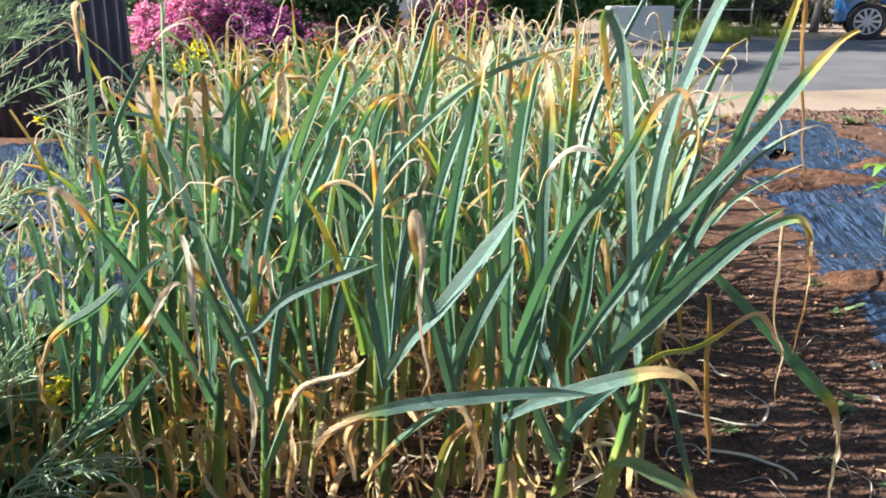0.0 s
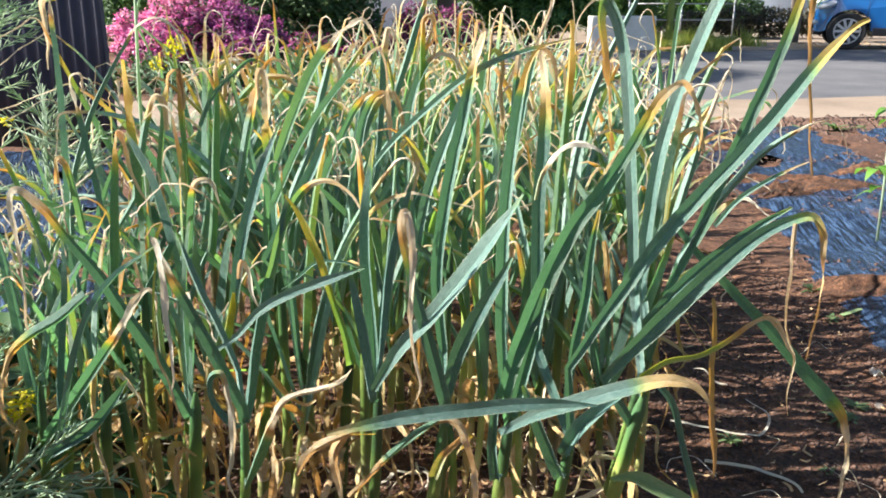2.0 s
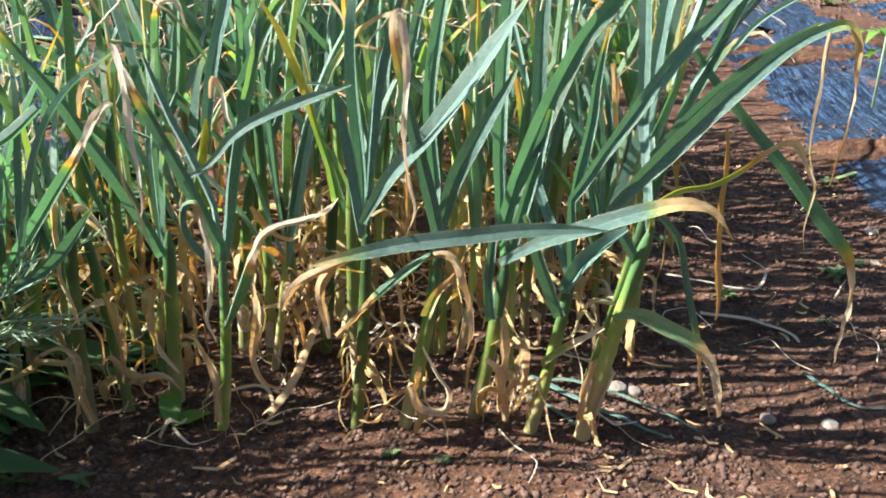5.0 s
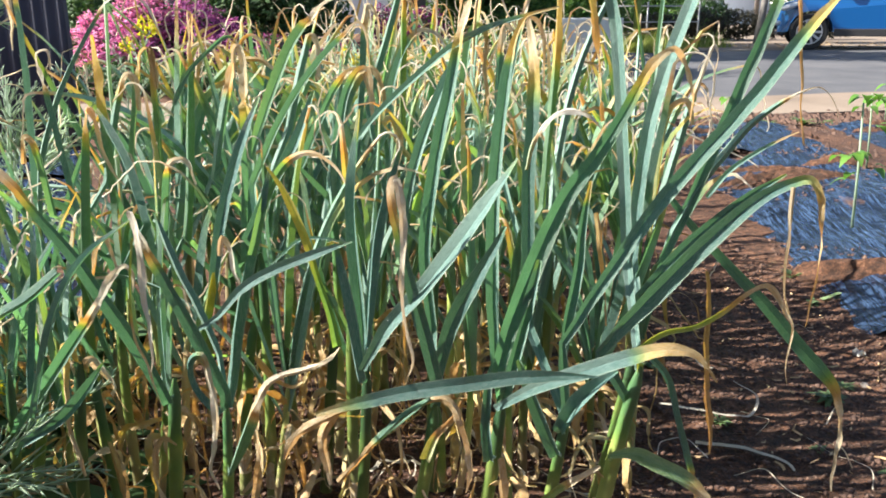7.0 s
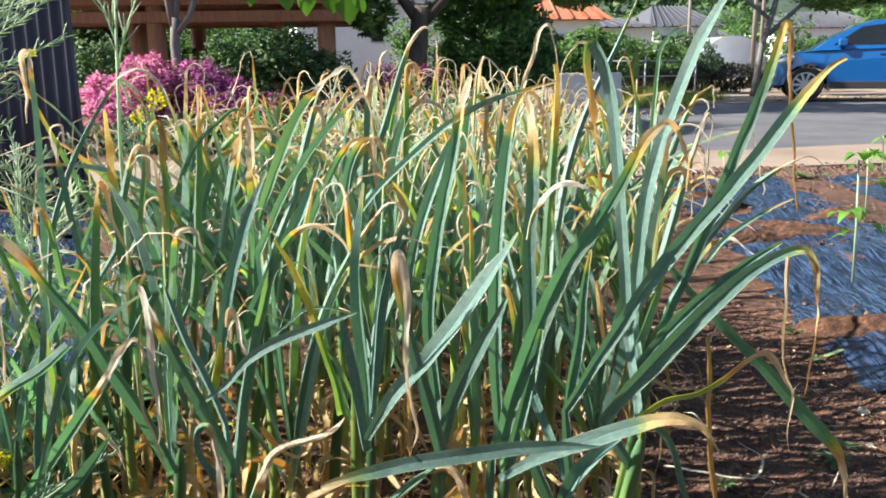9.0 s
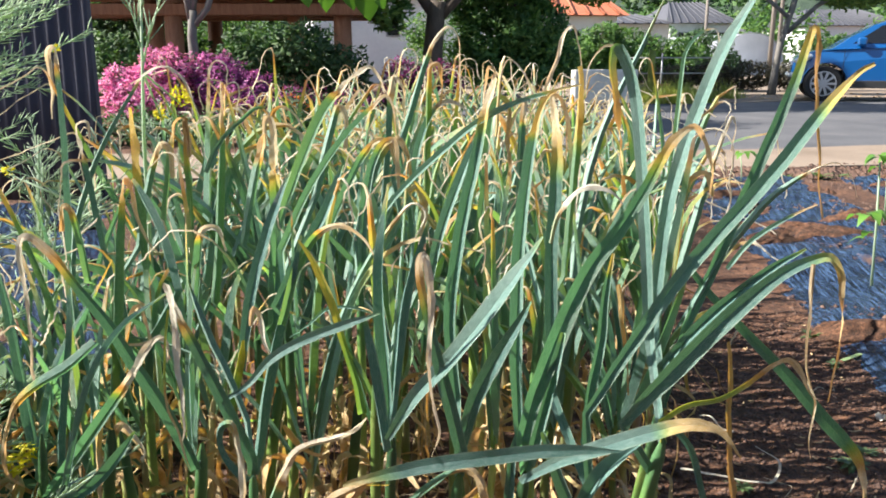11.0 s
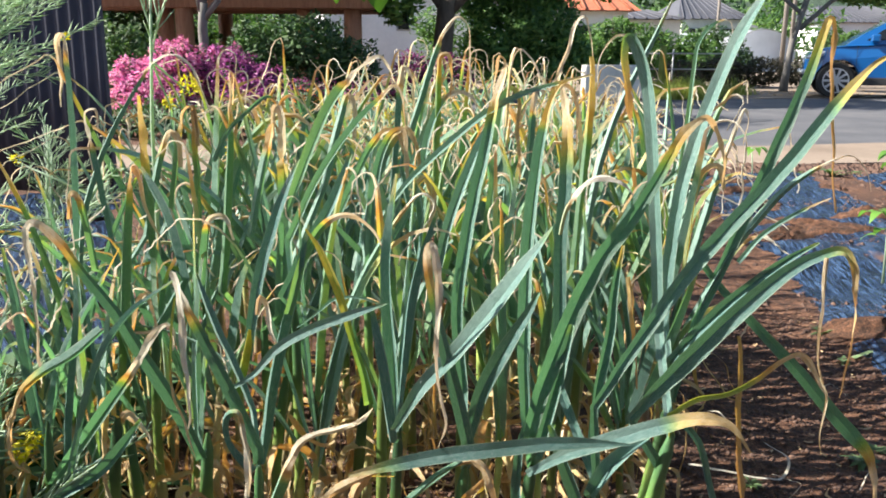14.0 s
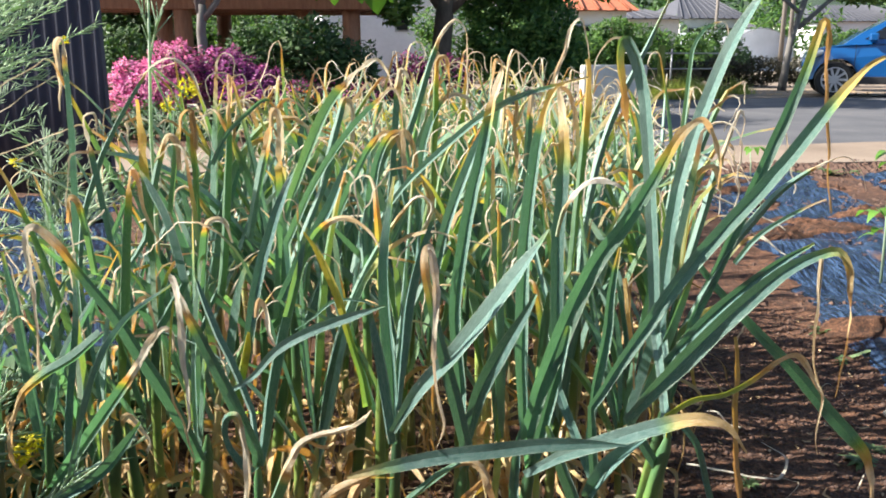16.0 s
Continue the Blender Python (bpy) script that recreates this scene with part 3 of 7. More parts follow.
# added tree, crown above the view: it shades the pavilion front and shrubs
tree((-7.2, 14.4, 0), ([(0, 0, -0.05), (0, 0, 1.2), (0.1, 0, 2.4)], [0.17, 0.14, 0.1]), [([(0.1, 0, 2.2), (1.0, -1.0, 2.8), (2.2, -2.2, 3.2)], [0.08, 0.06, 0.03]), ([(0.1, 0, 2.2), (1.0, 0.6, 2.9), (1.8, 1.2, 3.4)], [0.08, 0.06, 0.03])],
     [(2.7, -2.7, 3.3, 1.2, 0.9, 0.55), (1.6, 0.2, 3.4, 1.5, 1.5, 0.7), (0.2, 0, 3.8, 1.5, 1.5, 0.9), (1.5, 1.8, 3.6, 1.5, 1.2, 0.7), (3.2, 0.2, 3.8, 1.3, 1.4, 0.6)], 16000, 0.1, BARK, TREE_LEAF, "wide-crowned tree added out of view beside the pavilion to cast shade", 28)
# the last three crown clumps are added above the view to shade the road
tree((0.40, 16.0, 0), ([(0, 0, -0.05), (0.0, 0, 0.9), (0.05, 0, 1.5), (0.1, 0, 1.9)], [0.24, 0.19, 0.18, 0.17]),
     [([(0.08, 0, 1.6), (-0.35, 0, 2.2), (-0.8, 0, 3.2)], [0.12, 0.1, 0.06]), ([(0.1, 0, 1.6), (0.6, 0, 2.1), (1.2, 0, 3.0)], [0.13, 0.1, 0.06])],
     [(-0.85, -0.6, 1.75, 0.55, 0.6, 0.5), (-1.2, 0.9, 2.7, 0.9, 0.9, 0.6), (0.2, 1.9, 3.4, 1.6, 1.3, 0.9), (1.5, 0.2, 2.6, 1.1, 1.0, 0.8), (-1.0, 1.6, 4.6, 1.8, 1.6, 1.1), (0.9, 1.8, 5.0, 1.8, 1.6, 1.1), (-1.6, -2.2, 5.0, 2.0, 1.7, 0.8), (0.9, -2.4, 5.3, 1.9, 1.7, 0.8), (-0.2, -0.3, 5.6, 2.0, 1.6, 0.9)], 26000, 0.09, BARK, TREE_LEAF, "dark-trunked tree with sunlit green foliage", 22)
tree((2.13, 17.5, 0), ([(0, 0, -0.05), (0.02, 0, 0.7), (0, 0, 1.4), (0.03, 0, 2.2)], [0.10, 0.08, 0.07, 0.05]),
     [([(0, 0, 1.2), (-0.4, 0, 1.6), (-0.7, 0, 2.2)], [0.04, 0.03, 0.02])],
     [(-0.5, 0, 1.15, 0.85, 0.8, 0.75), (0.5, 0, 1.4, 0.85, 0.8, 0.8), (-0.75, 0.1, 1.9, 0.8, 0.7, 0.6), (0.1, 0, 0.55, 1.05, 0.7, 0.5), (0.3, 0.1, 2.4, 1.1, 0.9, 0.7), (1.0, 0.1, 0.8, 0.55, 0.5, 0.6), (0.0, -0.4, 1.5, 0.6, 0.5, 0.5)], 17000, 0.075, BARK, MID_LEAF, "dense dark green bushy tree reaching to the ground", 23)
tree((8.30, 18.6, 0), ([(0, 0, -0.05), (0.04, 0, 0.5), (0.10, 0, 1.1), (0.33, 0, 2.0), (0.5, 0, 2.9)], [0.10, 0.078, 0.07, 0.062, 0.05]),
     [([(0.25, 0, 1.4), (0.9, 0, 2.0), (1.8, 0, 2.5)], [0.06, 0.05, 0.03]), ([(0.3, 0, 1.7), (-0.5, 0, 2.3), (-1.3, 0, 2.8)], [0.05, 0.04, 0.03])],
     [(1.7, 0, 2.25, 0.95, 0.9, 0.42), (2.9, 0, 2.4, 0.9, 0.9, 0.45), (-0.9, 0, 2.9, 1.0, 0.9, 0.55), (0.5, 0, 3.5, 1.6, 1.4, 0.8)], 7000, 0.08, PALE_BARK, TREE_LEAF, "leaning roadside tree with a pale trunk and spreading crown", 24)
tree((3.25, 21.0, 0), ([(0, 0, -0.05), (0, 0, 1.2), (0, 0, 2.4)], [0.12, 0.1, 0.07]), [([(0, 0, 1.9), (-0.6, 0, 2.4), (-1.2, 0, 2.9)], [0.05, 0.04, 0.03])],
     [(-0.2, 0, 2.6, 0.9, 0.9, 0.45), (1.3, 0, 2.5, 0.8, 0.9, 0.42), (2.3, 0, 2.65, 0.7, 0.9, 0.4), (0.9, 0, 3.3, 1.7, 1.4, 0.7)], 8000, 0.08, BARK, TREE_LEAF, "green broadleaf tree across the road", 25)
for n, (sx, sy, sr) in enumerate(((15.2, 30.0, 0.95), (16.8, 31.0, 1.05), (18.4, 30.5, 1.1), (6.1, 25.5, 0.95), (7.5, 26.5, 1.1), (8.9, 26.0, 0.9), (10.3, 28.0, 1.1), (4.6, 23.0, 0.9), (1.0, 24.0, 1.3), (-5.5, 17.5, 1.3), (-7.5, 16.0, 1.4), (-3.6, 21.0, 1.7), (-5.4, 21.0, 1.6))):
    shrub("garden_shrub", (sx, sy, 0), [(0, 0, sr * 0.8, sr, sr, sr * 0.85), (sr * 0.6, 0.1, sr * 0.5, sr * 0.7, sr * 0.7, sr * 0.55), (-sr * 0.5, -0.1, sr * 1.25, sr * 0.6, sr * 0.6, sr * 0.5)], 3200, 0.075, TREE_LEAF if n % 3 else SHRUB, "leafy green garden shrub before the village houses", "shrub", seed=140 + n, group="garden shrubs")
for n in range(6):
    shrub("ground_cover", (-3.6 + 0.72 * n, 8.15 + 0.08 * (n % 2), 0), [(0, 0, 0.16, 0.45, 0.4, 0.2), (0.2, 0.1, 0.2, 0.3, 0.3, 0.2)], 900, 0.035, SHRUB, "low dark evergreen ground cover edging the planting", "shrub", seed=170 + n, group="ground cover")
tree((5.6, 24.0, 0), ([(0, 0, -0.05), (0, 0, 0.9), (0, 0, 1.8)], [0.1, 0.08, 0.05]), [([(0, 0, 0.9), (0.3, 0, 1.3), (0.6, 0, 1.7)], [0.04, 0.03, 0.02])],
     [(0, 0, 1.3, 0.8, 0.8, 0.7), (0.5, 0, 0.8, 0.7, 0.7, 0.6), (-0.5, 0, 0.8, 0.6, 0.7, 0.6)], 4500, 0.08, BARK, TREE_LEAF, "rounded green garden tree by the houses", 26)


def pavilion():
    y = 15.5
    ob = thing("pavilion", (-3.0, y, 0.0), "open wooden garden pavilion with reddish-brown posts and beams", "pavilion")
    for x, yy in ((-1.25, -0.4), (-1.80, 0.3), (0.86, 0.0), (1.74, -0.2), (-1.35, 3.2), (1.45, 3.2)):
        v, f = tube([(x, yy, 0.3), (x, yy, 1.0), (x, yy, 2.4)], [0.175, 0.165, 0.155], 16)
        sheet("post", v, f, WOOD, ob)
        part("footing", slab(x - 0.27, x + 0.27, yy - 0.27, yy + 0.27, 0.0, 0.3, 0.02), STONE, ob)
    for yy in (-0.5, 0.6, 1.6):
        part("beam", slab(-3.2, 2.3, yy - 0.09, yy + 0.09, 1.60, 1.80, 0.015), WOOD, ob)
        part("upper_beam", slab(-3.2, 2.3, yy - 0.07, yy + 0.07, 1.90, 2.06, 0.015), WOOD, ob)
    for n in range(12):
        x = -3.0 + n * 0.46
        part("rafter", slab(x - 0.05, x + 0.05, -1.3, 3.6, 2.22, 2.34, 0.01), WOOD, ob)
    part("bench_rail", slab(-2.3, 1.4, 1.2, 1.3, 0.7, 0.82, 0.01), WOOD, ob)
    bm = bmesh.new()
    base = [bm.verts.new(p) for p in ((-3.7, -1.7, 2.36), (2.8, -1.7, 2.36), (2.8, 4.4, 2.36), (-3.7, 4.4, 2.36))]
    ridge = [bm.verts.new(p) for p in ((-1.6, 1.3, 3.9), (0.8, 1.3, 3.9))]
    for q in ((base[0], base[1], ridge[1], ridge[0]), (base[1], base[2], ridge[1]), (base[2], base[3], ridge[0], ridge[1]), (base[3], base[0], ridge[0]), tuple(base[::-1])):
        bm.faces.new(q)
    part("roof", bm, ROOF_TILE, ob, "grey tiled hipped roof")


pavilion()


# ---- far houses, poles, hills ----
def house(at, size, wall_h, roof_h, wall_mat, roof_mat, windows, label, turn=0.0):
    w, d = size
    ob = thing("house", at, label, "house", "village houses", turn=turn)
    part("wall", slab(-w / 2, w / 2, -d / 2, d / 2, 0, wall_h), wall_mat, ob)
    bm = bmesh.new()
    o = 0.35
    e = [bm.verts.new(p) for p in ((-w / 2 - o, -d / 2 - o, wall_h + 0.02), (w / 2 + o, -d / 2 - o, wall_h + 0.02), (w / 2 + o, d / 2 + o, wall_h + 0.02), (-w / 2 - o, d / 2 + o, wall_h + 0.02))]
    r = [bm.verts.new((-w / 4, 0, wall_h + roof_h)), bm.verts.new((w / 4, 0, wall_h + roof_h))]
    for q in ((e[0], e[1], r[1], r[0]), (e[1], e[2], r[1]), (e[2], e[3], r[0], r[1]), (e[3], e[0], r[0]), tuple(e[::-1])):
        bm.faces.new(q)
    roof = part("roof", bm, roof_mat, ob)
    n = int(w / 0.5)
    v, f = limbs([([(-w / 2 + w * k / n, -d / 2 - o, wall_h + 0.05), (-w / 4 + (w / 2) * k / n, -0.02, wall_h + roof_h + 0.03)], [0.05, 0.05]) for k in range(n + 1)], 5, 0)
    tagged(sheet("ribbing", v, f, roof_mat, roof), kind="stuff")
    for x, z, ww, hh in windows:
        win = part("window", slab(x - ww / 2, x + ww / 2, -d / 2 - 0.04, -d / 2 + 0.02, z, z + hh, 0.01), STEEL, ob)
        part("pane", slab(x - ww / 2 + 0.05, x + ww / 2 - 0.05, -d / 2 - 0.055, -d / 2 - 0.043, z + 0.05, z + hh - 0.05), GLASS_DARK, win)
    return ob


house((-0.2, 32.0, 0), (7.5, 5.0), 2.9, 1.6, WHITE_WALL, ROOF_TILE, [(-0.95, 1.6, 0.5, 0.55), (0.4, 0.95, 0.6, 0.55)], "white plastered village house partly behind trees", turn=12)
house((5.55, 31.0, 0), (2.7, 5.0), 2.26, 1.5, WHITE_WALL, RED_TILE, [(-0.4, 0.9, 1.0, 0.9)], "white village house with an orange-red tiled roof", turn=6)
house((9.9, 38.5, 0), (2.3, 5.0), 2.3, 0.5, PALE_WALL, ROOF_TILE, [(0.3, 0.9, 0.8, 0.9)], "small pale plastered outhouse with a low grey roof", turn=8)
house((17.6, 53.0, 0), (4.2, 6.0), 2.9, 1.4, PALE_WALL, ROOF_TILE, [(-1.0, 1.2, 1.2, 1.2), (1.0, 1.2, 1.2, 1.2)], "distant house with a dark blue-grey tiled roof", turn=5)
house((22.0, 60.0, 0), (5.0, 6.0), 2.2, 1.0, PALE_WALL, ROOF_TILE, [(-1.2, 0.7, 1.2, 1.0), (1.2, 0.7, 1.2, 1.0)], "pale house with a low grey tiled roof", turn=5)
house((34.0, 66.0, 0), (9.0, 8.0), 3.2, 1.4, WHITE_WALL, ROOF_TILE, [(-2.0, 1.2, 1.5, 1.2), (2, 1.2, 1.5, 1.2)], "distant white house with a grey roof", turn=5)


def polytunnel():
    ob = thing("greenhouse", (17.2, 41.0, 0.0), "white film-covered arched greenhouse tunnel", "greenhouse", turn=12)
    verts, faces = [], []
    for k in range(2):
        for i in range(17):
            a = math.pi * i / 16
            verts.append((1.9 * math.cos(a), k * 9.0, 0.6 + 1.45 * math.sin(a)))
    for i in range(16):
        faces.append((i, i + 1, 18 + i, 17 + i))
    faces.append(tuple(range(17)))
    sheet("cover", verts, faces, POLYTUNNEL, ob)
    part("side_wall", slab(-1.9, 1.9, 0.02, 9.0, 0, 0.6), POLYTUNNEL, ob)
    for k in range(2):
        v, f = tube([(1.93 * math.cos(math.pi * i / 16), -0.03 + k * 4.5, 0.6 + 1.48 * math.sin(math.pi * i / 16)) for i in range(17)], [0.02] * 17, 6)
        sheet("hoop", v, f, STEEL, ob)


polytunnel()


def pole(at, height, radius, arms, label):
    ob = thing("utility_pole", at, label, "pole", "utility poles")
    v, f = tube([(0, 0, -0.1), (0, 0, height / 2), (0, 0, height)], [radius, radius * 0.88, radius * 0.75], 12)
    sheet("pole", v, f, STONE, ob)
    for z in arms:
        part("crossarm", slab(-0.7, 0.7, -0.05, 0.05, z, z + 0.09, 0.01), STEEL, ob)
        for x in (-0.6, 0.0, 0.6):
            v, f = tube([(x, 0, z + 0.09), (x, 0, z + 0.2)], [0.04, 0.03], 8)
            sheet("insulator", v, f, WHITE_WALL, ob)


pole((13.5, 30.5, 0), 8.0, 0.09, (7.0, 7.6), "grey concrete utility pole by the road")
pole((14.25, 31.5, 0), 8.0, 0.08, (7.2,), "slim grey concrete pole")
pole((16.6, 46.0, 0), 7.0, 0.10, (6.2,), "thin distant street pole")


def hill():
    nx, ny = 90, 14
    verts, faces = [], []
    for j in range(ny + 1):
        for i in range(nx + 1):
            x, y = -260 + 560 * i / nx, 85 + 160 * j / ny
            ridge = 26 * math.sin(math.pi * min(1, j / ny * 0.9)) * (0.55 + 0.45 * noise.noise(Vector((x * 0.012, 3.1, 0))))
            bumps = 2.2 * noise.noise(Vector((x * 0.14, y * 0.14, 5))) + 1.0 * noise.noise(Vector((x * 0.4, y * 0.4, 9)))
            verts.append((x, y, max(-1, ridge + bumps * min(1, j) + 2.0 * min(1, j))))
    w = nx + 1
    for j in range(ny):
        faces += [(j * w + i, j * w + i + 1, (j + 1) * w + i + 1, (j + 1) * w + i) for i in range(nx)]
    tagged(sheet("backdrop", verts, faces, HILL), "far wooded green hillside behind the village", "hill", kind="structure")


hill()


def far_woods():
    rnd = random.Random(31)
    blobs = []
    for n in range(170):                              # woods up the hillside
        x, y = rnd.uniform(-70, 110), rnd.uniform(88, 150)
        r = rnd.uniform(2.5, 5.0)
        rise = 26 * math.sin(math.pi * min(1, (y - 85) / 160 * 0.9)) * (0.55 + 0.45 * noise.noise(Vector((x * 0.012, 3.1, 0))))
        blobs.append((x, y, rise + r * 0.7, r, r, r * rnd.uniform(0.7, 1.1)))
    v, f = leaf_cloud(rnd, blobs, 24000, 0.7)
    tagged(sheet("hillside_woods", v, f, SHRUB, smooth=False), "dark mixed woods covering the far hillside", "trees", kind="stuff")
    blobs = []
    for n in range(46):
        x = rnd.uniform(-30, 60)
        y = rnd.uniform(64, 80)
        r = rnd.uniform(1.6, 3.2)
        blobs.append((x, y, r * 0.8, r, r, r * rnd.uniform(0.8, 1.3)))
    for x, y, r in ((-6, 26, 1.6), (-9, 24, 2.0), (19.5, 34, 1.5), (22, 33, 1.6), (25, 36, 1.9), (10.4, 40, 1.8), (4, 38, 2.2), (8, 40, 2.4), (12.5, 46, 2.4), (15, 50, 2.2), (20, 47, 2.2), (24, 50, 2.6), (0, 42, 2.6), (28, 46, 2.6), (17.9, 50, 1.7), (20, 55, 2.0)):
        blobs.append((x, y, r * 0.7, r, r, r * 0.9))
    v, f = leaf_cloud(rnd, blobs, 26000, 0.22)
    tagged(sheet("distant_trees", v, f, TREE_LEAF, smooth=False), "belt of distant green trees between the houses", "trees", kind="stuff")


far_woods()


# ---- across the road ----
def verge():
    ob = thing("low_wall", (3.5, 14.75, 0.0), "low pale weathered concrete wall block at the road edge", "wall", turn=5)
    part("block", slab(-0.62, 0.56, -0.13, 0.13, 0, 0.645, 0.025), PALE_WALL, ob)
    part("footing", slab(-0.66, 0.60, -0.17, 0.17, 0, 0.06, 0.02), CONCRETE, ob)
    rnd = random.Random(41)
    for x, y, r, count in (((4.95, 15.5, 0.75, 2800), (5.4, 16.2, 0.5, 900), (4.5, 15.6, 0.45, 700), (6.6, 17.2, 0.5, 300))):
        verts, faces = [], []
        for _ in range(count):
            a, d = rnd.uniform(0, math.tau), r * rnd.random() ** 0.6
            p = Vector((d * math.cos(a), d * math.sin(a), 0))
            h = rnd.uniform(0.16, 0.5) * (1.15 - d / r * 0.7)
            lean = Vector((rnd.gauss(0, 0.3), rnd.gauss(0, 0.3), 0)) * h
            s = Vector((math.cos(a * 3), math.sin(a * 3), 0)) * 0.008
            o = len(verts)
            verts += [p - s, p + s, p + lean * 0.4 + Vector((0, 0, h * 0.6)) + s * 0.7, p + lean * 0.4 + Vector((0, 0, h * 0.6)) - s * 0.7, p + lean + Vector((0, 0, h))]
            faces += [(o, o + 1, o + 2, o + 3), (o + 3, o + 2, o + 4)]
        g = sheet("grass_clump", verts, faces, GRASS, smooth=False)
        g.location = (x, y, -0.01)
        tagged(g, "tuft of long yellow-green grass on the roadside verge", "grass", "grass clumps", "stuff")
    shrub("hedge", (8.2, 20.6, 0), [(-1.6, 0, 0.35, 0.8, 0.5, 0.42), (-0.6, 0, 0.42, 0.8, 0.5, 0.45), (0.5, 0, 0.4, 0.8, 0.5, 0.45), (1.6, 0, 0.42, 0.9, 0.5, 0.45), (2.8, 0, 0.42, 0.9, 0.5, 0.45)], 9000, 0.05, HEDGE, "low dark brownish hedge behind the verge", "hedge", seed=42)
    v, f = limbs([([(0, 0, -0.05), (0, 0, 0.5), (0, 0, 1.0)], [0.07, 0.07, 0.065])], 10)
    post = sheet("marker_post", v, f, GRASS)
    post.location = (4.79, 16.3, 0)
    tagged(post, "short yellow-green post on the verge", "post")
    bm = bmesh.new()
    bmesh.ops.create_cone(bm, cap_ends=True, segments=20, radius1=0.13, radius2=0.19, depth=0.28)
    bmesh.ops.translate(bm, vec=(0, 0, 0.14), verts=bm.verts)
    pot = part("flower_pot", bm, TERRACOTTA, None, smooth=False)
    pot.location = (5.6, 18.2, 0.0)
    tagged(pot, "reddish terracotta flower pot on the verge", "pot")
    rail = thing("rail_fence", (5.8, 18.9, 0), "thin grey metal rail fence", "fence")
    for x in (-1.2, 0.0, 1.2):
        v, f = tube([(x, 0, -0.05), (x, 0, 0.95)], [0.02, 0.02], 8)
        sheet("post", v, f, STEEL, rail)
    for z in (0.5, 0.85):
        v, f = tube([(-1.2, -0.03, z), (1.2, -0.03, z)], [0.015, 0.015], 8)
        sheet("rail", v, f, STEEL, rail)
    verts, faces = [], []
    for _ in range(700):
        p = Vector((rnd.uniform(5.5, 12), rnd.uniform(16.3, 19.0), 0.01))
        a, s = rnd.uniform(0, math.tau), rnd.uniform(0.03, 0.1)
        d, e = Vector((math.cos(a), math.sin(a), rnd.uniform(-0.1, 0.5))) * s, Vector((-math.sin(a), math.cos(a), 0.2)) * s * 0.35
        o = len(verts)
        verts += [p - d * 0.4, p + e, p + d, p - e]
        faces += [(o, o + 1, o + 2, o + 3)]
    tagged(sheet("verge_litter", verts, faces, LITTER, smooth=False), "dry leaves and straw scattered on the verge", "litter", kind="stuff")
    flat_patch("verge", [(5.9, 15.5), (60, 26.5), (60, 40), (3, 40), (0.3, 20), (0.3, 14.9), (2, 14.9)], 0.012, 0.05, CONCRETE, "dry pale earth verge beyond the road", "verge")


verge()


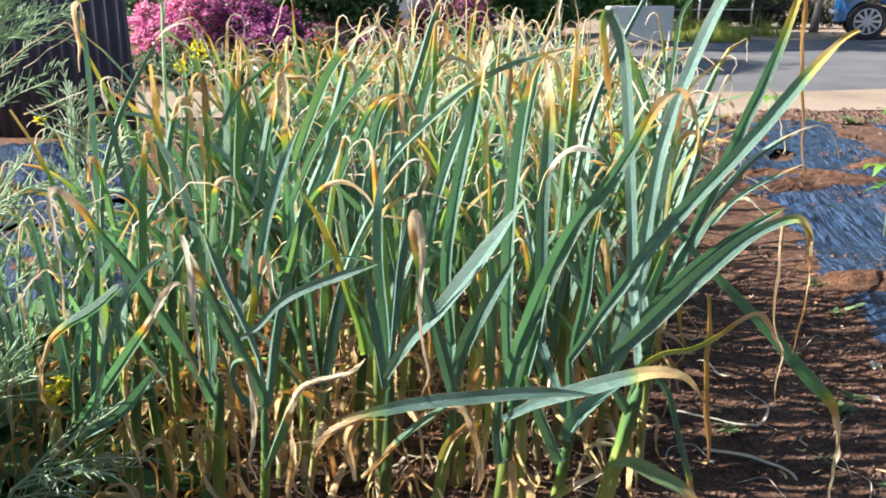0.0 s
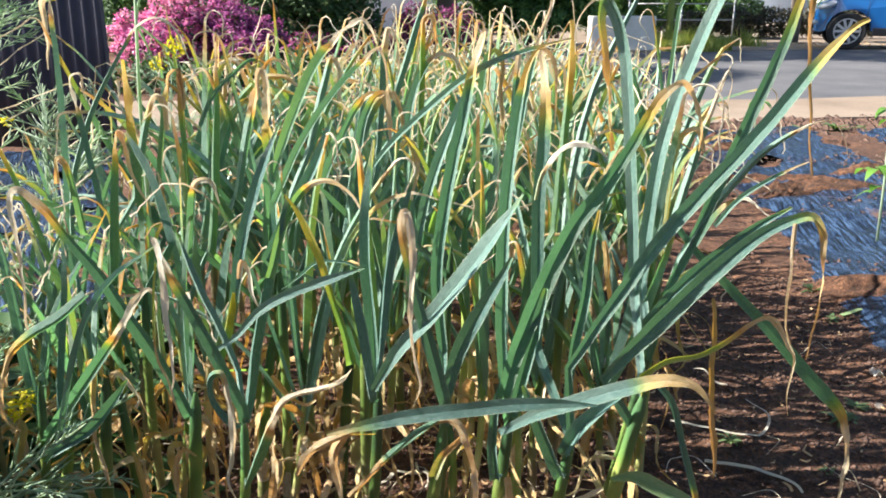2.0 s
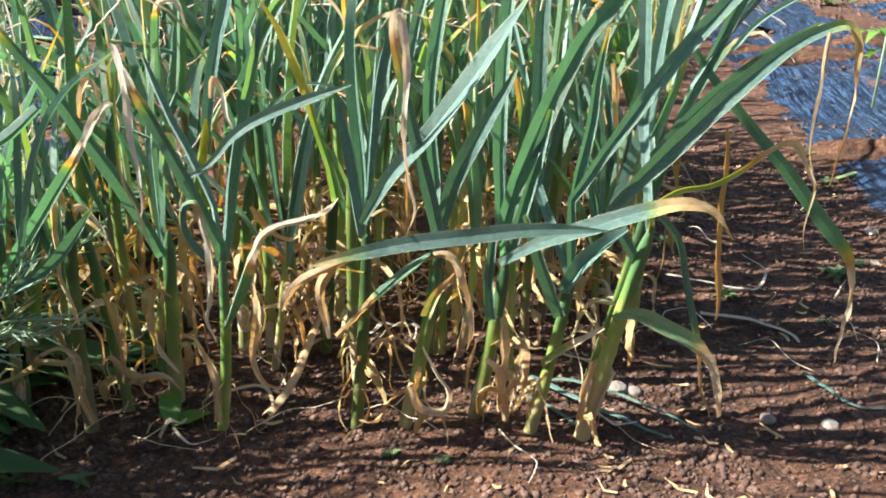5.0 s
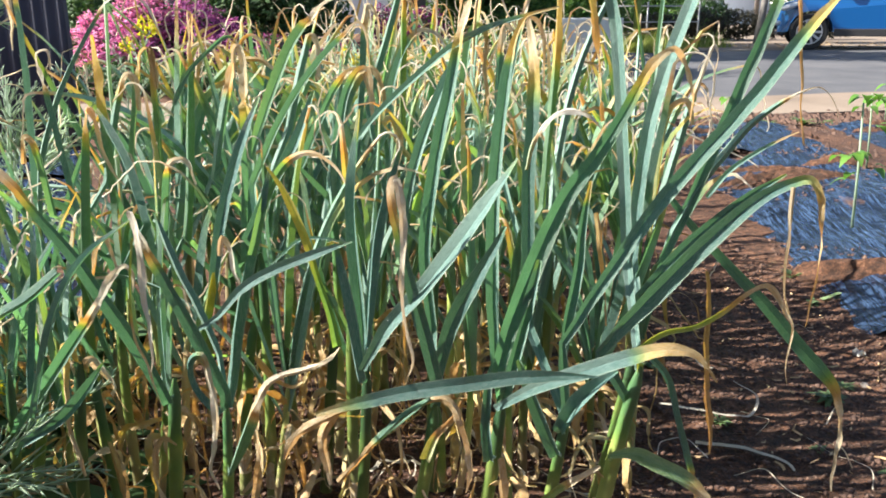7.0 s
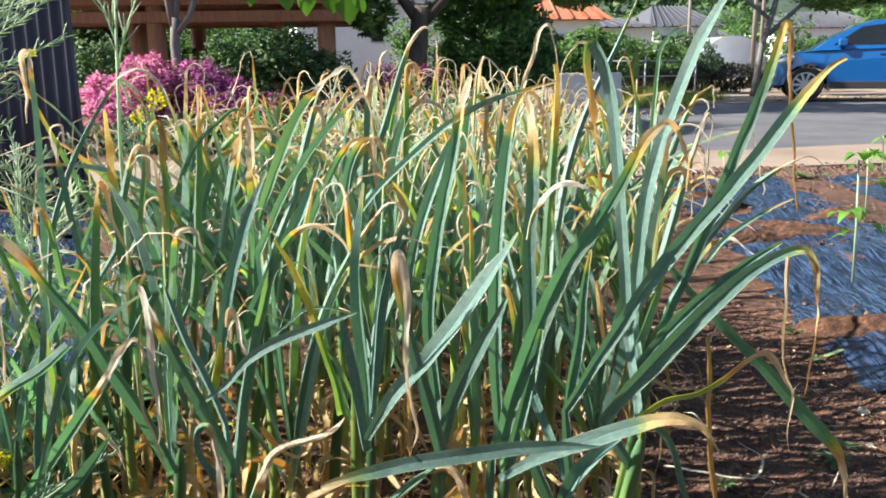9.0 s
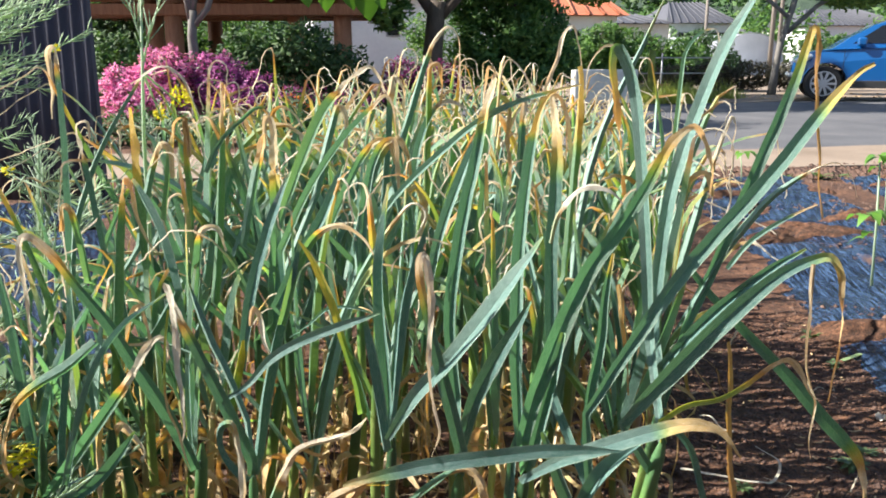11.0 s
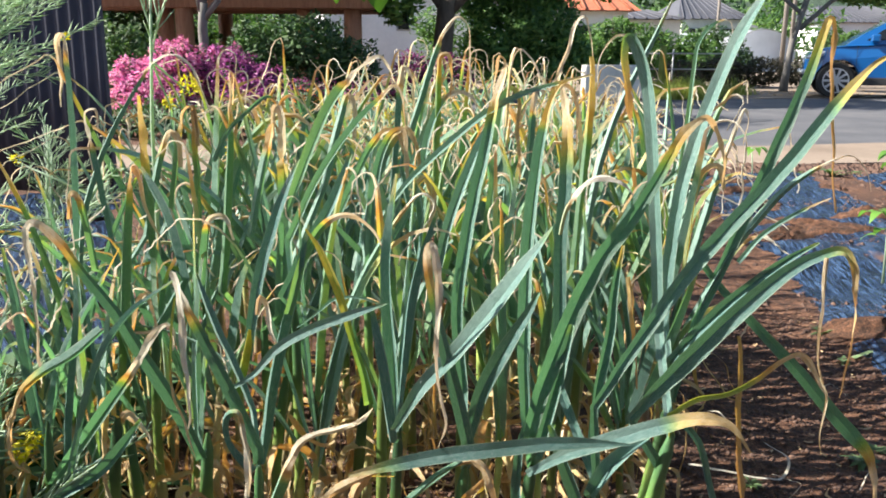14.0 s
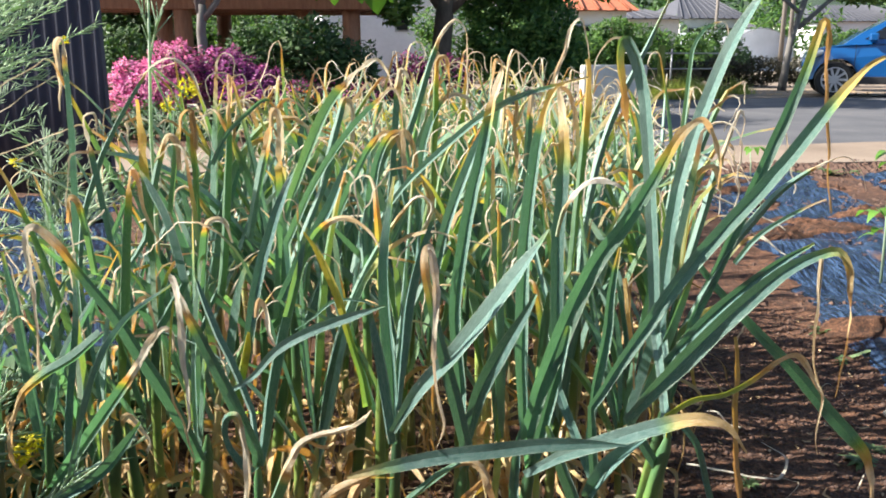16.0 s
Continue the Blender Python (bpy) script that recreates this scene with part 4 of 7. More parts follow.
def suv():
    """Compact crossover seen from its left flank; x to its rear, front at x = 0."""
    car = thing("car", (7.16, 15.92, 0.012), "bright blue compact sport utility car parked beyond the road", "car", turn=-22)
    wide = 1.78

    def hull(profile, inset, name, material, top_in=0.0, parent=car):
        # profile: (x, z) outline of the flank, swept across the width with a rounded shoulder
        bm = bmesh.new()
        loops = []
        for k, (y, shrink) in enumerate(((inset + 0.0, 0.035), (inset + 0.05, 0.0), (wide - inset - 0.05, 0.0), (wide - inset, 0.035))):
            cx = sum(p[0] for p in profile) / len(profile)
            cz = sum(p[1] for p in profile) / len(profile)
            side = 1 if y < wide / 2 else -1
            loops.append([bm.verts.new((x + (cx - x) * shrink * 0.6 + 0.30 * max(0.0, 1 - x / 0.46), y + side * 0.55 * max(0.0, 1 - x / 0.8) ** 1.5 + top_in * max(0, z - 0.95) * (1 if y < wide / 2 else -1), z + (cz - z) * shrink)) for x, z in profile])
        for a, b in zip(loops, loops[1:]):
            for i in range(len(profile)):
                j = (i + 1) % len(profile)
                bm.faces.new((a[i], a[j], b[j], b[i]))
        bm.faces.new(loops[0][::-1])
        bm.faces.new(loops[-1])
        bmesh.ops.recalc_face_normals(bm, faces=bm.faces)
        return part(name, bm, material, parent)

    def arch(cx, n=9, r=0.40):
        return [(cx + r * math.cos(math.pi * i / n), 0.34 + r * math.sin(math.pi * i / n)) for i in range(n + 1)]

    front, rear = 0.86, 3.46
    lower = [(0.10, 0.30)] + arch(front)[::-1] + arch(rear)[::-1] + [(4.2, 0.32), (4.28, 0.55), (4.26, 0.85), (4.2, 1.02), (3.2, 1.06), (2.2, 1.03), (1.05, 1.0), (0.65, 0.96), (0.3, 0.88), (0.06, 0.75), (0.0, 0.52), (0.03, 0.36)]
    hull(lower, 0.0, "body", CAR_BLUE)
    cabin = [(0.95, 0.99), (1.25, 1.2), (1.66, 1.43), (1.98, 1.54), (2.6, 1.575), (3.4, 1.54), (3.9, 1.42), (4.16, 1.03)]
    hull(cabin, 0.06, "cabin", CAR_BLUE, 0.28)
    for name, pts in (("front_window", [(1.32, 1.09), (1.80, 1.42), (2.22, 1.47), (2.22, 1.09)]), ("rear_window", [(2.30, 1.09), (2.30, 1.475), (3.1, 1.46), (3.25, 1.12)]), ("quarter_window", [(3.33, 1.13), (3.2, 1.45), (3.55, 1.40), (3.78, 1.2)])):
        for s in (0, 1):
            bm = bmesh.new()
            ring = []
            for x, z in pts:
                y = 0.06 + 0.28 * max(0, z - 0.95) - 0.012
                ring.append(bm.verts.new((x, y if not s else wide - y, z)))
            bm.faces.new(ring if not s else ring[::-1])
            part(name, bm, GLASS_DARK, car)
    bm = bmesh.new()
    shield = [bm.verts.new(p) for p in ((1.06, 0.16, 1.06), (1.71, 0.28, 1.47), (1.71, wide - 0.28, 1.47), (1.06, wide - 0.16, 1.06))]
    bm.faces.new(shield)
    part("windscreen", bm, GLASS_DARK, car)
    part("sill_cladding", slab(front + 0.43, rear - 0.43, -0.018, 0.04, 0.26, 0.40, 0.012), BLACK_TRIM, car)
    part("bumper_grille", slab(0.27, 0.33, 0.66, wide - 0.66, 0.42, 0.56, 0.01), BLACK_TRIM, car)
    part("lower_bumper", slab(0.3, 0.46, 0.4, wide - 0.4, 0.26, 0.33, 0.02), BLACK_TRIM, car)
    for y in (0.0, wide):
        s = -1 if y == 0 else 1
        lamp = bmesh.new()
        bmesh.ops.create_uvsphere(lamp, u_segments=14, v_segments=8, radius=0.5)
        bmesh.ops.transform(lamp, matrix=Matrix.LocRotScale((0.5, y - s * 0.17, 0.82), Euler((0, radians(-18), 0)), (0.44, 0.18, 0.12)), verts=lamp.verts)
        part("headlight", lamp, LAMP_GLASS, car, smooth=True)
        fog = bmesh.new()
        bmesh.ops.create_uvsphere(fog, u_segments=12, v_segments=6, radius=0.5)
        bmesh.ops.transform(fog, matrix=Matrix.LocRotScale((0.3, y - s * 0.34, 0.5), None, (0.14, 0.16, 0.1)), verts=fog.verts)
        part("fog_lamp", fog, LAMP_GLASS, car, smooth=True)
        mirror = part("wing_mirror", slab(1.38, 1.54, y + s * 0.02 - 0.09, y + s * 0.02 + 0.09, 1.05, 1.2, 0.03), CAR_BLUE, car)
        for x in (2.2, 3.05):
            part("door_handle", slab(x - 0.09, x + 0.09, y + s * 0.0 - 0.012, y + s * 0.0 + 0.012, 0.90, 0.93, 0.006), CAR_BLUE, car)
        for x in (1.18, 2.26, 3.14):
            part("door_seam", slab(x - 0.004, x + 0.004, y + s * 0.001 - 0.003, y + s * 0.001 + 0.003, 0.45, 1.0), BLACK_TRIM, car)
        for cx in (front, rear):
            wheel = part("wheel", wheel_barrel(cx, y - s * 0.1), BLACK_TRIM, car)
            tyre = bmesh.new()
            rings = []
            for k in range(28):
                a = math.tau * k / 28
                rings.append([tyre.verts.new((cx + r * math.cos(a), y - s * 0.1 + dy, 0.34 + r * math.sin(a))) for r, dy in ((0.235, -0.1), (0.315, -0.11), (0.34, -0.085), (0.34, 0.085), (0.315, 0.11), (0.235, 0.1))])
            for k in range(28):
                a, b = rings[k], rings[(k + 1) % 28]
                for i in range(6):
                    tyre.faces.new((a[i], a[(i + 1) % 6], b[(i + 1) % 6], b[i]))
            bmesh.ops.recalc_face_normals(tyre, faces=tyre.faces)
            part("tyre", tyre, RUBBER, wheel, smooth=False)
            rim = bmesh.new()
            yy = y + s * 0.005
            for k in range(10):
                a = math.tau * k / 10
                p = slab(0.03, 0.235, -0.012, 0.012, -0.022, 0.022, 0, None)
                bmesh.ops.transform(p, matrix=pose(cx, yy, 0.34) @ pose(0, 0, 0, 0, math.degrees(a), 0), verts=p.verts)
                me = bpy.data.meshes.new("spoke")
                p.to_mesh(me)
                p.free()
                rim.from_mesh(me)
                bpy.data.meshes.remove(me)
            for r0, r1 in ((0.0, 0.06), (0.215, 0.238)):
                ring = []
                for k in range(24):
                    a = math.tau * k / 24
                    ring.append([rim.verts.new((cx + r * math.cos(a), yy + s * 0.014, 0.34 + r * math.sin(a))) for r in (max(r0, 0.001), r1)])
                for k in range(24):
                    a, b = ring[k], ring[(k + 1) % 24]
                    rim.faces.new((a[0], a[1], b[1], b[0]))
            part("rim", rim, ALLOY, wheel, "silver alloy rim with ten spokes")


def wheel_barrel(cx, y):
    bm = bmesh.new()
    bmesh.ops.create_cone(bm, cap_ends=True, segments=24, radius1=0.232, radius2=0.232, depth=0.16)
    bmesh.ops.transform(bm, matrix=pose(cx, y, 0.34, 90, 0, 0), verts=bm.verts)
    return bm


suv()


# ---- garlic ----
def arc(start, az, a0, a1, length, steps, bow=1.0):
    """Points and headings of a blade in the upright plane of azimuth az: it leans a0 degrees at its foot and a1 at its end."""
    p, out = Vector(start), []
    ca, sa = math.cos(radians(az)), math.sin(radians(az))
    for i in range(steps + 1):
        s = i / steps
        th = radians(a0 + (a1 - a0) * s ** bow)
        d = Vector((ca * math.sin(th), sa * math.sin(th), math.cos(th)))
        out.append((p.copy(), d))
        p += d * (length / steps)
    return out


def blade(plant, start, az, a0, a1, length, width, rnd, wilt=0.8, tail=None, twist=0.0, keel=0.35, bow=1.0, base_dry=0.0, fine=True, spin=0.0, curl=0.016, taper=0.6, dead_end=0.56):
    """One leaf: a keeled, tapering blade, and a withered tail that hangs from its end (tail: lean, length, thinness)."""
    n = 14 if fine else 8
    line = arc(start, az, a0, a1, length, n, bow)
    widths = []
    for i in range(n + 1):
        s = i / n
        w = width * (0.62 + 0.38 * min(1, s * 5)) * (1 - taper * max(0, (s - 0.3) / 0.7) ** 1.6)
        if not tail:
            w *= min(1.0, 0.10 + (1 - s) / 0.16 * 0.9)
        widths.append(w)
    drys = []
    for i in range(n + 1):
        s = i / n
        drys.append(base_dry + max(0.0, (s - wilt) / max(0.02, 1 - wilt)) ** 1.7 * (dead_end - base_dry * 0.5))
    if tail:
        lean, tl, thin = tail
        m = 16 if fine else 8
        p0, d0 = line[-1]
        hook = min(0.75, max(0.14, radians(abs(lean - a1)) * curl / tl))
        hang, q = [(p0, d0)], p0.copy()
        for i in range(1, m + 1):
            th = radians(a1 + (lean - a1) * min(1.0, (i - 0.5) / m / hook))
            d = Vector((math.cos(radians(az)) * math.sin(th), math.sin(radians(az)) * math.sin(th), math.cos(th)))
            q = q + d * (tl / m)
            hang.append((q.copy(), d))
        wob = rnd.uniform(0, 9)
        for i in range(1, m + 1):
            s = i / m
            p, d = hang[i]
            sway = Vector((noise.noise(Vector((s * 3, wob, 0))), noise.noise(Vector((s * 3, wob, 4))), 0)) * tl * 0.14 * s + Vector((noise.noise(Vector((s * 9, wob, 1))), noise.noise(Vector((s * 9, wob, 6))), 0)) * 0.003
            line.append((p + sway, d))
            widths.append(max(0.0028, widths[n] * (thin + (1 - thin) * max(0, 1 - s * 3)) * (1 - 0.55 * s) * (1 + 0.3 * noise.noise(Vector((s * 5, wob, 8))))))
            drys.append(min(1.0, drys[n] + 0.06 + 0.42 * s ** 0.45))
    ca, sa = math.cos(radians(az)), math.sin(radians(az))
    side0 = Vector((-sa, ca, 0))
    cols = (-1.0, -0.5, -0.001, 0.001, 0.5, 1.0) if fine else (-1.0, -0.001, 0.001, 1.0)    # the crease splits the blade in two halves
    verts, dry, bl, faces = [], [], [], []
    seed = rnd.uniform(0, 50)
    along = 0.0
    for i, (p, d) in enumerate(line):
        if i:
            along += (p - line[i - 1][0]).length
        tw = radians(twist + spin * (i / len(line)) + (spin * 2.2 * (i - n) / len(line) + 30 * noise.noise(Vector((i * 0.5, seed, 2))) if i > n else 0))
        up = d.cross(side0)
        s = side0 * math.cos(tw) + up * math.sin(tw)
        u = d.cross(s)
        w = widths[i] / 2
        ripple = (0.14 if i <= n else 0.6) * noise.noise(Vector((along * (25 if i <= n else 60), seed, 0)))
        for c in cols:
            verts.append(p + s * (c * w) - u * ((abs(c) * keel + c * ripple) * w * 1.4))
            dry.append(min(1.0, drys[i] + 0.05 * abs(c) * (1 if i > n * 0.5 else 0)))
            bl.append((c, along * 10, seed))
    k = len(cols)
    for i in range(len(line) - 1):
        for c in range(k - 1):
            if c != k // 2 - 1:
                faces.append((i * k + c, i * k + c + 1, (i + 1) * k + c + 1, (i + 1) * k + c))
    tone = (1.0 if rnd.random() < 0.32 else 0.0, rnd.uniform(0.45, 1.6), rnd.random() ** 2.0)
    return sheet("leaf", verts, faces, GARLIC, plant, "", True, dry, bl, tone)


def stalk(plant, lean_x, lean_y, height, radius, rnd, fine=True, sallow=0.5, least=0.0):
    """The stem of wrapped sheaths: pale and papery at its foot, green above. Returns a function of height for points on its axis."""
    n = 12 if fine else 6
    bend = rnd.uniform(-0.01, 0.01)

    def axis(z):
        s = z / height
        return Vector((lean_x * s + bend * math.sin(math.pi * s), lean_y * s, z))
    sides = 10 if fine else 6
    verts, faces, dry, bl = [], [], [], []
    for i in range(n + 1):
        z = -0.045 + (height + 0.045) * i / n
        s = i / n
        r = radius * (1.12 - 0.35 * s) * (1.0 + (0.10 if i % 4 == 0 else 0.0)) * (1.25 if i == 0 else 0.25 if i == n else 1)
        p = axis(max(z, 0)) + Vector((0, 0, min(z, 0)))
        for k in range(sides):
            a = math.tau * k / sides
            verts.append(p + Vector((r * math.cos(a), r * 0.85 * math.sin(a), 0)))
            dry.append(max(least, min(1.0, sallow * (1.35 - 1.55 * s) + (0.18 if i % 4 == 0 and i else 0.0))))
            bl.append((k / sides * 4, z * 10, rnd.random() * 0.05))
    for i in range(n):
        for k in range(sides):
            j = (k + 1) % sides
            faces.append((i * sides + k, i * sides + j, (i + 1) * sides + j, (i + 1) * sides + k))
    sheet("stem", verts, faces, STEM, plant, "", True, dry, bl)
    return axis


PLANT_LABELS = ("garlic plant with blue-green leaves and withered straw tips", "garlic plant with yellowing leaf ends and dry lower leaves", "tall garlic plant, its leaf tips dried to curled tan threads")


def garlic(x, y, seed, height=0.30, leaves=6, fan=None, fine=True, lean=(0, 0), scale=1.0, dead=2, spread=1.0):
    """A whole garlic plant with leaves in two ranks, its youngest upright and the oldest dry and hanging."""
    rnd = random.Random(seed)
    fan = rnd.gauss(0, 35) if fan is None else fan
    plant = thing("garlic_plant", (x, y, soil_height(x, y) - 0.004), PLANT_LABELS[seed % 3], "garlic", "garlic bed")
    h = height * rnd.uniform(0.82, 1.12)
    axis = stalk(plant, lean[0] + rnd.uniform(-0.02, 0.04), lean[1] + rnd.uniform(-0.02, 0.02), h, rnd.uniform(0.007, 0.0095) * scale, rnd, fine, rnd.uniform(0.7, 1.05), rnd.choice((0.0, 0.2, 0.5, 0.7)))
    for n in range(leaves):
        s = n / max(1, leaves - 1)                    # 0: oldest green leaf, 1: youngest
        az = fan + (0 if n % 2 else 180) + rnd.uniform(-25, 25)
        foot = axis(h * (0.74 + 0.26 * s))
        a0 = (42 - 36 * s) * rnd.uniform(0.5, 1.2) * spread
        ln = (0.34 + 0.12 * math.sin(math.pi * (0.25 + 0.6 * s))) * rnd.uniform(0.62, 1.22) * scale
        a1 = a0 + rnd.choice((-6, 4, 10, 24, 45, 75)) * (1.1 - 0.4 * s)
        tail = None
        thin = rnd.choice((0.15, 0.2, 0.3, 0.4, 0.7))
        if rnd.random() < 0.9:
            tail = (rnd.uniform(110, 225), rnd.uniform(0.07, 0.22) * scale, thin)
        bow, wilt, dead_end = 1.4, rnd.uniform(0.56, 0.9), rnd.uniform(0.56, 0.9)
        if rnd.random() < 0.42:                       # the broad end itself nods over, and withers
            a1, bow, wilt, dead_end = a0 + rnd.uniform(70, 165), rnd.uniform(3.0, 8.0), rnd.uniform(0.5, 0.72), rnd.uniform(0.75, 1.0)
            tail = None if rnd.random() < 0.4 else (a1 + rnd.uniform(0, 40), rnd.uniform(0.03, 0.1), 0.6)
        blade(plant, foot, az, a0, a1, ln, rnd.uniform(0.010, 0.021) * scale, rnd, wilt, tail, rnd.uniform(15, 70) if rnd.random() < 0.65 else rnd.uniform(-70, 15), rnd.uniform(0.6, 1.1), bow, rnd.choice((0, 0, 0, 0, 0.05, 0.16)), fine, spin=rnd.uniform(-70, 70), curl=rnd.uniform(0.006, 0.034), taper=rnd.uniform(0.5, 0.82), dead_end=dead_end)
    for n in range(dead):
        withered(plant, axis(h * rnd.uniform(0.28, 0.85)), rnd.uniform(0, 360), rnd, fine)
    return plant


def front_plant(x, y, lean, height, radius, dead):
    """The stem of a plant of the front ranks, its torn sheaths and the small dead leaves at its foot."""
    seed = int(abs(x * 977 + y * 331))
    rnd = random.Random(seed)
    plant = thing("garlic_plant", (x, y, -0.004), PLANT_LABELS[seed % 3], "garlic", "garlic bed")
    axis = stalk(plant, lean, 0.0, height, radius, rnd, True, rnd.uniform(0.35, 0.7))
    for n in range(dead):
        withered(plant, axis(height * rnd.uniform(0.12, 0.5)), rnd.uniform(0, 360), rnd)
    if rnd.random() < 0.55:
        sheath(plant, axis, height, rnd, radius * 1.1)
    return plant, axis, height, rnd


def front_leaf(front, foot, back, bends, widths, fade, tone, fold=None):
    """A leaf of a front plant: from foot it goes on by (length in mm, heading in degrees from upright), rounded where it bends; widths in mm from
    foot to end; fade: dryness at the foot, where it begins to change, dryness at the end; tone: golden, waxy, fresh green;
    fold: depth of the crease and tilt of the face to the light."""
    plant, axis, height, rnd = front
    total = sum(l for l, _ in bends) / 1000
    knots = [Vector(foot)]
    for l, turn in bends:
        knots.append(knots[-1] + Vector((math.sin(radians(turn)), back / total, math.cos(radians(turn)))) * (l / 1000))
    path = [knots[0]]
    for i in range(len(knots) - 1):
        p1, p2 = knots[i], knots[i + 1]
        p0 = knots[i - 1] if i else p1 * 2 - p2
        p3 = knots[i + 2] if i + 2 < len(knots) else p2 * 2 - p1
        a, b, c = (max(1e-4, (q - p).length) ** 0.5 for p, q in ((p0, p1), (p1, p2), (p2, p3)))
        m1 = ((p1 - p0) / a - (p2 - p0) / (a + b) + (p2 - p1) / b) * b
        m2 = ((p2 - p1) / b - (p3 - p1) / (b + c) + (p3 - p2) / c) * b
        steps = max(3, int(math.ceil(bends[i][0] / 9)))
        for k in range(1, steps + 1):
            t = k / steps
            path.append(p1 * (2 * t ** 3 - 3 * t * t + 1) + m1 * (t ** 3 - 2 * t * t + t) + p2 * (3 * t * t - 2 * t ** 3) + m2 * (t ** 3 - t * t))
    line, gone = [], 0.0
    length = sum((path[i + 1] - path[i]).length for i in range(len(path) - 1))
    for i, p in enumerate(path):
        d = path[min(i + 1, len(path) - 1)] - path[max(i - 1, 0)]
        d.y = 0
        gone += (p - path[i - 1]).length if i else 0
        line.append((p, d.normalized(), gone / length))
    dead = fade[0] > 0.45
    at = axis(max(0.03, min(height * 0.97, foot[2] - abs(foot[0] - axis(min(foot[2], height)).x) * 1.3)))
    far = (Vector(foot) - at).length
    if 0.012 < far < 0.2 and not dead:
        d = (Vector(foot) - at).normalized()
        for k in (0.75, 0.5, 0.25, 0.0):
            line.insert(0, (at.lerp(Vector(foot), k), d, 0.0))
    seed = rnd.uniform(0, 50)
    tw0, spin, keel = rnd.uniform(-34, 12), rnd.uniform(-28, 28), rnd.uniform(0.6, 1.0) * rnd.choice((1, 1, -1))
    if fold:
        keel, tw0, spin = fold[0], fold[1], spin * 0.3
    if max(q.z for q in knots) - foot[2] > 0.2 and not dead:                      # the upper part of a long leaf turns to the light
        spin -= rnd.uniform(24, 46)
    verts, dry, bl, faces = [], [], [], []
    cols = (-1.0, -0.5, -0.001, 0.001, 0.5, 1.0)
    along = 0.0
    for i, (q, d, s) in enumerate(line):
        if i:
            along += (q - line[i - 1][0]).length
        f = s * (len(widths) - 1)
        k = min(len(widths) - 2, int(f))
        r = min(1.0, max(0.0, (s - fade[1] - 0.03) / max(0.02, (0.16 + 0.2 * tone[0]) * (1 - fade[1]))))
        dr = fade[0] + (fade[2] - fade[0]) * r
        paper = max(0.0, min(1.0, (dr - 0.4) * 4))
        w = (widths[k] + (widths[k + 1] - widths[k]) * (f - k)) / 2000 * (1 - (0.14 if dead else 0.12) * paper) * (1 + 0.28 * paper * noise.noise(Vector((along * 42, seed, 8))))
        e, g = line[max(0, i - 1)], line[min(len(line) - 1, i + 1)]
        bend = e[1].angle(g[1], 0.0) / max(0.004, (g[0] - e[0]).length)
        w = min(w, max(0.0026, 0.8 / max(bend, 1.0)))          # where it folds over, its rim faces the eye
        side = Vector((-d.z, 0, d.x))
        face = Vector((0, -1, 0))
        tw = radians(tw0 + spin * s + paper * 85 * noise.noise(Vector((along * 16, seed, 2))))
        w /= max(0.72, math.cos(tw))
        sd = side * math.cos(tw) + face * math.sin(tw)
        nm = face * math.cos(tw) - side * math.sin(tw)
        wave = (0.10 + 0.5 * paper) * noise.noise(Vector((along * (22 + 40 * paper), seed, 0)))
        q = q + Vector((noise.noise(Vector((along * 25, seed, 4))), noise.noise(Vector((along * 25, seed, 5))), 0)) * (0.0008 + 0.0025 * paper)
        for c in cols:
            verts.append(q + sd * (c * w) + nm * ((keel * (1 - 0.5 * paper) * (abs(c) - 0.5) + c * wave) * w * 1.3))
            dry.append(max(0.0, min(1.0, dr + paper * 0.10 * noise.noise(Vector((along * 30, c, seed))) + 0.06 * abs(c) * (1 if 0.03 < dr < 0.5 else 0))))
            bl.append((c, along * 10, seed))
    k = len(cols)
    for i in range(len(line) - 1):
        for c in range(k - 1):
            if c != k // 2 - 1:
                faces.append((i * k + c, i * k + c + 1, (i + 1) * k + c + 1, (i + 1) * k + c))
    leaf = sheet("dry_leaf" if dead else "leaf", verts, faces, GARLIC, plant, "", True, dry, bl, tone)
    if tone[1] >= 0.6 and max(widths) > 15:
        dew_beads(leaf, verts, k, cols, len(line), rnd, int(95 * total))
    return leaf


def dew_beads(leaf, verts, k, cols, rows, rnd, count):
    """Drops of dew along the rims of a leaf."""
    dv, df = [], []
    for _ in range(count):
        i, c = rnd.randrange(3, max(5, int(rows * 0.75))), rnd.choice((-1.0, -1.0, -0.5, 0.5, 1.0, 1.0))
        j = cols.index(c)
        base = verts[i * k + j].lerp(verts[(i + 1) * k + j], rnd.random()) + Vector((0, -0.0008, 0.0006))
        r = rnd.uniform(0.0004, 0.0012)
        o = len(dv)
        dv += [base + Vector(q) * r for q in ((1, 0, 0), (0, 1, 0), (-1, 0, 0), (0, -1, 0), (0, 0, 1), (0, 0, -1), (.6, -.6, .5), (-.6, -.6, .5))]
        df += [(o + a, o + b, o + c) for a, b, c in ((3, 6, 4), (3, 0, 6), (6, 0, 4), (0, 1, 4), (1, 2, 4), (2, 7, 4), (7, 3, 4), (2, 3, 7), (0, 3, 5), (1, 0, 5), (2, 1, 5), (3, 2, 5))]
    tagged(sheet("dew", dv, df, DEW, leaf, "beads of dew"), kind="stuff")


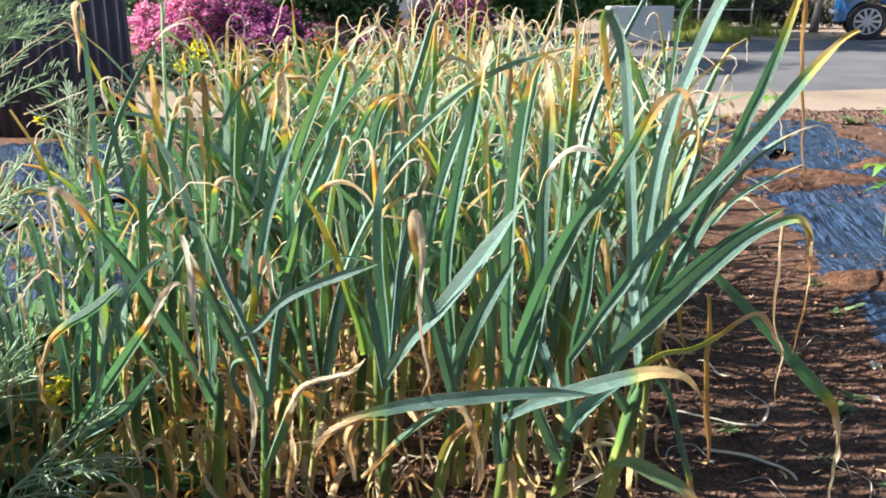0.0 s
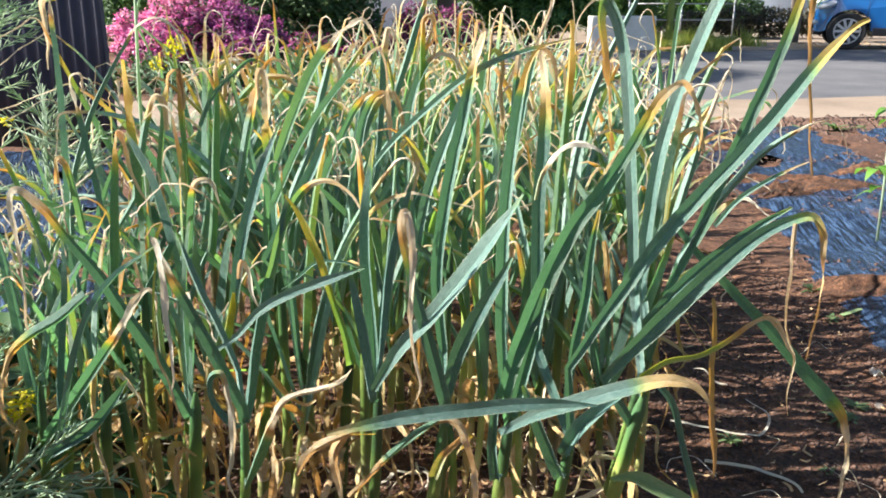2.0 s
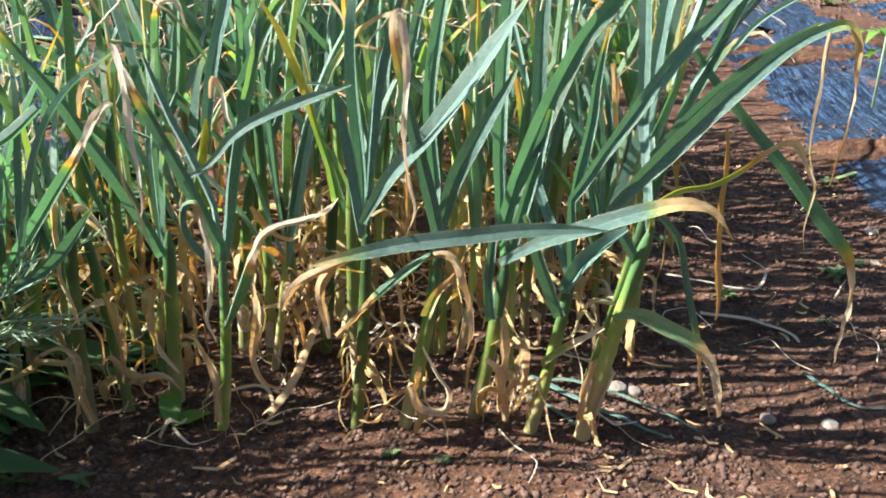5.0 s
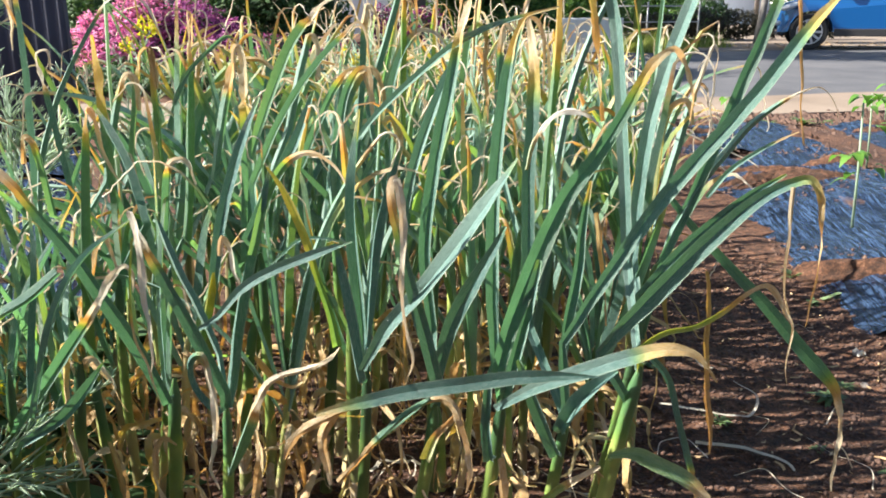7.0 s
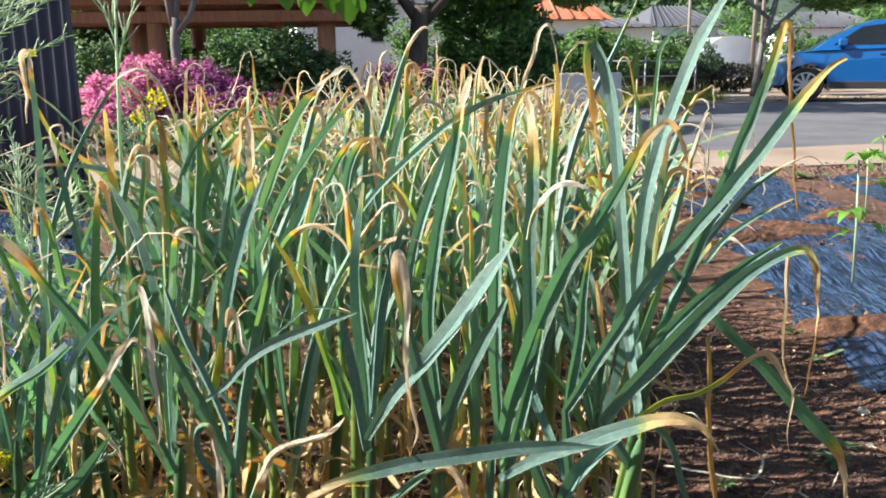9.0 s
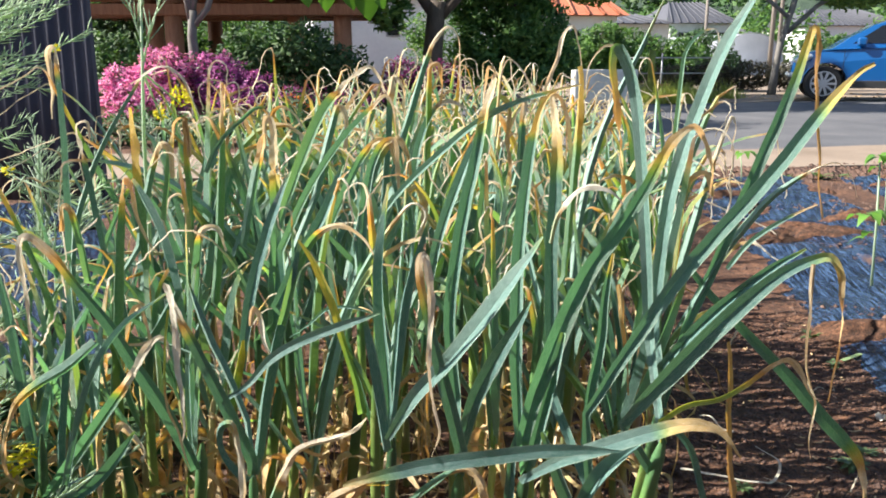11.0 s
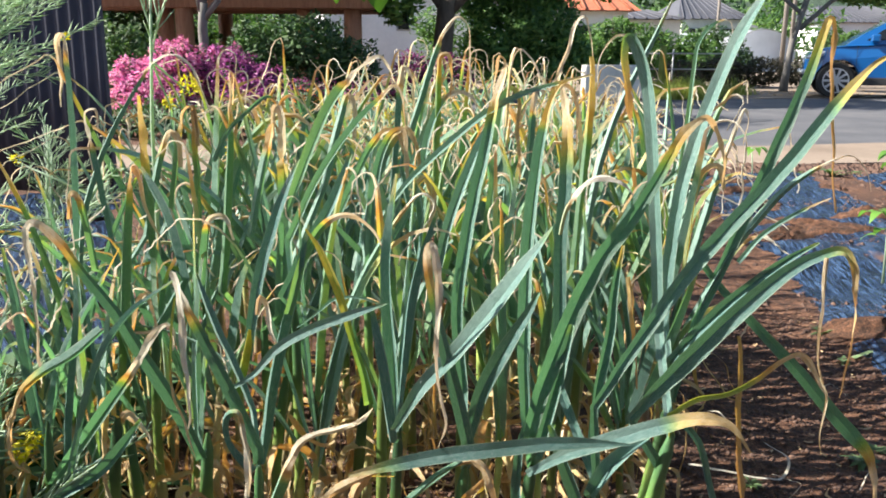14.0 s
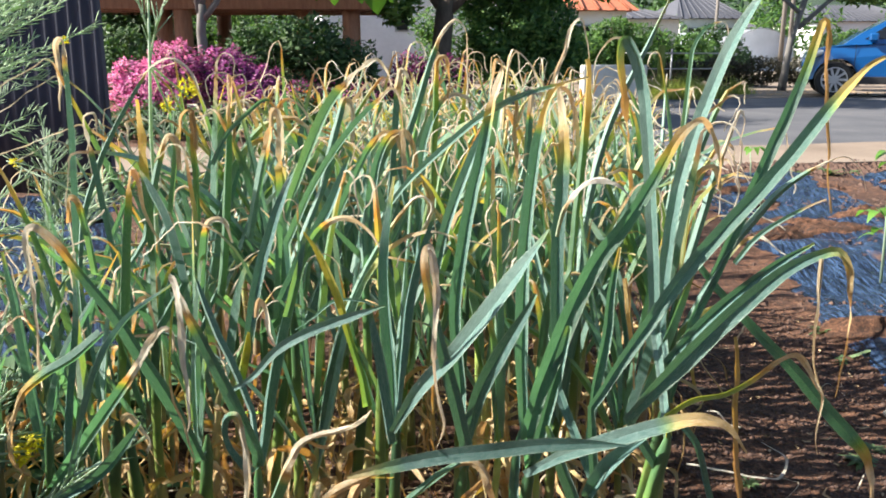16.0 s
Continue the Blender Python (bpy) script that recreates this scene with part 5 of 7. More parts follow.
def sheath(plant, axis, height, rnd, girth=0.0115):
    """A torn papery sleeve, split down its length, that stands off the stem."""
    z0 = rnd.uniform(0.0, 0.22) * height
    ln, r0, flare, gap, turn, wob = rnd.uniform(0.03, 0.08), girth * rnd.uniform(0.96, 1.06), rnd.uniform(0.0, 0.008), rnd.uniform(0.5, 2.2), rnd.uniform(0, math.tau), rnd.uniform(0, 30)
    verts, dry, bl, faces, sides = [], [], [], [], 9
    for i in range(6):
        for k in range(sides):
            a = turn + gap / 2 + (math.tau - gap) * k / (sides - 1)
            s = i / 5
            z = z0 + ln * s * (1 + 0.55 * noise.noise(Vector((k * 0.8, wob, 0))))
            r = r0 + flare * s * s + 0.0022 * noise.noise(Vector((k * 0.7, i * 0.8, wob)))
            verts.append(axis(z) + Vector((r * math.cos(a), r * math.sin(a), 0)))
            dry.append(0.88 + 0.14 * noise.noise(Vector((k * 0.5, wob, s * 2))))
            bl.append((k / 4 - 1, z * 10, wob))
    for i in range(5):
        for k in range(sides - 1):
            faces.append((i * sides + k, i * sides + k + 1, (i + 1) * sides + k + 1, (i + 1) * sides + k))
    sheet("sheath", verts, faces, GARLIC, plant, "", True, dry, bl)


def withered(plant, foot, az, rnd, fine=True):
    """A dead lower leaf: a papery ribbon that kinks over, hangs beside the stem and curls where it meets the soil."""
    n = 16 if fine else 9
    ln = min(0.24, foot.z * rnd.uniform(0.7, 1.25) + 0.03)
    wd = rnd.choice((0.003, 0.004, 0.006, 0.008, 0.012))
    a0, hang, curl = rnd.uniform(10, 95), rnd.uniform(125, 195), rnd.uniform(-120, 120)
    knee, end = rnd.uniform(0.15, 0.65), rnd.uniform(0.6, 0.92)
    wob, shade = rnd.uniform(0, 40), rnd.choice((0.46, 0.50, 0.56, 0.59, 0.61, 0.63, 0.66, 0.72, 0.86))
    p, line, widths, drys = Vector(foot), [], [], []
    turn = az
    for i in range(n + 1):
        s = i / n
        th = a0 + (hang - a0) * min(1.0, s / knee) ** 1.2
        if s > end:
            th += curl * (s - end) / max(0.05, 1 - end)
        th += 48 * noise.noise(Vector((s * 5, wob, 0)))
        turn = az + 130 * noise.noise(Vector((s * 2.5, wob, 7)))
        d = Vector((math.cos(radians(turn)) * math.sin(radians(th)), math.sin(radians(turn)) * math.sin(radians(th)), math.cos(radians(th))))
        line.append((p.copy(), d))
        widths.append(wd * (0.75 + 0.5 * min(1, s * 4)) * (1 - 0.7 * max(0, s - 0.45) / 0.55) * (1 + 0.35 * noise.noise(Vector((s * 7, wob, 3)))))
        drys.append(min(1.0, shade + 0.12 * noise.noise(Vector((s * 6, wob, 5)))))
        p = p + d * (ln / n)
        if p.z < 0.008:
            p.z = 0.008 + 0.004 * (i % 2)
    ca, sa = math.cos(radians(az)), math.sin(radians(az))
    side0, spin, tw0 = Vector((-sa, ca, 0)), rnd.uniform(-200, 200), rnd.uniform(-60, 60)
    cols = (-1.0, -0.4, 0.4, 1.0) if fine else (-1.0, 0.0, 1.0)
    verts, dry, bl, faces = [], [], [], []
    cup = rnd.uniform(-0.6, 0.6)
    for i, (q, d) in enumerate(line):
        tw = radians(tw0 + spin * i / n)
        up = d.cross(side0).normalized()
        s = side0 * math.cos(tw) + up * math.sin(tw)
        u = d.cross(s)
        w = widths[i] / 2
        for c in cols:
            verts.append(q + s * (c * w) + u * w * (cup * (1 - c * c) + 1.3 * noise.noise(Vector((i * 0.9, c * 2, wob)))))
            dry.append(drys[i])
            bl.append((c, i * ln / n * 10, wob))
    k = len(cols)
    for i in range(n):
        for c in range(k - 1):
            faces.append((i * k + c, i * k + c + 1, (i + 1) * k + c + 1, (i + 1) * k + c))
    return sheet("dry_leaf", verts, faces, GARLIC, plant, "", True, dry, bl)


def bed():
    rnd = random.Random(7)
    v, n = 1.28, 0
    while v < 4.75:
        u = (-1.2 if v < 2.2 else -0.9) + rnd.uniform(0, 0.05)
        while u < 0.37:
            x = u + 0.235 * (v - 1.2) + rnd.uniform(-0.03, 0.03)
            y = v + rnd.uniform(-0.045, 0.045)
            if not (y > 1.75 and x < -0.405 * y) and not (x < -0.55 and y > 3.2):
                low = 0.78 if x < -0.34 * y else 0.86 if v > 2.5 and u > 0.0 else 1.0          # the bed thins out at its edges
                garlic(x, y, 1000 + n, low * (0.29 if v < 1.6 else 0.335 if v < 2.3 else 0.30), 7 if u > 0.12 and v < 2.7 else 5 if v < 1.75 else 6, fine=v < 1.9, dead=12 if v < 1.65 else 4, spread=0.6 if v < 1.65 else 1.0, scale=low * (0.92 if v < 1.6 else 1.08 if v < 2.3 else 1.06))
            n += 1
            u += 0.15 if v < 1.75 else 0.125 if v < 2.3 else 0.145
        v += 0.135 if v < 2.3 else 0.22


def unseen_bed_edge():
    """The bed carried on to the left, out of view: plants added to shade its front."""
    rnd = random.Random(17)
    for n in range(110):
        x, y = -0.70 - 0.08 * (n % 10) + rnd.uniform(-0.03, 0.03), 0.74 + 0.095 * (n // 10) + rnd.uniform(-0.03, 0.03)
        if x < -0.72 * y:
            garlic(x, y, 4000 + n, 0.30, 6, fine=False, dead=3, scale=0.80, fan=90)


bed()
unseen_bed_edge()


# the front ranks, plant by plant
front = front_plant(0.227, 1.060, 0.065, 0.341, 0.0120, 5)
front_leaf(front, (0.003, -0.010, 0.363), -0.07, [(67, 36), (83, 38), (75, 40), (58, 46), (35, 61), (24, 78), (21, 145), (38, 171), (42, 181), (42, 188), (43, 192)], (14, 27, 23, 12, 7, 2), (0, 0.56, 0.66), (0.7, 0.35, 0.1), (0.36, 4))
front_leaf(front, (0.064, 0.090, 0.450), 0.05, [(114, -4), (95, -5), (77, -5), (62, -8), (45, -18), (24, -36), (25, -171), (46, -191), (55, -190), (40, -187), (46, -189)], (14, 15, 15, 14, 12, 8), (0, 0.62, 0.62), (1, 0.9, 0), (0.34, -16))
front_leaf(front, (0.013, 0.140, 0.858), 0.00, [(21, -93), (25, -138), (28, -167), (23, -185)], (4, 3, 2, 2, 2, 1), (0.85, 0.5, 0.95), (0, 0.05, 0))
front_leaf(front, (0.014, -0.040, 0.226), -0.04, [(31, 77), (41, 113), (42, 117), (35, 137), (42, 161), (41, 169)], (6, 20, 20, 17, 13, 7), (0.16, 0.45, 0.8), (0.5, 0.77, 0.3), (0.25, -20))
front_leaf(front, (0.000, -0.020, 0.145), 0.00, [(42, -168), (57, -180)], (9, 11, 12, 12, 12, 11), (0.78, 0.5, 0.7), (0, 0.05, 0))
front_leaf(front, (0.062, 0.040, 0.360), 0.00, [(76, 137), (69, 162), (71, 163), (50, 163), (66, 168), (60, 159)], (9, 10, 10, 11, 7, 3), (0, 0.55, 0.7), (0, 0.65, 0))
front_leaf(front, (0.054, -0.010, 0.367), -0.05, [(41, 52), (43, 74), (37, 55), (35, 43), (26, 61), (23, 130), (29, 153), (15, 152), (48, 188), (31, 171)], (9, 8, 8, 9, 3, 1), (0.25, 0.3, 0.8), (0.4, 0.3, 0.4))
front_leaf(front, (0.217, -0.060, 0.595), 0.00, [(71, 180), (44, 180), (49, 166)], (6, 6, 6, 5, 3, 3), (0.8, 0.5, 0.7), (0.3, 0.05, 0))

front = front_plant(0.151, 1.070, 0.044, 0.265, 0.0097, 5)
front_leaf(front, (0.034, 0.000, 0.370), 0.11, [(113, 35), (109, 37), (86, 43), (61, 45), (68, 43), (61, 40), (58, 42), (43, 48), (21, 65)], (12, 18, 20, 19, 16, 5), (0, 0.78, 0.5), (1, 0.56, 0.3), (0.42, -2))
front_leaf(front, (0.001, 0.080, 0.364), 0.10, [(106, 0), (88, 0), (79, 4), (79, 3), (47, -4), (27, -6), (12, 104), (47, 165), (58, 178)], (16, 19, 19, 18, 7, 2), (0, 0.52, 0.8), (0.8, 0.26, 0.2), (0.27, 8))
front_leaf(front, (0.008, -0.020, 0.139), -0.01, [(38, 49), (38, 55), (21, 49)], (8, 9, 9, 9, 8, 4), (0.25, 0.4, 0.87), (0, 0.39, 0.5))
front_leaf(front, (0.093, 0.080, 0.530), 0.00, [(55, 172), (46, 171), (69, 175)], (8, 9, 10, 9, 7, 4), (0.58, 0.5, 0.66), (0.4, 0.05, 0))
front_leaf(front, (0.039, 0.030, 0.314), 0.05, [(67, 8), (73, 12), (62, 6), (63, 11)], (11, 14, 15, 14, 11, 4), (0, 0.85, 0.4), (0, 0.3, 0.2))
front_leaf(front, (0.020, -0.050, 0.229), -0.02, [(68, -22), (54, -20), (39, -19)], (15, 16, 16, 15, 12, 6), (0, 0.9, 0.1), (0, 0.22, 0))
front_leaf(front, (0.025, -0.040, 0.261), -0.01, [(44, 27), (40, 41), (33, 50)], (13, 15, 16, 14, 11, 6), (0, 0.9, 0.1), (0, 0.39, 0))

front = front_plant(0.070, 1.100, 0.039, 0.275, 0.0107, 5)
front_leaf(front, (0.009, -0.150, 0.340), -0.03, [(57, 59), (56, 68), (54, 70), (49, 75), (29, 102), (21, 129), (26, 144)], (8, 14, 18, 17, 12, 2), (0, 0.55, 0.62), (0.5, 0.56, 0), (0.20, -26))
front_leaf(front, (0.021, -0.080, 0.355), 0.18, [(60, 18), (68, 24), (62, 26), (53, 32), (47, 42), (67, 37), (61, 33), (35, 43), (21, 62), (28, 134), (48, 157), (38, 174)], (18, 27, 23, 16, 11, 3), (0, 0.6, 0.8), (0.9, 0.18, 0.9), (0.36, 6))
front_leaf(front, (0.030, 0.020, 0.335), 0.08, [(80, -2), (79, 1), (71, 2), (93, 6), (78, 9), (41, 16), (22, 32), (10, 73)], (14, 18, 18, 17, 14, 2), (0, 0.8, 0.5), (0, 0.77, 0.4), (0.90, -4))
front_leaf(front, (0.032, -0.040, 0.205), -0.01, [(47, 173), (49, 185), (50, 183)], (10, 15, 18, 18, 15, 10), (0.8, 0.5, 0.75), (0, 0.05, 0))
front_leaf(front, (0.010, -0.050, 0.146), 0.00, [(27, 138), (44, 166), (43, 175)], (7, 13, 14, 13, 11, 9), (0.78, 0.5, 0.7), (0, 0.05, 0))
front_leaf(front, (0.048, -0.040, 0.076), 0.00, [(33, -61), (18, -128), (34, -177)], (13, 14, 14, 14, 11, 7), (0.7, 0.5, 0.6), (0, 0.05, 0))
front_leaf(front, (0.015, -0.050, 0.207), -0.01, [(62, -5), (68, 4), (49, 14)], (14, 14, 13, 11, 8, 4), (0, 0.9, 0.1), (0, 0.22, 0))
front_leaf(front, (0.036, -0.050, 0.309), 0.00, [(74, 12), (63, 13), (53, 12)], (16, 17, 18, 17, 13, 7), (0, 0.9, 0.1), (0, 0.22, 0.1))

front = front_plant(-0.035, 1.080, 0.049, 0.285, 0.0098, 5)
front_leaf(front, (0.051, -0.030, 0.320), -0.11, [(72, -12), (70, -13), (66, -12), (54, -10), (29, -6), (14, 21), (25, 164), (46, 178), (65, 182), (46, 175), (30, 166), (29, 200)], (17, 18, 11, 11, 6, 2), (0, 0.36, 0.92), (0.25, 0.22, 0), (0.32, 8))
front_leaf(front, (0.049, -0.020, 0.327), -0.06, [(88, 12), (65, 23), (55, 26), (34, 23)], (13, 18, 21, 20, 13, 4), (0, 0.9, 0.1), (0, 0.26, 0), (0.32, 7))
front_leaf(front, (0.048, 0.070, 0.365), 0.10, [(105, -5), (97, 7), (85, 11), (55, 14), (54, 12), (41, 16), (30, 9), (10, -53), (24, -171), (30, -176)], (14, 17, 18, 17, 11, 4), (0, 0.66, 0.8), (0.7, 0.43, 0.3), (0.70, 6))
front_leaf(front, (0.027, -0.050, 0.307), -0.03, [(26, 67), (23, 119), (39, 161), (45, 171), (34, 188)], (6, 12, 13, 12, 10, 4), (0.7, 0.5, 0.82), (0, 0.05, 0))
front_leaf(front, (0.011, -0.060, 0.125), 0.00, [(43, 157), (29, 98), (31, 11), (41, -28), (40, -21)], (11, 10, 10, 8, 5, 3), (0.75, 0.5, 0.9), (0, 0.05, 0))
front_leaf(front, (0.032, -0.040, 0.218), -0.01, [(38, 20), (28, 39), (40, 28)], (14, 13, 11, 10, 8, 6), (0.3, 0.3, 0.72), (0, 0.3, 0))

front = front_plant(-0.104, 1.080, 0.026, 0.343, 0.0087, 5)
front_leaf(front, (-0.032, -0.130, 0.340), -0.03, [(50, 73), (69, 76), (67, 81), (54, 81), (52, 87), (45, 91)], (6, 17, 19, 19, 16, 2), (0.4, 0.03, 0), (0, 0.09, 0.1), (0.12, -8))
front_leaf(front, (0.020, -0.030, 0.349), -0.08, [(76, 28), (71, 38), (82, 34), (64, 32), (34, 32), (20, 30)], (9, 17, 18, 18, 16, 2), (0, 0.9, 0.2), (0, 0.73, 0), (0.34, -10))
front_leaf(front, (0.027, -0.120, 0.352), 0.02, [(47, -119), (36, -122), (28, -134), (30, -157)], (11, 13, 14, 14, 14, 4), (0.5, 0.2, 0.76), (0, 0.22, 0))
front_leaf(front, (-0.010, -0.100, 0.325), 0.01, [(38, -151), (38, -185), (36, -185)], (14, 14, 14, 13, 10, 5), (0.7, 0.5, 0.8), (0, 0.05, 0))
front_leaf(front, (0.017, -0.020, 0.328), 0.00, [(70, -7), (64, -8), (55, -8)], (12, 14, 15, 14, 11, 5), (0, 0.9, 0.1), (0, 0.3, 0))
front_leaf(front, (0.022, 0.000, 0.351), 0.04, [(82, -3), (77, -4), (60, 0), (59, 6), (52, 7)], (12, 15, 16, 14, 11, 3), (0, 0.85, 0.3), (0, 0.3, 0.3))
front_leaf(front, (0.026, 0.000, 0.368), 0.02, [(82, 6), (70, 7), (62, 14), (59, 19)], (11, 13, 14, 13, 9, 3), (0, 0.9, 0.2), (0, 0.22, 0.1))
front_leaf(front, (0.109, -0.060, 0.320), 0.00, [(40, -123), (40, -133), (40, -138), (52, -139)], (6, 8, 9, 10, 9, 8), (0.05, 0.5, 0.7), (0, 0.3, 0.3))

front = front_plant(-0.300, 1.090, 0.028, 0.289, 0.0081, 5)
front_leaf(front, (-0.003, -0.030, 0.403), -0.01, [(41, 59), (51, 42), (45, 58), (51, 68), (39, 71), (22, 72)], (5, 8, 12, 13, 12, 2), (0, 0.9, 0.15), (0, 0.9, 0), (0.25, -16))
front_leaf(front, (0.030, -0.010, 0.307), -0.10, [(65, -16), (73, -17), (61, -18), (47, -16), (34, -12), (16, 158), (37, 174), (47, 176), (40, 174), (33, 178), (17, 190)], (16, 18, 15, 10, 8, 2), (0, 0.38, 1), (0, 0.18, 0), (0.27, 8))
front_leaf(front, (-0.041, -0.090, 0.549), 0.00, [(44, -171), (44, -174), (44, -183), (33, -196), (29, -188), (21, -194)], (3, 3, 3, 3, 3, 1), (0.25, 0.4, 0.82), (0, 0.73, 0.5))
front_leaf(front, (0.017, 0.030, 0.346), 0.00, [(70, -18), (64, -21), (54, -16), (24, -15)], (9, 10, 11, 11, 10, 3), (0, 0.9, 0.2), (0, 0.82, 0))
front_leaf(front, (0.034, 0.010, 0.305), 0.02, [(81, 9), (74, 12), (65, 15), (61, 15), (35, 15)], (14, 16, 16, 14, 10, 3), (0, 0.9, 0.2), (0, 0.22, 0.3))
front_leaf(front, (0.026, -0.040, 0.291), -0.01, [(38, -37), (30, -17), (24, 12), (13, 72), (31, 165), (51, 176), (49, 187), (34, 190), (32, 164)], (14, 9, 9, 9, 7, 2), (0.02, 0.28, 0.93), (0, 0.05, 0))
front_leaf(front, (0.034, -0.050, 0.204), -0.02, [(48, 23), (47, 23), (55, 25), (26, 58), (30, 73), (30, 64), (26, 47)], (5, 14, 15, 11, 9, 3), (0.1, 0.3, 0.86), (0, 0.73, 0.15))
front_leaf(front, (0.078, -0.030, 0.368), 0.00, [(19, 148), (21, 141), (25, 122), (16, 60)], (5, 12, 11, 9, 7, 3), (0.55, 0.5, 0.7), (1, 0.05, 0))
front_leaf(front, (0.068, -0.010, 0.268), 0.00, [(60, 179), (46, 191), (47, 181), (31, 153), (29, 106)], (14, 15, 14, 12, 8, 2), (0.72, 0.5, 0.8), (0, 0.05, 0))

front = front_plant(-0.382, 1.160, 0.023, 0.294, 0.0112, 5)
front_leaf(front, (0.023, -0.040, 0.273), -0.10, [(63, -16), (58, -19), (64, -23), (64, -22), (57, -29), (53, -29), (33, -39), (10, -96), (22, -172), (34, -187), (45, -186), (41, -181), (25, -180), (18, -202)], (16, 21, 17, 12, 6, 2), (0, 0.5, 0.92), (0.2, 0.22, 0.35), (0.32, 7))
front_leaf(front, (-0.073, -0.010, 0.437), 0.00, [(55, 13), (22, 36), (23, 157), (31, 173), (32, 261)], (7, 8, 9, 8, 7, 3), (0.62, 0.3, 0.8), (0.5, 0.05, 0))
front_leaf(front, (0.035, -0.060, 0.221), 0.00, [(20, -57), (24, -147), (36, -175), (39, -187), (45, -208)], (6, 9, 9, 8, 6, 4), (0.74, 0.5, 0.84), (0, 0.05, 0))
front_leaf(front, (0.045, -0.080, 0.174), 0.00, [(20, 117), (51, 159), (40, 173), (53, 189)], (6, 14, 13, 12, 11, 9), (0.78, 0.5, 0.74), (0, 0.05, 0))

front = front_plant(-0.491, 1.100, 0.029, 0.358, 0.0099, 5)
front_leaf(front, (0.004, -0.100, 0.320), 0.00, [(63, 16), (61, 18), (66, 26), (48, 40), (32, 54), (28, 55)], (9, 9, 9, 8, 6, 2), (0, 0.9, 0.2), (0, 0.77, 0))
front_leaf(front, (0.043, -0.050, 0.376), -0.02, [(20, -6), (7, -106), (28, -178), (44, -177), (46, -178), (32, -194), (28, -193)], (8, 11, 10, 9, 7, 3), (0.45, 0.2, 0.75), (0.9, 0.05, 0))
front_leaf(front, (-0.030, -0.040, 0.154), 0.00, [(34, 69), (22, 137), (55, 183), (54, 169)], (6, 7, 11, 12, 11, 10), (0.8, 0.5, 0.72), (0, 0.05, 0))

front = front_plant(-0.452, 1.150, -0.019, 0.320, 0.0081, 5)
front_leaf(front, (-0.011, -0.050, 0.298), 0.00, [(41, 1), (21, 41), (23, 135), (31, 159), (13, 207)], (14, 13, 11, 10, 9, 6), (0.1, 0.25, 0.95), (0, 0.05, 0.2))
front_leaf(front, (0.012, -0.050, 0.228), 0.00, [(46, 171), (41, 176), (40, 180)], (7, 9, 10, 9, 7, 4), (0.55, 0.5, 0.66), (0.6, 0.05, 0))
front_leaf(front, (0.004, -0.050, 0.128), 0.00, [(44, 141), (40, 90), (37, 133)], (11, 11, 11, 10, 8, 5), (0.7, 0.5, 0.8), (0, 0.05, 0))

front = front_plant(-0.601, 1.120, 0.033, 0.333, 0.0079, 5)
front_leaf(front, (0.086, -0.100, 0.305), -0.02, [(77, 38), (69, 37), (56, 36), (44, 33), (18, 52), (13, 138), (23, 187)], (12, 15, 15, 13, 9, 2), (0, 0.5, 0.97), (0, 0.22, 0.8), (0.60, 0))
front_leaf(front, (0.087, -0.100, 0.275), 0.00, [(59, 57), (51, 43), (47, 36)], (9, 12, 15, 15, 11, 3), (0, 0.9, 0.1), (0, 0.39, 0))
front_leaf(front, (0.018, 0.030, 0.237), 0.00, [(90, -8), (103, -3), (82, -4), (64, -7)], (15, 17, 17, 15, 12, 4), (0, 0.9, 0.2), (0, 0.3, 0))
front_leaf(front, (0.170, -0.120, 0.510), 0.00, [(51, -129), (42, -121), (34, -130), (33, -155), (39, -162), (35, -187), (20, -233)], (10, 13, 11, 7, 5, 3), (0, 0.3, 0.75), (0.8, 0.47, 0.6))

front = front_plant(0.269, 1.200, 0.065, 0.327, 0.0115, 5)
front_leaf(front, (0.074, -0.050, 0.463), 0.05, [(101, 23), (94, 21), (78, 22), (88, 21), (62, 17), (27, 20), (40, 167), (45, 176), (63, 168), (49, 168), (50, 174), (30, 163)], (14, 17, 17, 10, 6, 3), (0, 0.46, 0.7), (0.8, 0.18, 0.5), (0.32, 8))
front_leaf(front, (0.083, -0.050, 0.500), 0.05, [(75, 31), (55, 39), (54, 43), (47, 55), (42, 66), (28, 84), (30, 136), (32, 156)], (9, 11, 11, 7, 2, 1), (0.02, 0.6, 0.92), (0, 0.73, 0.2))
front_leaf(front, (0.148, 0.000, 0.537), 0.05, [(50, 46), (64, 62), (63, 70)], (6, 6, 6, 5, 4, 2), (0.02, 0.7, 0.6), (0, 0.82, 0))
front_leaf(front, (0.059, 0.050, 0.433), 0.05, [(115, 4), (96, 8), (88, 15), (81, 20), (74, 24), (58, 32), (48, 33)], (18, 18, 18, 17, 15, 2), (0, 0.9, 0.3), (0, 0.86, 0), (0.38, -12))
front_leaf(front, (0.138, -0.050, 0.441), -0.03, [(48, 174), (66, 180), (67, 177), (71, 172), (29, 182)], (6, 9, 10, 11, 13, 4), (0.55, 0.5, 0.64), (0.6, 0.05, 0))
front_leaf(front, (0.066, -0.050, 0.562), 0.08, [(81, 139), (107, 135), (82, 135), (83, 138), (64, 136), (37, 137), (31, 148), (62, 163), (66, 176), (68, 175)], (8, 13, 19, 23, 8, 3), (0, 0.6, 0.86), (0.6, 0.14, 0.5), (0.36, 6))
front_leaf(front, (0.042, -0.050, 0.403), -0.05, [(83, 34), (70, 41), (56, 46), (47, 55)], (11, 14, 16, 14, 11, 3), (0, 0.9, 0.2), (0, 0.3, 0))

front = front_plant(0.031, 1.300, -0.008, 0.173, 0.0091, 5)

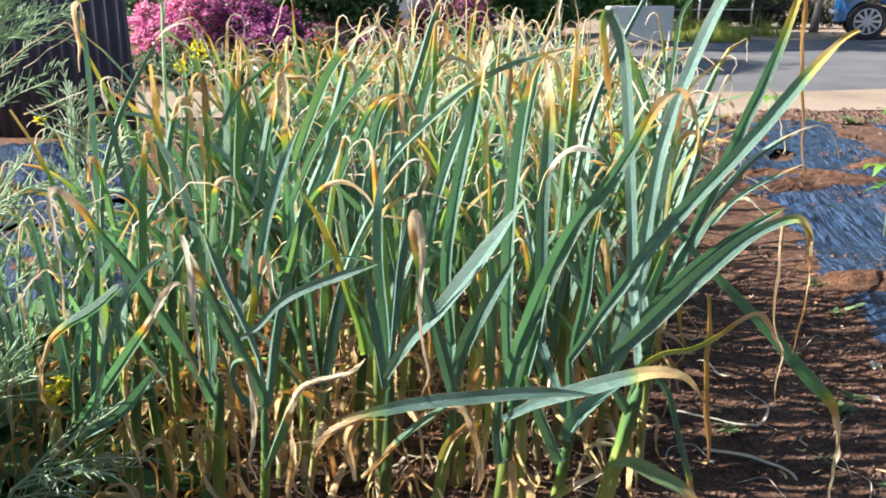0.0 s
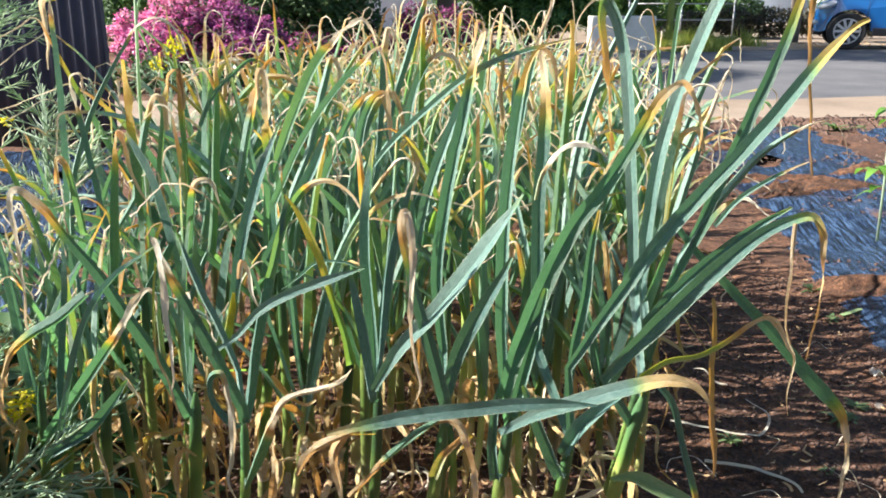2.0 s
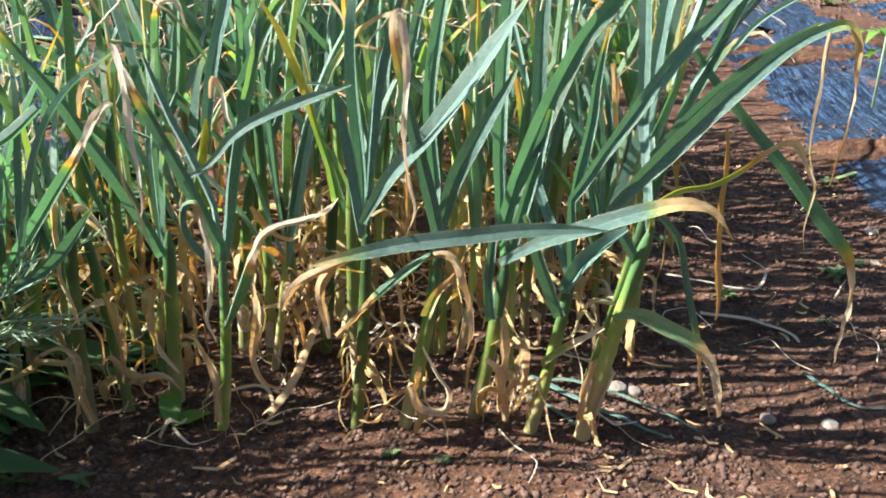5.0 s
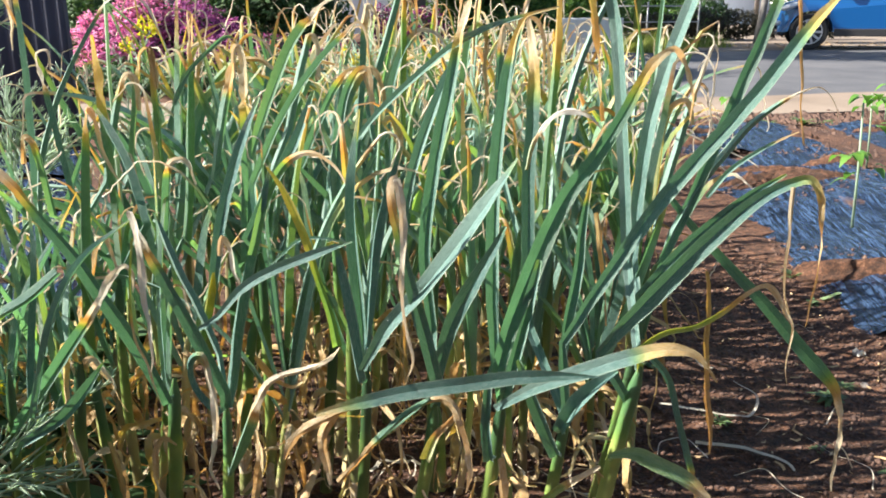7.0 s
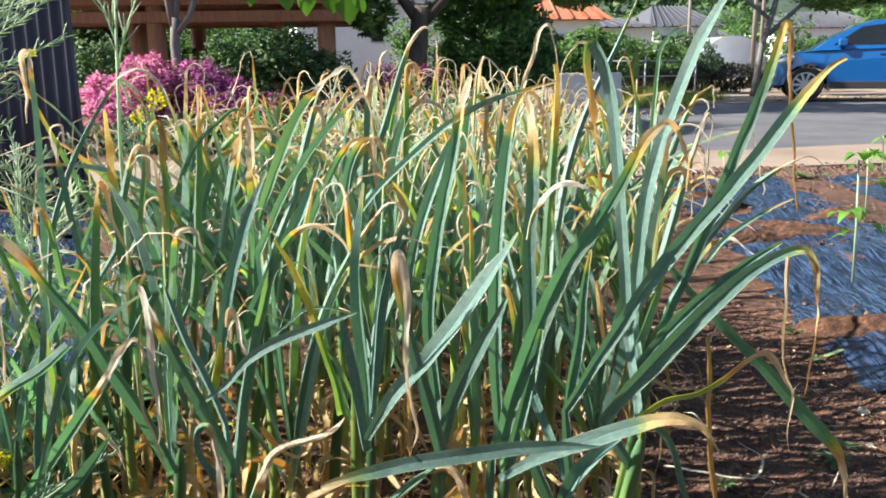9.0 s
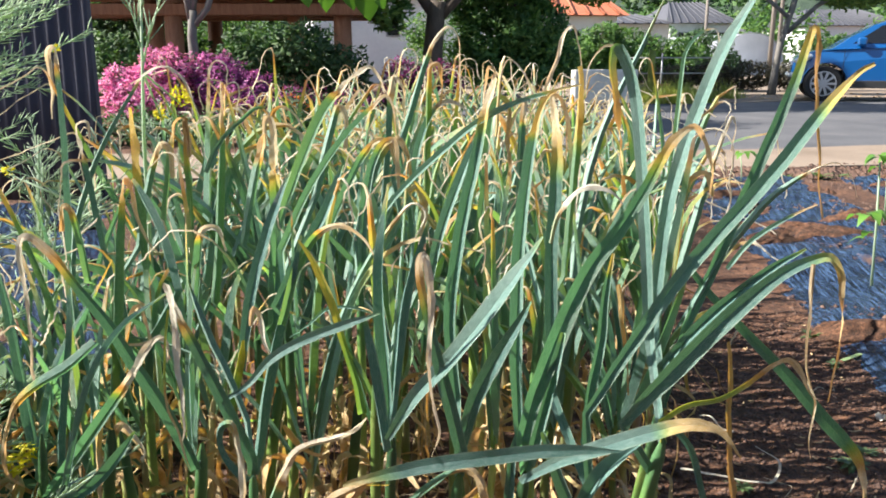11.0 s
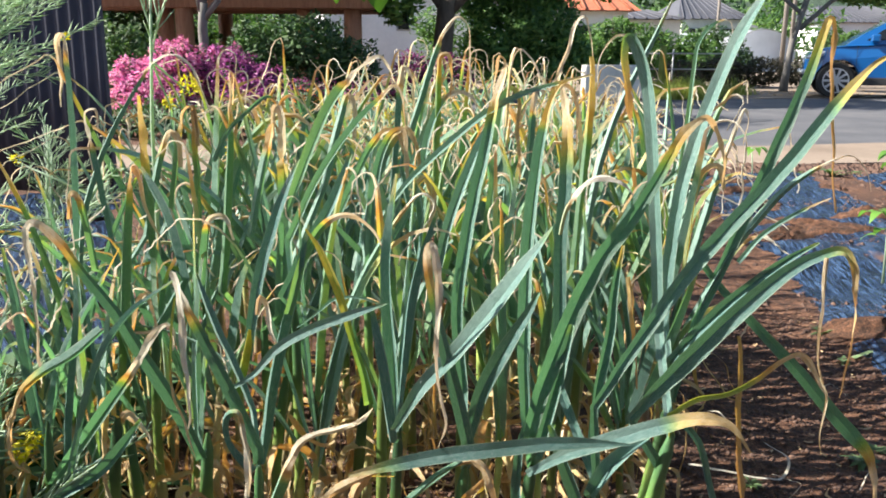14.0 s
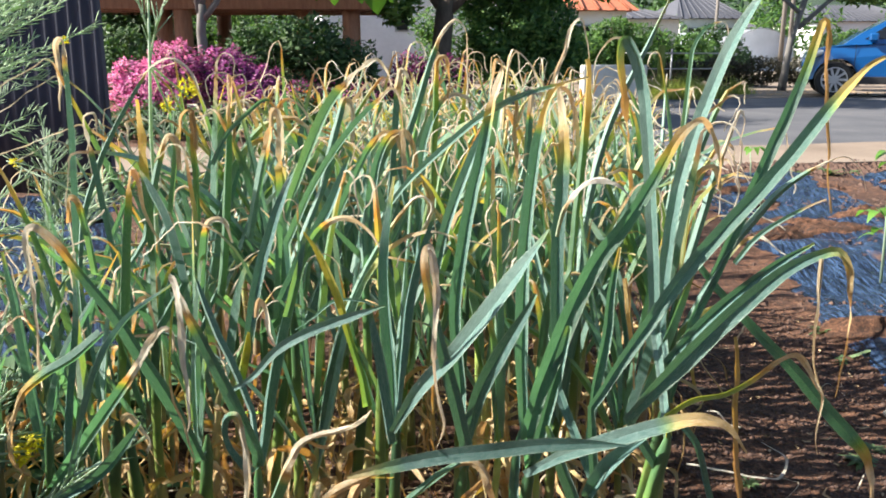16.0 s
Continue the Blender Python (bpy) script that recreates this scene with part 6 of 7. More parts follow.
front = front_plant(-0.167, 1.300, 0.029, 0.304, 0.0099, 5)
front_leaf(front, (-0.058, -0.200, 0.494), 0.05, [(80, 17), (43, 31), (30, 60), (21, 101), (28, 134), (28, 153)], (11, 12, 12, 11, 6, 2), (0.06, 0.5, 0.92), (0, 0.22, 0.9), (0.45, 5))
front_leaf(front, (0.044, -0.150, 0.340), -0.05, [(57, -8), (65, -13), (49, -12), (52, -17), (35, -22), (25, -32)], (14, 10, 9, 12, 12, 3), (0.12, 0.3, 0.33), (1, 0.05, 1), (0.27, 7))

front = front_plant(-0.303, 1.300, 0.038, 0.332, 0.0099, 5)
front_leaf(front, (0.009, -0.150, 0.410), 0.05, [(112, 9), (82, 16), (53, 20), (43, 25)], (13, 15, 16, 16, 13, 3), (0, 0.9, 0.2), (0, 0.18, 0), (0.32, 8))
front_leaf(front, (-0.017, -0.150, 0.333), 0.00, [(62, 16), (40, 14), (25, 11)], (10, 11, 13, 13, 12, 4), (0.12, 0.4, 0.3), (1, 0.05, 1))
front_leaf(front, (0.043, -0.220, 0.501), 0.00, [(27, 10), (17, 159), (27, 174), (26, 159)], (6, 9, 10, 9, 7, 3), (0.85, 0.4, 1), (0, 0.05, 0))

front = front_plant(-0.629, 1.220, 0.067, 0.307, 0.0093, 5)
front_leaf(front, (0.062, -0.070, 0.219), 0.05, [(83, 2), (91, 6), (75, 7), (64, 0)], (13, 14, 14, 13, 10, 4), (0, 0.9, 0.2), (0, 0.3, 0.2))
front_leaf(front, (0.012, -0.020, 0.219), 0.05, [(97, 8), (80, 15), (81, 28), (58, 31), (41, 26)], (14, 16, 16, 13, 8, 2), (0, 0.8, 0.5), (0, 0.3, 0.3))
front_leaf(front, (0.035, 0.080, 0.372), 0.05, [(118, -17), (97, -20), (84, -25), (53, -33)], (15, 15, 14, 12, 9, 5), (0.06, 0.6, 0.5), (0.8, 0.14, 0.8))

front = front_plant(0.221, 1.400, 0.010, 0.480, 0.0085, 3)
front_leaf(front, (0.010, 0.000, 0.535), 0.00, [(137, 10), (105, 18), (76, 25), (58, 24), (48, 24)], (13, 12, 10, 9, 6, 2), (0, 0.8, 0.3), (0, 1.21, 0))

front = front_plant(0.142, 1.250, 0.010, 0.480, 0.0085, 3)
front_leaf(front, (-0.015, 0.100, 0.584), 0.00, [(93, 9), (63, 10), (64, 14), (55, 17), (34, 21), (10, 61), (24, 156), (38, 171), (32, 173)], (10, 12, 11, 8, 4, 2), (0, 0.4, 0.92), (0, 0.99, 0.3))
front_leaf(front, (0.053, 0.050, 0.502), 0.00, [(73, 3), (89, 4), (82, 3), (59, 1), (25, -9)], (10, 11, 11, 11, 10, 6), (0.08, 0.55, 0.5), (1, 0.44, 0.8))
front_leaf(front, (-0.007, -0.150, 0.602), 0.02, [(38, 15), (33, 35), (28, 69), (26, 103), (27, 135)], (4, 5, 7, 9, 9, 4), (0.3, 0.2, 1), (0, 0.88, 0))

front = front_plant(-0.106, 1.200, 0.010, 0.480, 0.0085, 3)
front_leaf(front, (0.010, 0.000, 0.617), 0.05, [(58, 39), (66, 48), (67, 51), (64, 63), (59, 74), (47, 77)], (5, 8, 9, 9, 6, 3), (0.03, 0.8, 0.45), (0, 1.3, 0.1), (0.56, -30))

front = front_plant(0.020, 1.300, 0.010, 0.478, 0.0085, 3)
front_leaf(front, (0.067, 0.050, 0.720), 0.00, [(62, 4), (48, 10), (15, 42), (23, 131), (38, 153), (31, 148)], (5, 5, 4, 3, 3, 2), (0.5, 0.3, 0.95), (0, 0.3, 0))
front_leaf(front, (-0.046, -0.050, 0.498), 0.00, [(94, 13), (76, 20), (56, 23), (42, 28)], (14, 14, 15, 14, 12, 3), (0, 0.9, 0.3), (0, 1.21, 0))

front = front_plant(-0.062, 1.525, 0.010, 0.480, 0.0085, 3)
front_leaf(front, (0.041, -0.025, 0.606), 0.00, [(81, 1), (54, 2), (54, 2), (35, 8), (12, 76), (29, 166), (54, 182)], (11, 12, 12, 9, 7, 3), (0.16, 0.5, 0.72), (1, 0.33, 1))
front_leaf(front, (-0.022, 0.025, 0.630), 0.05, [(64, 16), (76, 18), (74, 18), (48, 26), (30, 45), (19, 125), (43, 171), (43, 181)], (10, 12, 12, 9, 4, 3), (0, 0.52, 0.92), (0, 0.88, 0.5))

front = front_plant(-0.254, 1.275, 0.010, 0.457, 0.0085, 3)
front_leaf(front, (-0.017, 0.125, 0.574), 0.05, [(107, 21), (81, 25), (47, 36), (45, 48), (27, 62), (19, 141), (30, 159)], (13, 16, 18, 16, 9, 3), (0.04, 0.58, 0.92), (0, 0.77, 0.7), (0.70, -8))
front_leaf(front, (-0.008, 0.075, 0.537), 0.05, [(110, 26), (96, 35), (66, 44), (33, 51), (23, 151), (52, 177)], (12, 12, 11, 10, 5, 2), (0.03, 0.65, 0.87), (0, 1.1, 0.3))
front_leaf(front, (0.005, -0.075, 0.487), 0.05, [(81, 27), (64, 30), (48, 24), (34, 21)], (14, 15, 15, 15, 13, 4), (0, 0.9, 0.2), (0, 0.39, 0), (0.63, 2))
front_leaf(front, (0.059, -0.125, 0.477), 0.00, [(36, 51), (39, 89), (32, 112)], (3, 4, 4, 3, 3, 2), (0, 0.8, 0.2), (0, 1.3, 0))

front = front_plant(-0.691, 1.525, 0.010, 0.327, 0.0085, 3)
front_leaf(front, (-0.003, 0.025, 0.347), 0.05, [(152, 2), (116, 2), (108, 1), (96, -2), (47, -6), (12, -125), (40, -173), (41, -180), (44, -169)], (17, 17, 16, 14, 11, 3), (0, 0.66, 0.92), (0.1, 1.16, 0.2), (0.70, -12))
front_leaf(front, (0.023, -0.025, 0.439), 0.00, [(106, 9), (99, 20), (78, 27), (82, 33), (56, 39), (32, 68), (32, 120), (47, 153), (45, 163)], (9, 12, 11, 8, 5, 3), (0, 0.62, 1), (0, 1.1, 0.2))

front = front_plant(-0.485, 1.317, 0.010, 0.409, 0.0085, 3)
front_leaf(front, (-0.035, -0.017, 0.429), 0.00, [(103, 7), (63, 8), (49, 9), (26, 13), (22, 153), (44, 172), (40, 164), (23, 137)], (18, 19, 17, 10, 7, 2), (0.04, 0.42, 0.86), (0.9, 0.33, 0.7))
front_leaf(front, (-0.016, 0.083, 0.506), 0.00, [(101, 1), (75, -1), (55, 1), (29, -4)], (12, 13, 14, 15, 17, 6), (0.06, 0.4, 0.5), (1, 0.33, 0.6))
front_leaf(front, (0.081, -0.067, 0.499), 0.05, [(94, -17), (51, -27), (34, -32)], (16, 17, 17, 16, 15, 6), (0, 0.9, 0.3), (0, 0.39, 0.5))

front = front_plant(-0.410, 1.525, 0.010, 0.386, 0.0085, 3)
front_leaf(front, (-0.003, -0.025, 0.406), 0.05, [(105, 6), (92, 4), (81, 4), (64, 3), (53, 0), (6, 121), (55, 183)], (16, 16, 16, 13, 7, 3), (0.05, 0.6, 0.8), (0.6, 0.44, 0.9))
front_leaf(front, (0.022, 0.025, 0.757), 0.00, [(38, 11), (19, 69), (21, 155), (36, 193), (33, 155)], (4, 4, 3, 3, 2, 2), (0.6, 0.2, 0.95), (0, 0.05, 0))

front = front_plant(-0.339, 1.450, 0.010, 0.375, 0.0085, 3)
front_leaf(front, (0.049, -0.050, 0.395), 0.05, [(107, 4), (96, 2), (85, 0), (52, -1), (14, -25), (14, -144), (41, -177)], (19, 20, 19, 18, 15, 5), (0.02, 0.5, 0.85), (0.8, 0.44, 0.6))
front_leaf(front, (0.053, 0.000, 0.734), 0.00, [(22, 16), (18, 61), (25, 124), (25, 151)], (7, 7, 6, 5, 4, 3), (0.6, 0.3, 0.9), (0.4, 0.05, 0))
front_leaf(front, (-0.073, 0.050, 0.646), 0.00, [(59, 27), (56, 46), (39, 55), (19, 115), (30, 171)], (8, 8, 7, 7, 5, 3), (0.02, 0.75, 0.9), (0, 1.21, 0.1))

front = front_plant(0.384, 1.367, 0.010, 0.441, 0.0085, 3)
front_leaf(front, (0.049, 0.083, 0.461), 0.00, [(106, 13), (83, 13), (52, 19), (50, 16), (17, 147), (46, 185)], (14, 14, 13, 10, 6, 3), (0, 0.5, 0.92), (0, 0.99, 0.3))
front_leaf(front, (-0.015, -0.017, 0.630), 0.05, [(100, 7), (80, 6), (40, 9), (35, 35), (30, 73), (35, 162), (38, 185)], (7, 7, 6, 5, 3, 2), (0.05, 0.7, 0.97), (0, 1.1, 0.2))
front_leaf(front, (-0.005, -0.067, 0.611), 0.00, [(47, 15), (21, 65), (40, 155)], (8, 10, 12, 11, 9, 6), (0.3, 0.3, 0.8), (0.5, 0.55, 0.4))

front = front_plant(-0.151, 1.425, 0.010, 0.480, 0.0085, 3)
front_leaf(front, (0.017, -0.025, 0.505), 0.00, [(98, 4), (77, 13), (33, 31), (16, 72), (43, 171), (47, 175)], (15, 15, 14, 12, 9, 6), (0, 0.55, 0.85), (0.7, 0.88, 0.2))
front_leaf(front, (0.004, 0.025, 0.524), 0.00, [(92, 13), (79, 22), (33, 49), (31, 149), (48, 174)], (13, 14, 14, 13, 10, 6), (0.02, 0.5, 0.7), (0.8, 0.88, 0.2))

front = front_plant(-0.459, 1.450, 0.010, 0.431, 0.0085, 3)
front_leaf(front, (0.054, -0.100, 0.451), 0.00, [(96, 7), (29, 14), (22, 85), (41, 160)], (14, 14, 14, 13, 9, 6), (0.02, 0.5, 0.97), (0.1, 0.55, 0.4))
front_leaf(front, (0.013, 0.050, 0.513), 0.00, [(103, 2), (80, 0), (48, 2), (68, 180)], (10, 11, 11, 12, 10, 7), (0.1, 0.4, 0.75), (0.9, 0.44, 0.4))
front_leaf(front, (-0.036, 0.050, 0.534), 0.00, [(72, 9), (70, 10), (60, 12), (15, 53), (30, 168), (39, 177)], (10, 11, 11, 12, 11, 7), (0.06, 0.45, 0.78), (0.8, 0.55, 0.5))

front = front_plant(-0.559, 1.383, 0.010, 0.480, 0.0085, 3)
front_leaf(front, (-0.009, 0.017, 0.535), 0.00, [(86, -6), (74, -6), (46, -4), (17, 77), (31, 174)], (12, 12, 12, 10, 7, 2), (0, 0.5, 0.92), (0.2, 0.88, 0.3))
front_leaf(front, (0.004, -0.083, 0.503), 0.00, [(72, -5), (45, -12), (11, -63), (41, -169)], (11, 11, 12, 12, 9, 8), (0.04, 0.5, 0.7), (0.8, 0.44, 0.7))
front_leaf(front, (0.035, 0.067, 0.524), 0.00, [(82, 13), (70, 16), (37, 27), (19, 141), (46, 178)], (12, 13, 13, 12, 10, 8), (0.02, 0.5, 0.8), (0.7, 0.77, 0.4))

front = front_plant(-0.125, 1.500, 0.010, 0.480, 0.0085, 3)
front_leaf(front, (0.025, 0.050, 0.598), 0.00, [(84, 5), (81, 4), (49, 13), (22, 137), (57, 178)], (11, 12, 12, 12, 10, 8), (0, 0.5, 0.85), (0.4, 0.88, 0.3))
front_leaf(front, (0.077, 0.000, 0.596), 0.00, [(92, 8), (61, 22), (35, 46), (29, 106), (33, 149)], (11, 12, 12, 11, 8, 4), (0, 0.6, 0.9), (0.2, 1.1, 0.2))
front_leaf(front, (-0.071, -0.050, 0.544), 0.00, [(88, 24), (64, 28), (37, 47), (20, 108), (37, 166)], (13, 13, 13, 12, 9, 6), (0.02, 0.55, 0.8), (0.7, 0.88, 0.3))

front = front_plant(0.047, 1.450, 0.010, 0.480, 0.0085, 3)
front_leaf(front, (0.031, 0.000, 0.614), 0.00, [(88, 4), (58, 10), (21, 37), (22, 148), (47, 181), (52, 173), (44, 183)], (11, 11, 11, 10, 8, 4), (0.04, 0.42, 0.72), (0.7, 0.66, 0.4))
front_leaf(front, (0.099, 0.050, 0.596), 0.00, [(81, 1), (60, 4), (42, 11), (18, 135)], (12, 13, 13, 13, 11, 7), (0, 0.6, 0.9), (0.2, 1.21, 0.2))
front_leaf(front, (-0.099, -0.050, 0.622), 0.00, [(16, 47), (27, 156), (39, 177), (40, 193)], (9, 13, 14, 12, 8, 5), (0.4, 0.3, 0.84), (0.3, 0.44, 0.2))

front = front_plant(-0.286, 1.450, 0.010, 0.480, 0.0085, 3)
front_leaf(front, (0.067, 0.050, 0.606), 0.00, [(70, 14), (59, 16), (34, 21), (20, 150), (59, 179)], (13, 14, 14, 12, 10, 8), (0, 0.55, 0.85), (0.5, 0.99, 0.3))
front_leaf(front, (-0.047, -0.050, 0.535), 0.00, [(88, 12), (66, 15), (39, 19), (18, 158)], (12, 13, 14, 14, 12, 8), (0.03, 0.6, 0.8), (0.6, 0.99, 0.4))


# ---- the soil's small things ----
def scatter_clods():
    rnd = random.Random(61)
    for name, count, low, high, mat, label, cat in (("soil_crumbs", 48000, 0.0017, 0.010, CRUMB, "loose crumbs and clods of dark soil", "soil"), ("straw_litter", 700, 0.006, 0.03, LITTER, "shreds of dry garlic leaf lying on the soil", "litter")):
        verts, faces = [], []
        for _ in range(count):
            if rnd.random() < 0.55:
                x, y = rnd.uniform(0.2, 1.5), rnd.uniform(0.9, 2.5)
            else:
                x, y = rnd.uniform(-0.9, 0.45), rnd.uniform(0.8, 1.7)
            z = soil_height(x, y)
            s = low + (high - low) * rnd.random() ** 4
            o = len(verts)
            if mat is CRUMB:
                j = [s * rnd.uniform(0.6, 1.3) for _ in range(6)]
                verts += [(x + j[0], y, z), (x, y + j[1], z), (x - j[2], y, z), (x, y - j[3], z), (x + 0.3 * (j[0] - s), y + 0.3 * (j[1] - s), z + 0.7 * j[4]), (x, y, z - 0.3 * j[5])]
                faces += [(o + a, o + b, o + 4) for a, b in ((0, 1), (1, 2), (2, 3), (3, 0))] + [(o + b, o + a, o + 5) for a, b in ((0, 1), (1, 2), (2, 3), (3, 0))]
            else:
                a, w = rnd.uniform(0, math.tau), rnd.uniform(0.0008, 0.0022)
                d, e = Vector((math.cos(a), math.sin(a), 0)), Vector((-math.sin(a), math.cos(a), 0))
                p = Vector((x, y, z + 0.004))
                bend = rnd.uniform(-0.5, 0.5)
                lift = rnd.uniform(0, 0.4) * s
                q = [p - d * s + Vector((0, 0, lift * 0.4)), p + e * bend * s, p + d * s + Vector((0, 0, lift))]
                for k, c in enumerate(q):
                    ww = w * (1, 1.2, 0.4)[k]
                    verts += [c + e * ww, c - e * ww + Vector((0, 0, 0.002))]
                faces += [(o, o + 1, o + 3, o + 2), (o + 2, o + 3, o + 5, o + 4)]
        tagged(sheet(name, verts, faces, mat, smooth=mat is CRUMB), label, cat, kind="stuff")


scatter_clods()


def strip_edge():
    """Rough lumps of reddish soil banked against the concrete strip and over the film's far end."""
    rnd = random.Random(63)
    verts, faces = [], []
    for n in range(7500):
        x = rnd.uniform(0.9, 4.6)
        y = 5.80 + max(0.0, x - 1.6) * 0.24 - abs(rnd.gauss(0, 0.5)) + 0.34 * noise.noise(Vector((x * 2.3, 0, 0)))
        z = max(soil_height(x, y), 0.0) + (0.02 if y > 5.4 else 0.0)
        s = 0.008 + 0.045 * rnd.random() ** 4
        if n >= 2600:                                  # loose crumbs strewn on the film
            x, y = rnd.uniform(1.05, 2.6), rnd.uniform(1.8, 5.2)
            if noise.noise(Vector((x * 3.0, y * 3.0, 4.0))) < 0.12:
                continue
            z, s = soil_height(x, y) + 0.035, 0.003 + 0.012 * rnd.random() ** 3
        j = [s * rnd.uniform(0.6, 1.3) for _ in range(5)]
        o = len(verts)
        verts += [(x + j[0], y, z - 0.01), (x, y + j[1], z - 0.01), (x - j[2], y, z - 0.01), (x, y - j[3], z - 0.01), (x + 0.3 * (j[0] - s), y + 0.3 * (j[1] - s), z - 0.006 + 0.5 * j[4])]
        faces += [(o + a, o + b, o + 4) for a, b in ((0, 1), (1, 2), (2, 3), (3, 0))]
    tagged(sheet("soil_lumps", verts, faces, CRUMB, smooth=False), "rough reddish soil lumps banked along the concrete strip", "soil", kind="stuff")


strip_edge()


def stone(x, y, size, seed, label):
    rnd = random.Random(seed)
    bm = bmesh.new()
    bmesh.ops.create_icosphere(bm, subdivisions=2, radius=size)
    for v in bm.verts:
        v.co *= 1 + 0.35 * noise.noise(v.co * (0.9 / size) + Vector((seed, 0, 0)))
        v.co.z *= 0.6
    ob = part("stone", bm, STONE, None, smooth=False)
    ob.matrix_basis = pose(x, y, soil_height(x, y) + size * 0.25, 0, 0, rnd.uniform(0, 360))
    tagged(ob, label, "stone", "stones")


stone(0.308, 1.177, 0.017, 3, "pale grey pebble half sunk in dark soil")
stone(0.335, 1.17, 0.012, 4, "small grey-brown pebble on the soil")
stone(0.52, 1.09, 0.012, 5, "brown rounded pebble on the soil")
stone(0.61, 1.075, 0.012, 6, "tan rounded pebble on the soil")
stone(1.35, 2.52, 0.014, 7, "small pale stone beside the mulch film")
stone(0.98, 1.62, 0.010, 8, "small pale stone on the soil")


def string_curve(name, path, width, mat, label, cat, dry=None, flat=0.35):
    """A fallen leaf or stalk that lies in a curve on the soil."""
    verts, faces = [], []
    pts = [Vector(p) for p in path]
    dense = []
    for i in range(len(pts) - 1):
        a, b, c, d = pts[max(i - 1, 0)], pts[i], pts[i + 1], pts[min(i + 2, len(pts) - 1)]
        for k in range(6):
            t = k / 6
            dense.append(0.5 * ((2 * b) + (c - a) * t + (2 * a - 5 * b + 4 * c - d) * t * t + (3 * b - a - 3 * c + d) * t ** 3))
    dense.append(pts[-1])
    n = len(dense)
    dr, bl = [], []
    for i, p in enumerate(dense):
        t = (dense[min(i + 1, n - 1)] - dense[max(i - 1, 0)]).normalized()
        s = t.cross(Vector((0, 0, 1))).normalized()
        w = width / 2 * (1 - 0.75 * (i / n) ** 2)
        base = p + Vector((0, 0, soil_height(p.x, p.y) + 0.006))
        for c, h in ((-1, 0.0), (0, flat * w), (1, 0.0)):
            verts.append(base + s * c * w + Vector((0, 0, h)))
            dr.append(dry if dry is not None else 0)
            bl.append((c, i * 0.1, width * 900))
    for i in range(n - 1):
        for c in range(2):
            faces.append((i * 3 + c, i * 3 + c + 1, i * 3 + c + 4, i * 3 + c + 3))
    return tagged(sheet(name, verts, faces, mat, None, "", True, dr, bl), label, cat, "fallen leaves")


string_curve("fallen_leaf", [(0.17, 1.19, 0.01), (0.22, 1.14, 0.012), (0.28, 1.09, 0.006), (0.36, 1.045, 0.0)], 0.012, GARLIC, "fallen blue-green garlic leaf lying on dark soil", "leaf", 0.0)
string_curve("fallen_leaf", [(0.17, 1.20, 0.0), (0.25, 1.17, 0.016), (0.33, 1.11, 0.012), (0.40, 1.06, 0.0)], 0.009, GARLIC, "thin fallen blue-green garlic leaf on the soil", "leaf", 0.05)
string_curve("fallen_leaf", [(0.16, 1.16, 0.0), (0.20, 1.11, 0.0), (0.25, 1.04, 0.0)], 0.008, GARLIC, "narrow green fallen leaf at a stem foot", "leaf", 0.0)
string_curve("fallen_leaf", [(0.625, 1.20, 0.0), (0.64, 1.145, 0.004), (0.665, 1.115, 0.0), (0.72, 1.10, 0.0)], 0.009, GARLIC, "curved green leaf fallen on open soil", "leaf", 0.02)
string_curve("fallen_leaf", [(0.48, 1.50, 0.03), (0.58, 1.48, 0.015), (0.66, 1.49, 0.0), (0.70, 1.54, 0.02), (0.66, 1.57, 0.04)], 0.008, GARLIC, "bleached curled leaf lying on the soil", "leaf", 0.95)
string_curve("fallen_leaf", [(0.52, 1.40, 0.0), (0.60, 1.36, 0.005), (0.66, 1.33, 0.0), (0.665, 1.30, 0.0)], 0.012, GARLIC, "short withered straw-coloured leaf on the soil", "leaf", 0.9)
string_curve("fallen_leaf", [(1.16, 2.15, 0.0), (1.30, 2.2, 0.01), (1.45, 2.28, 0.01), (1.6, 2.25, 0.0)], 0.014, GARLIC, "pale yellow-green leaf fallen by the mulch film", "leaf", 0.25)
string_curve("dead_stalk", [(-0.235, 1.10, 0.004), (-0.20, 1.17, 0.035), (-0.165, 1.27, 0.09), (-0.14, 1.33, 0.13)], 0.016, LITTER, "broken straw-coloured garlic stalk leaning on the soil", "stalk", 0.95, 0.9)
for n in range(84):
    rr = random.Random(300 + n)
    x, y, a = (rr.uniform(-0.6, 0.3), rr.uniform(1.02, 1.5), rr.uniform(0, math.tau)) if n % 5 else (rr.uniform(0.35, 1.1), rr.uniform(1.1, 2.1), rr.uniform(0, math.tau))
    l = rr.uniform(0.025, 0.12)
    path = [(x, y, 0.0)]
    for k in range(3):
        a += rr.uniform(-1.2, 1.2)
        x, y = x + l / 2 * math.cos(a), y + l / 2 * math.sin(a)
        path.append((x, y, rr.uniform(0.0, 0.03)))
    string_curve("straw_curl", path, rr.choice((0.002, 0.003, 0.003, 0.005, 0.010)), GARLIC, "curled straw-coloured shred of dead leaf on the soil", "leaf", rr.uniform(0.72, 1.0))


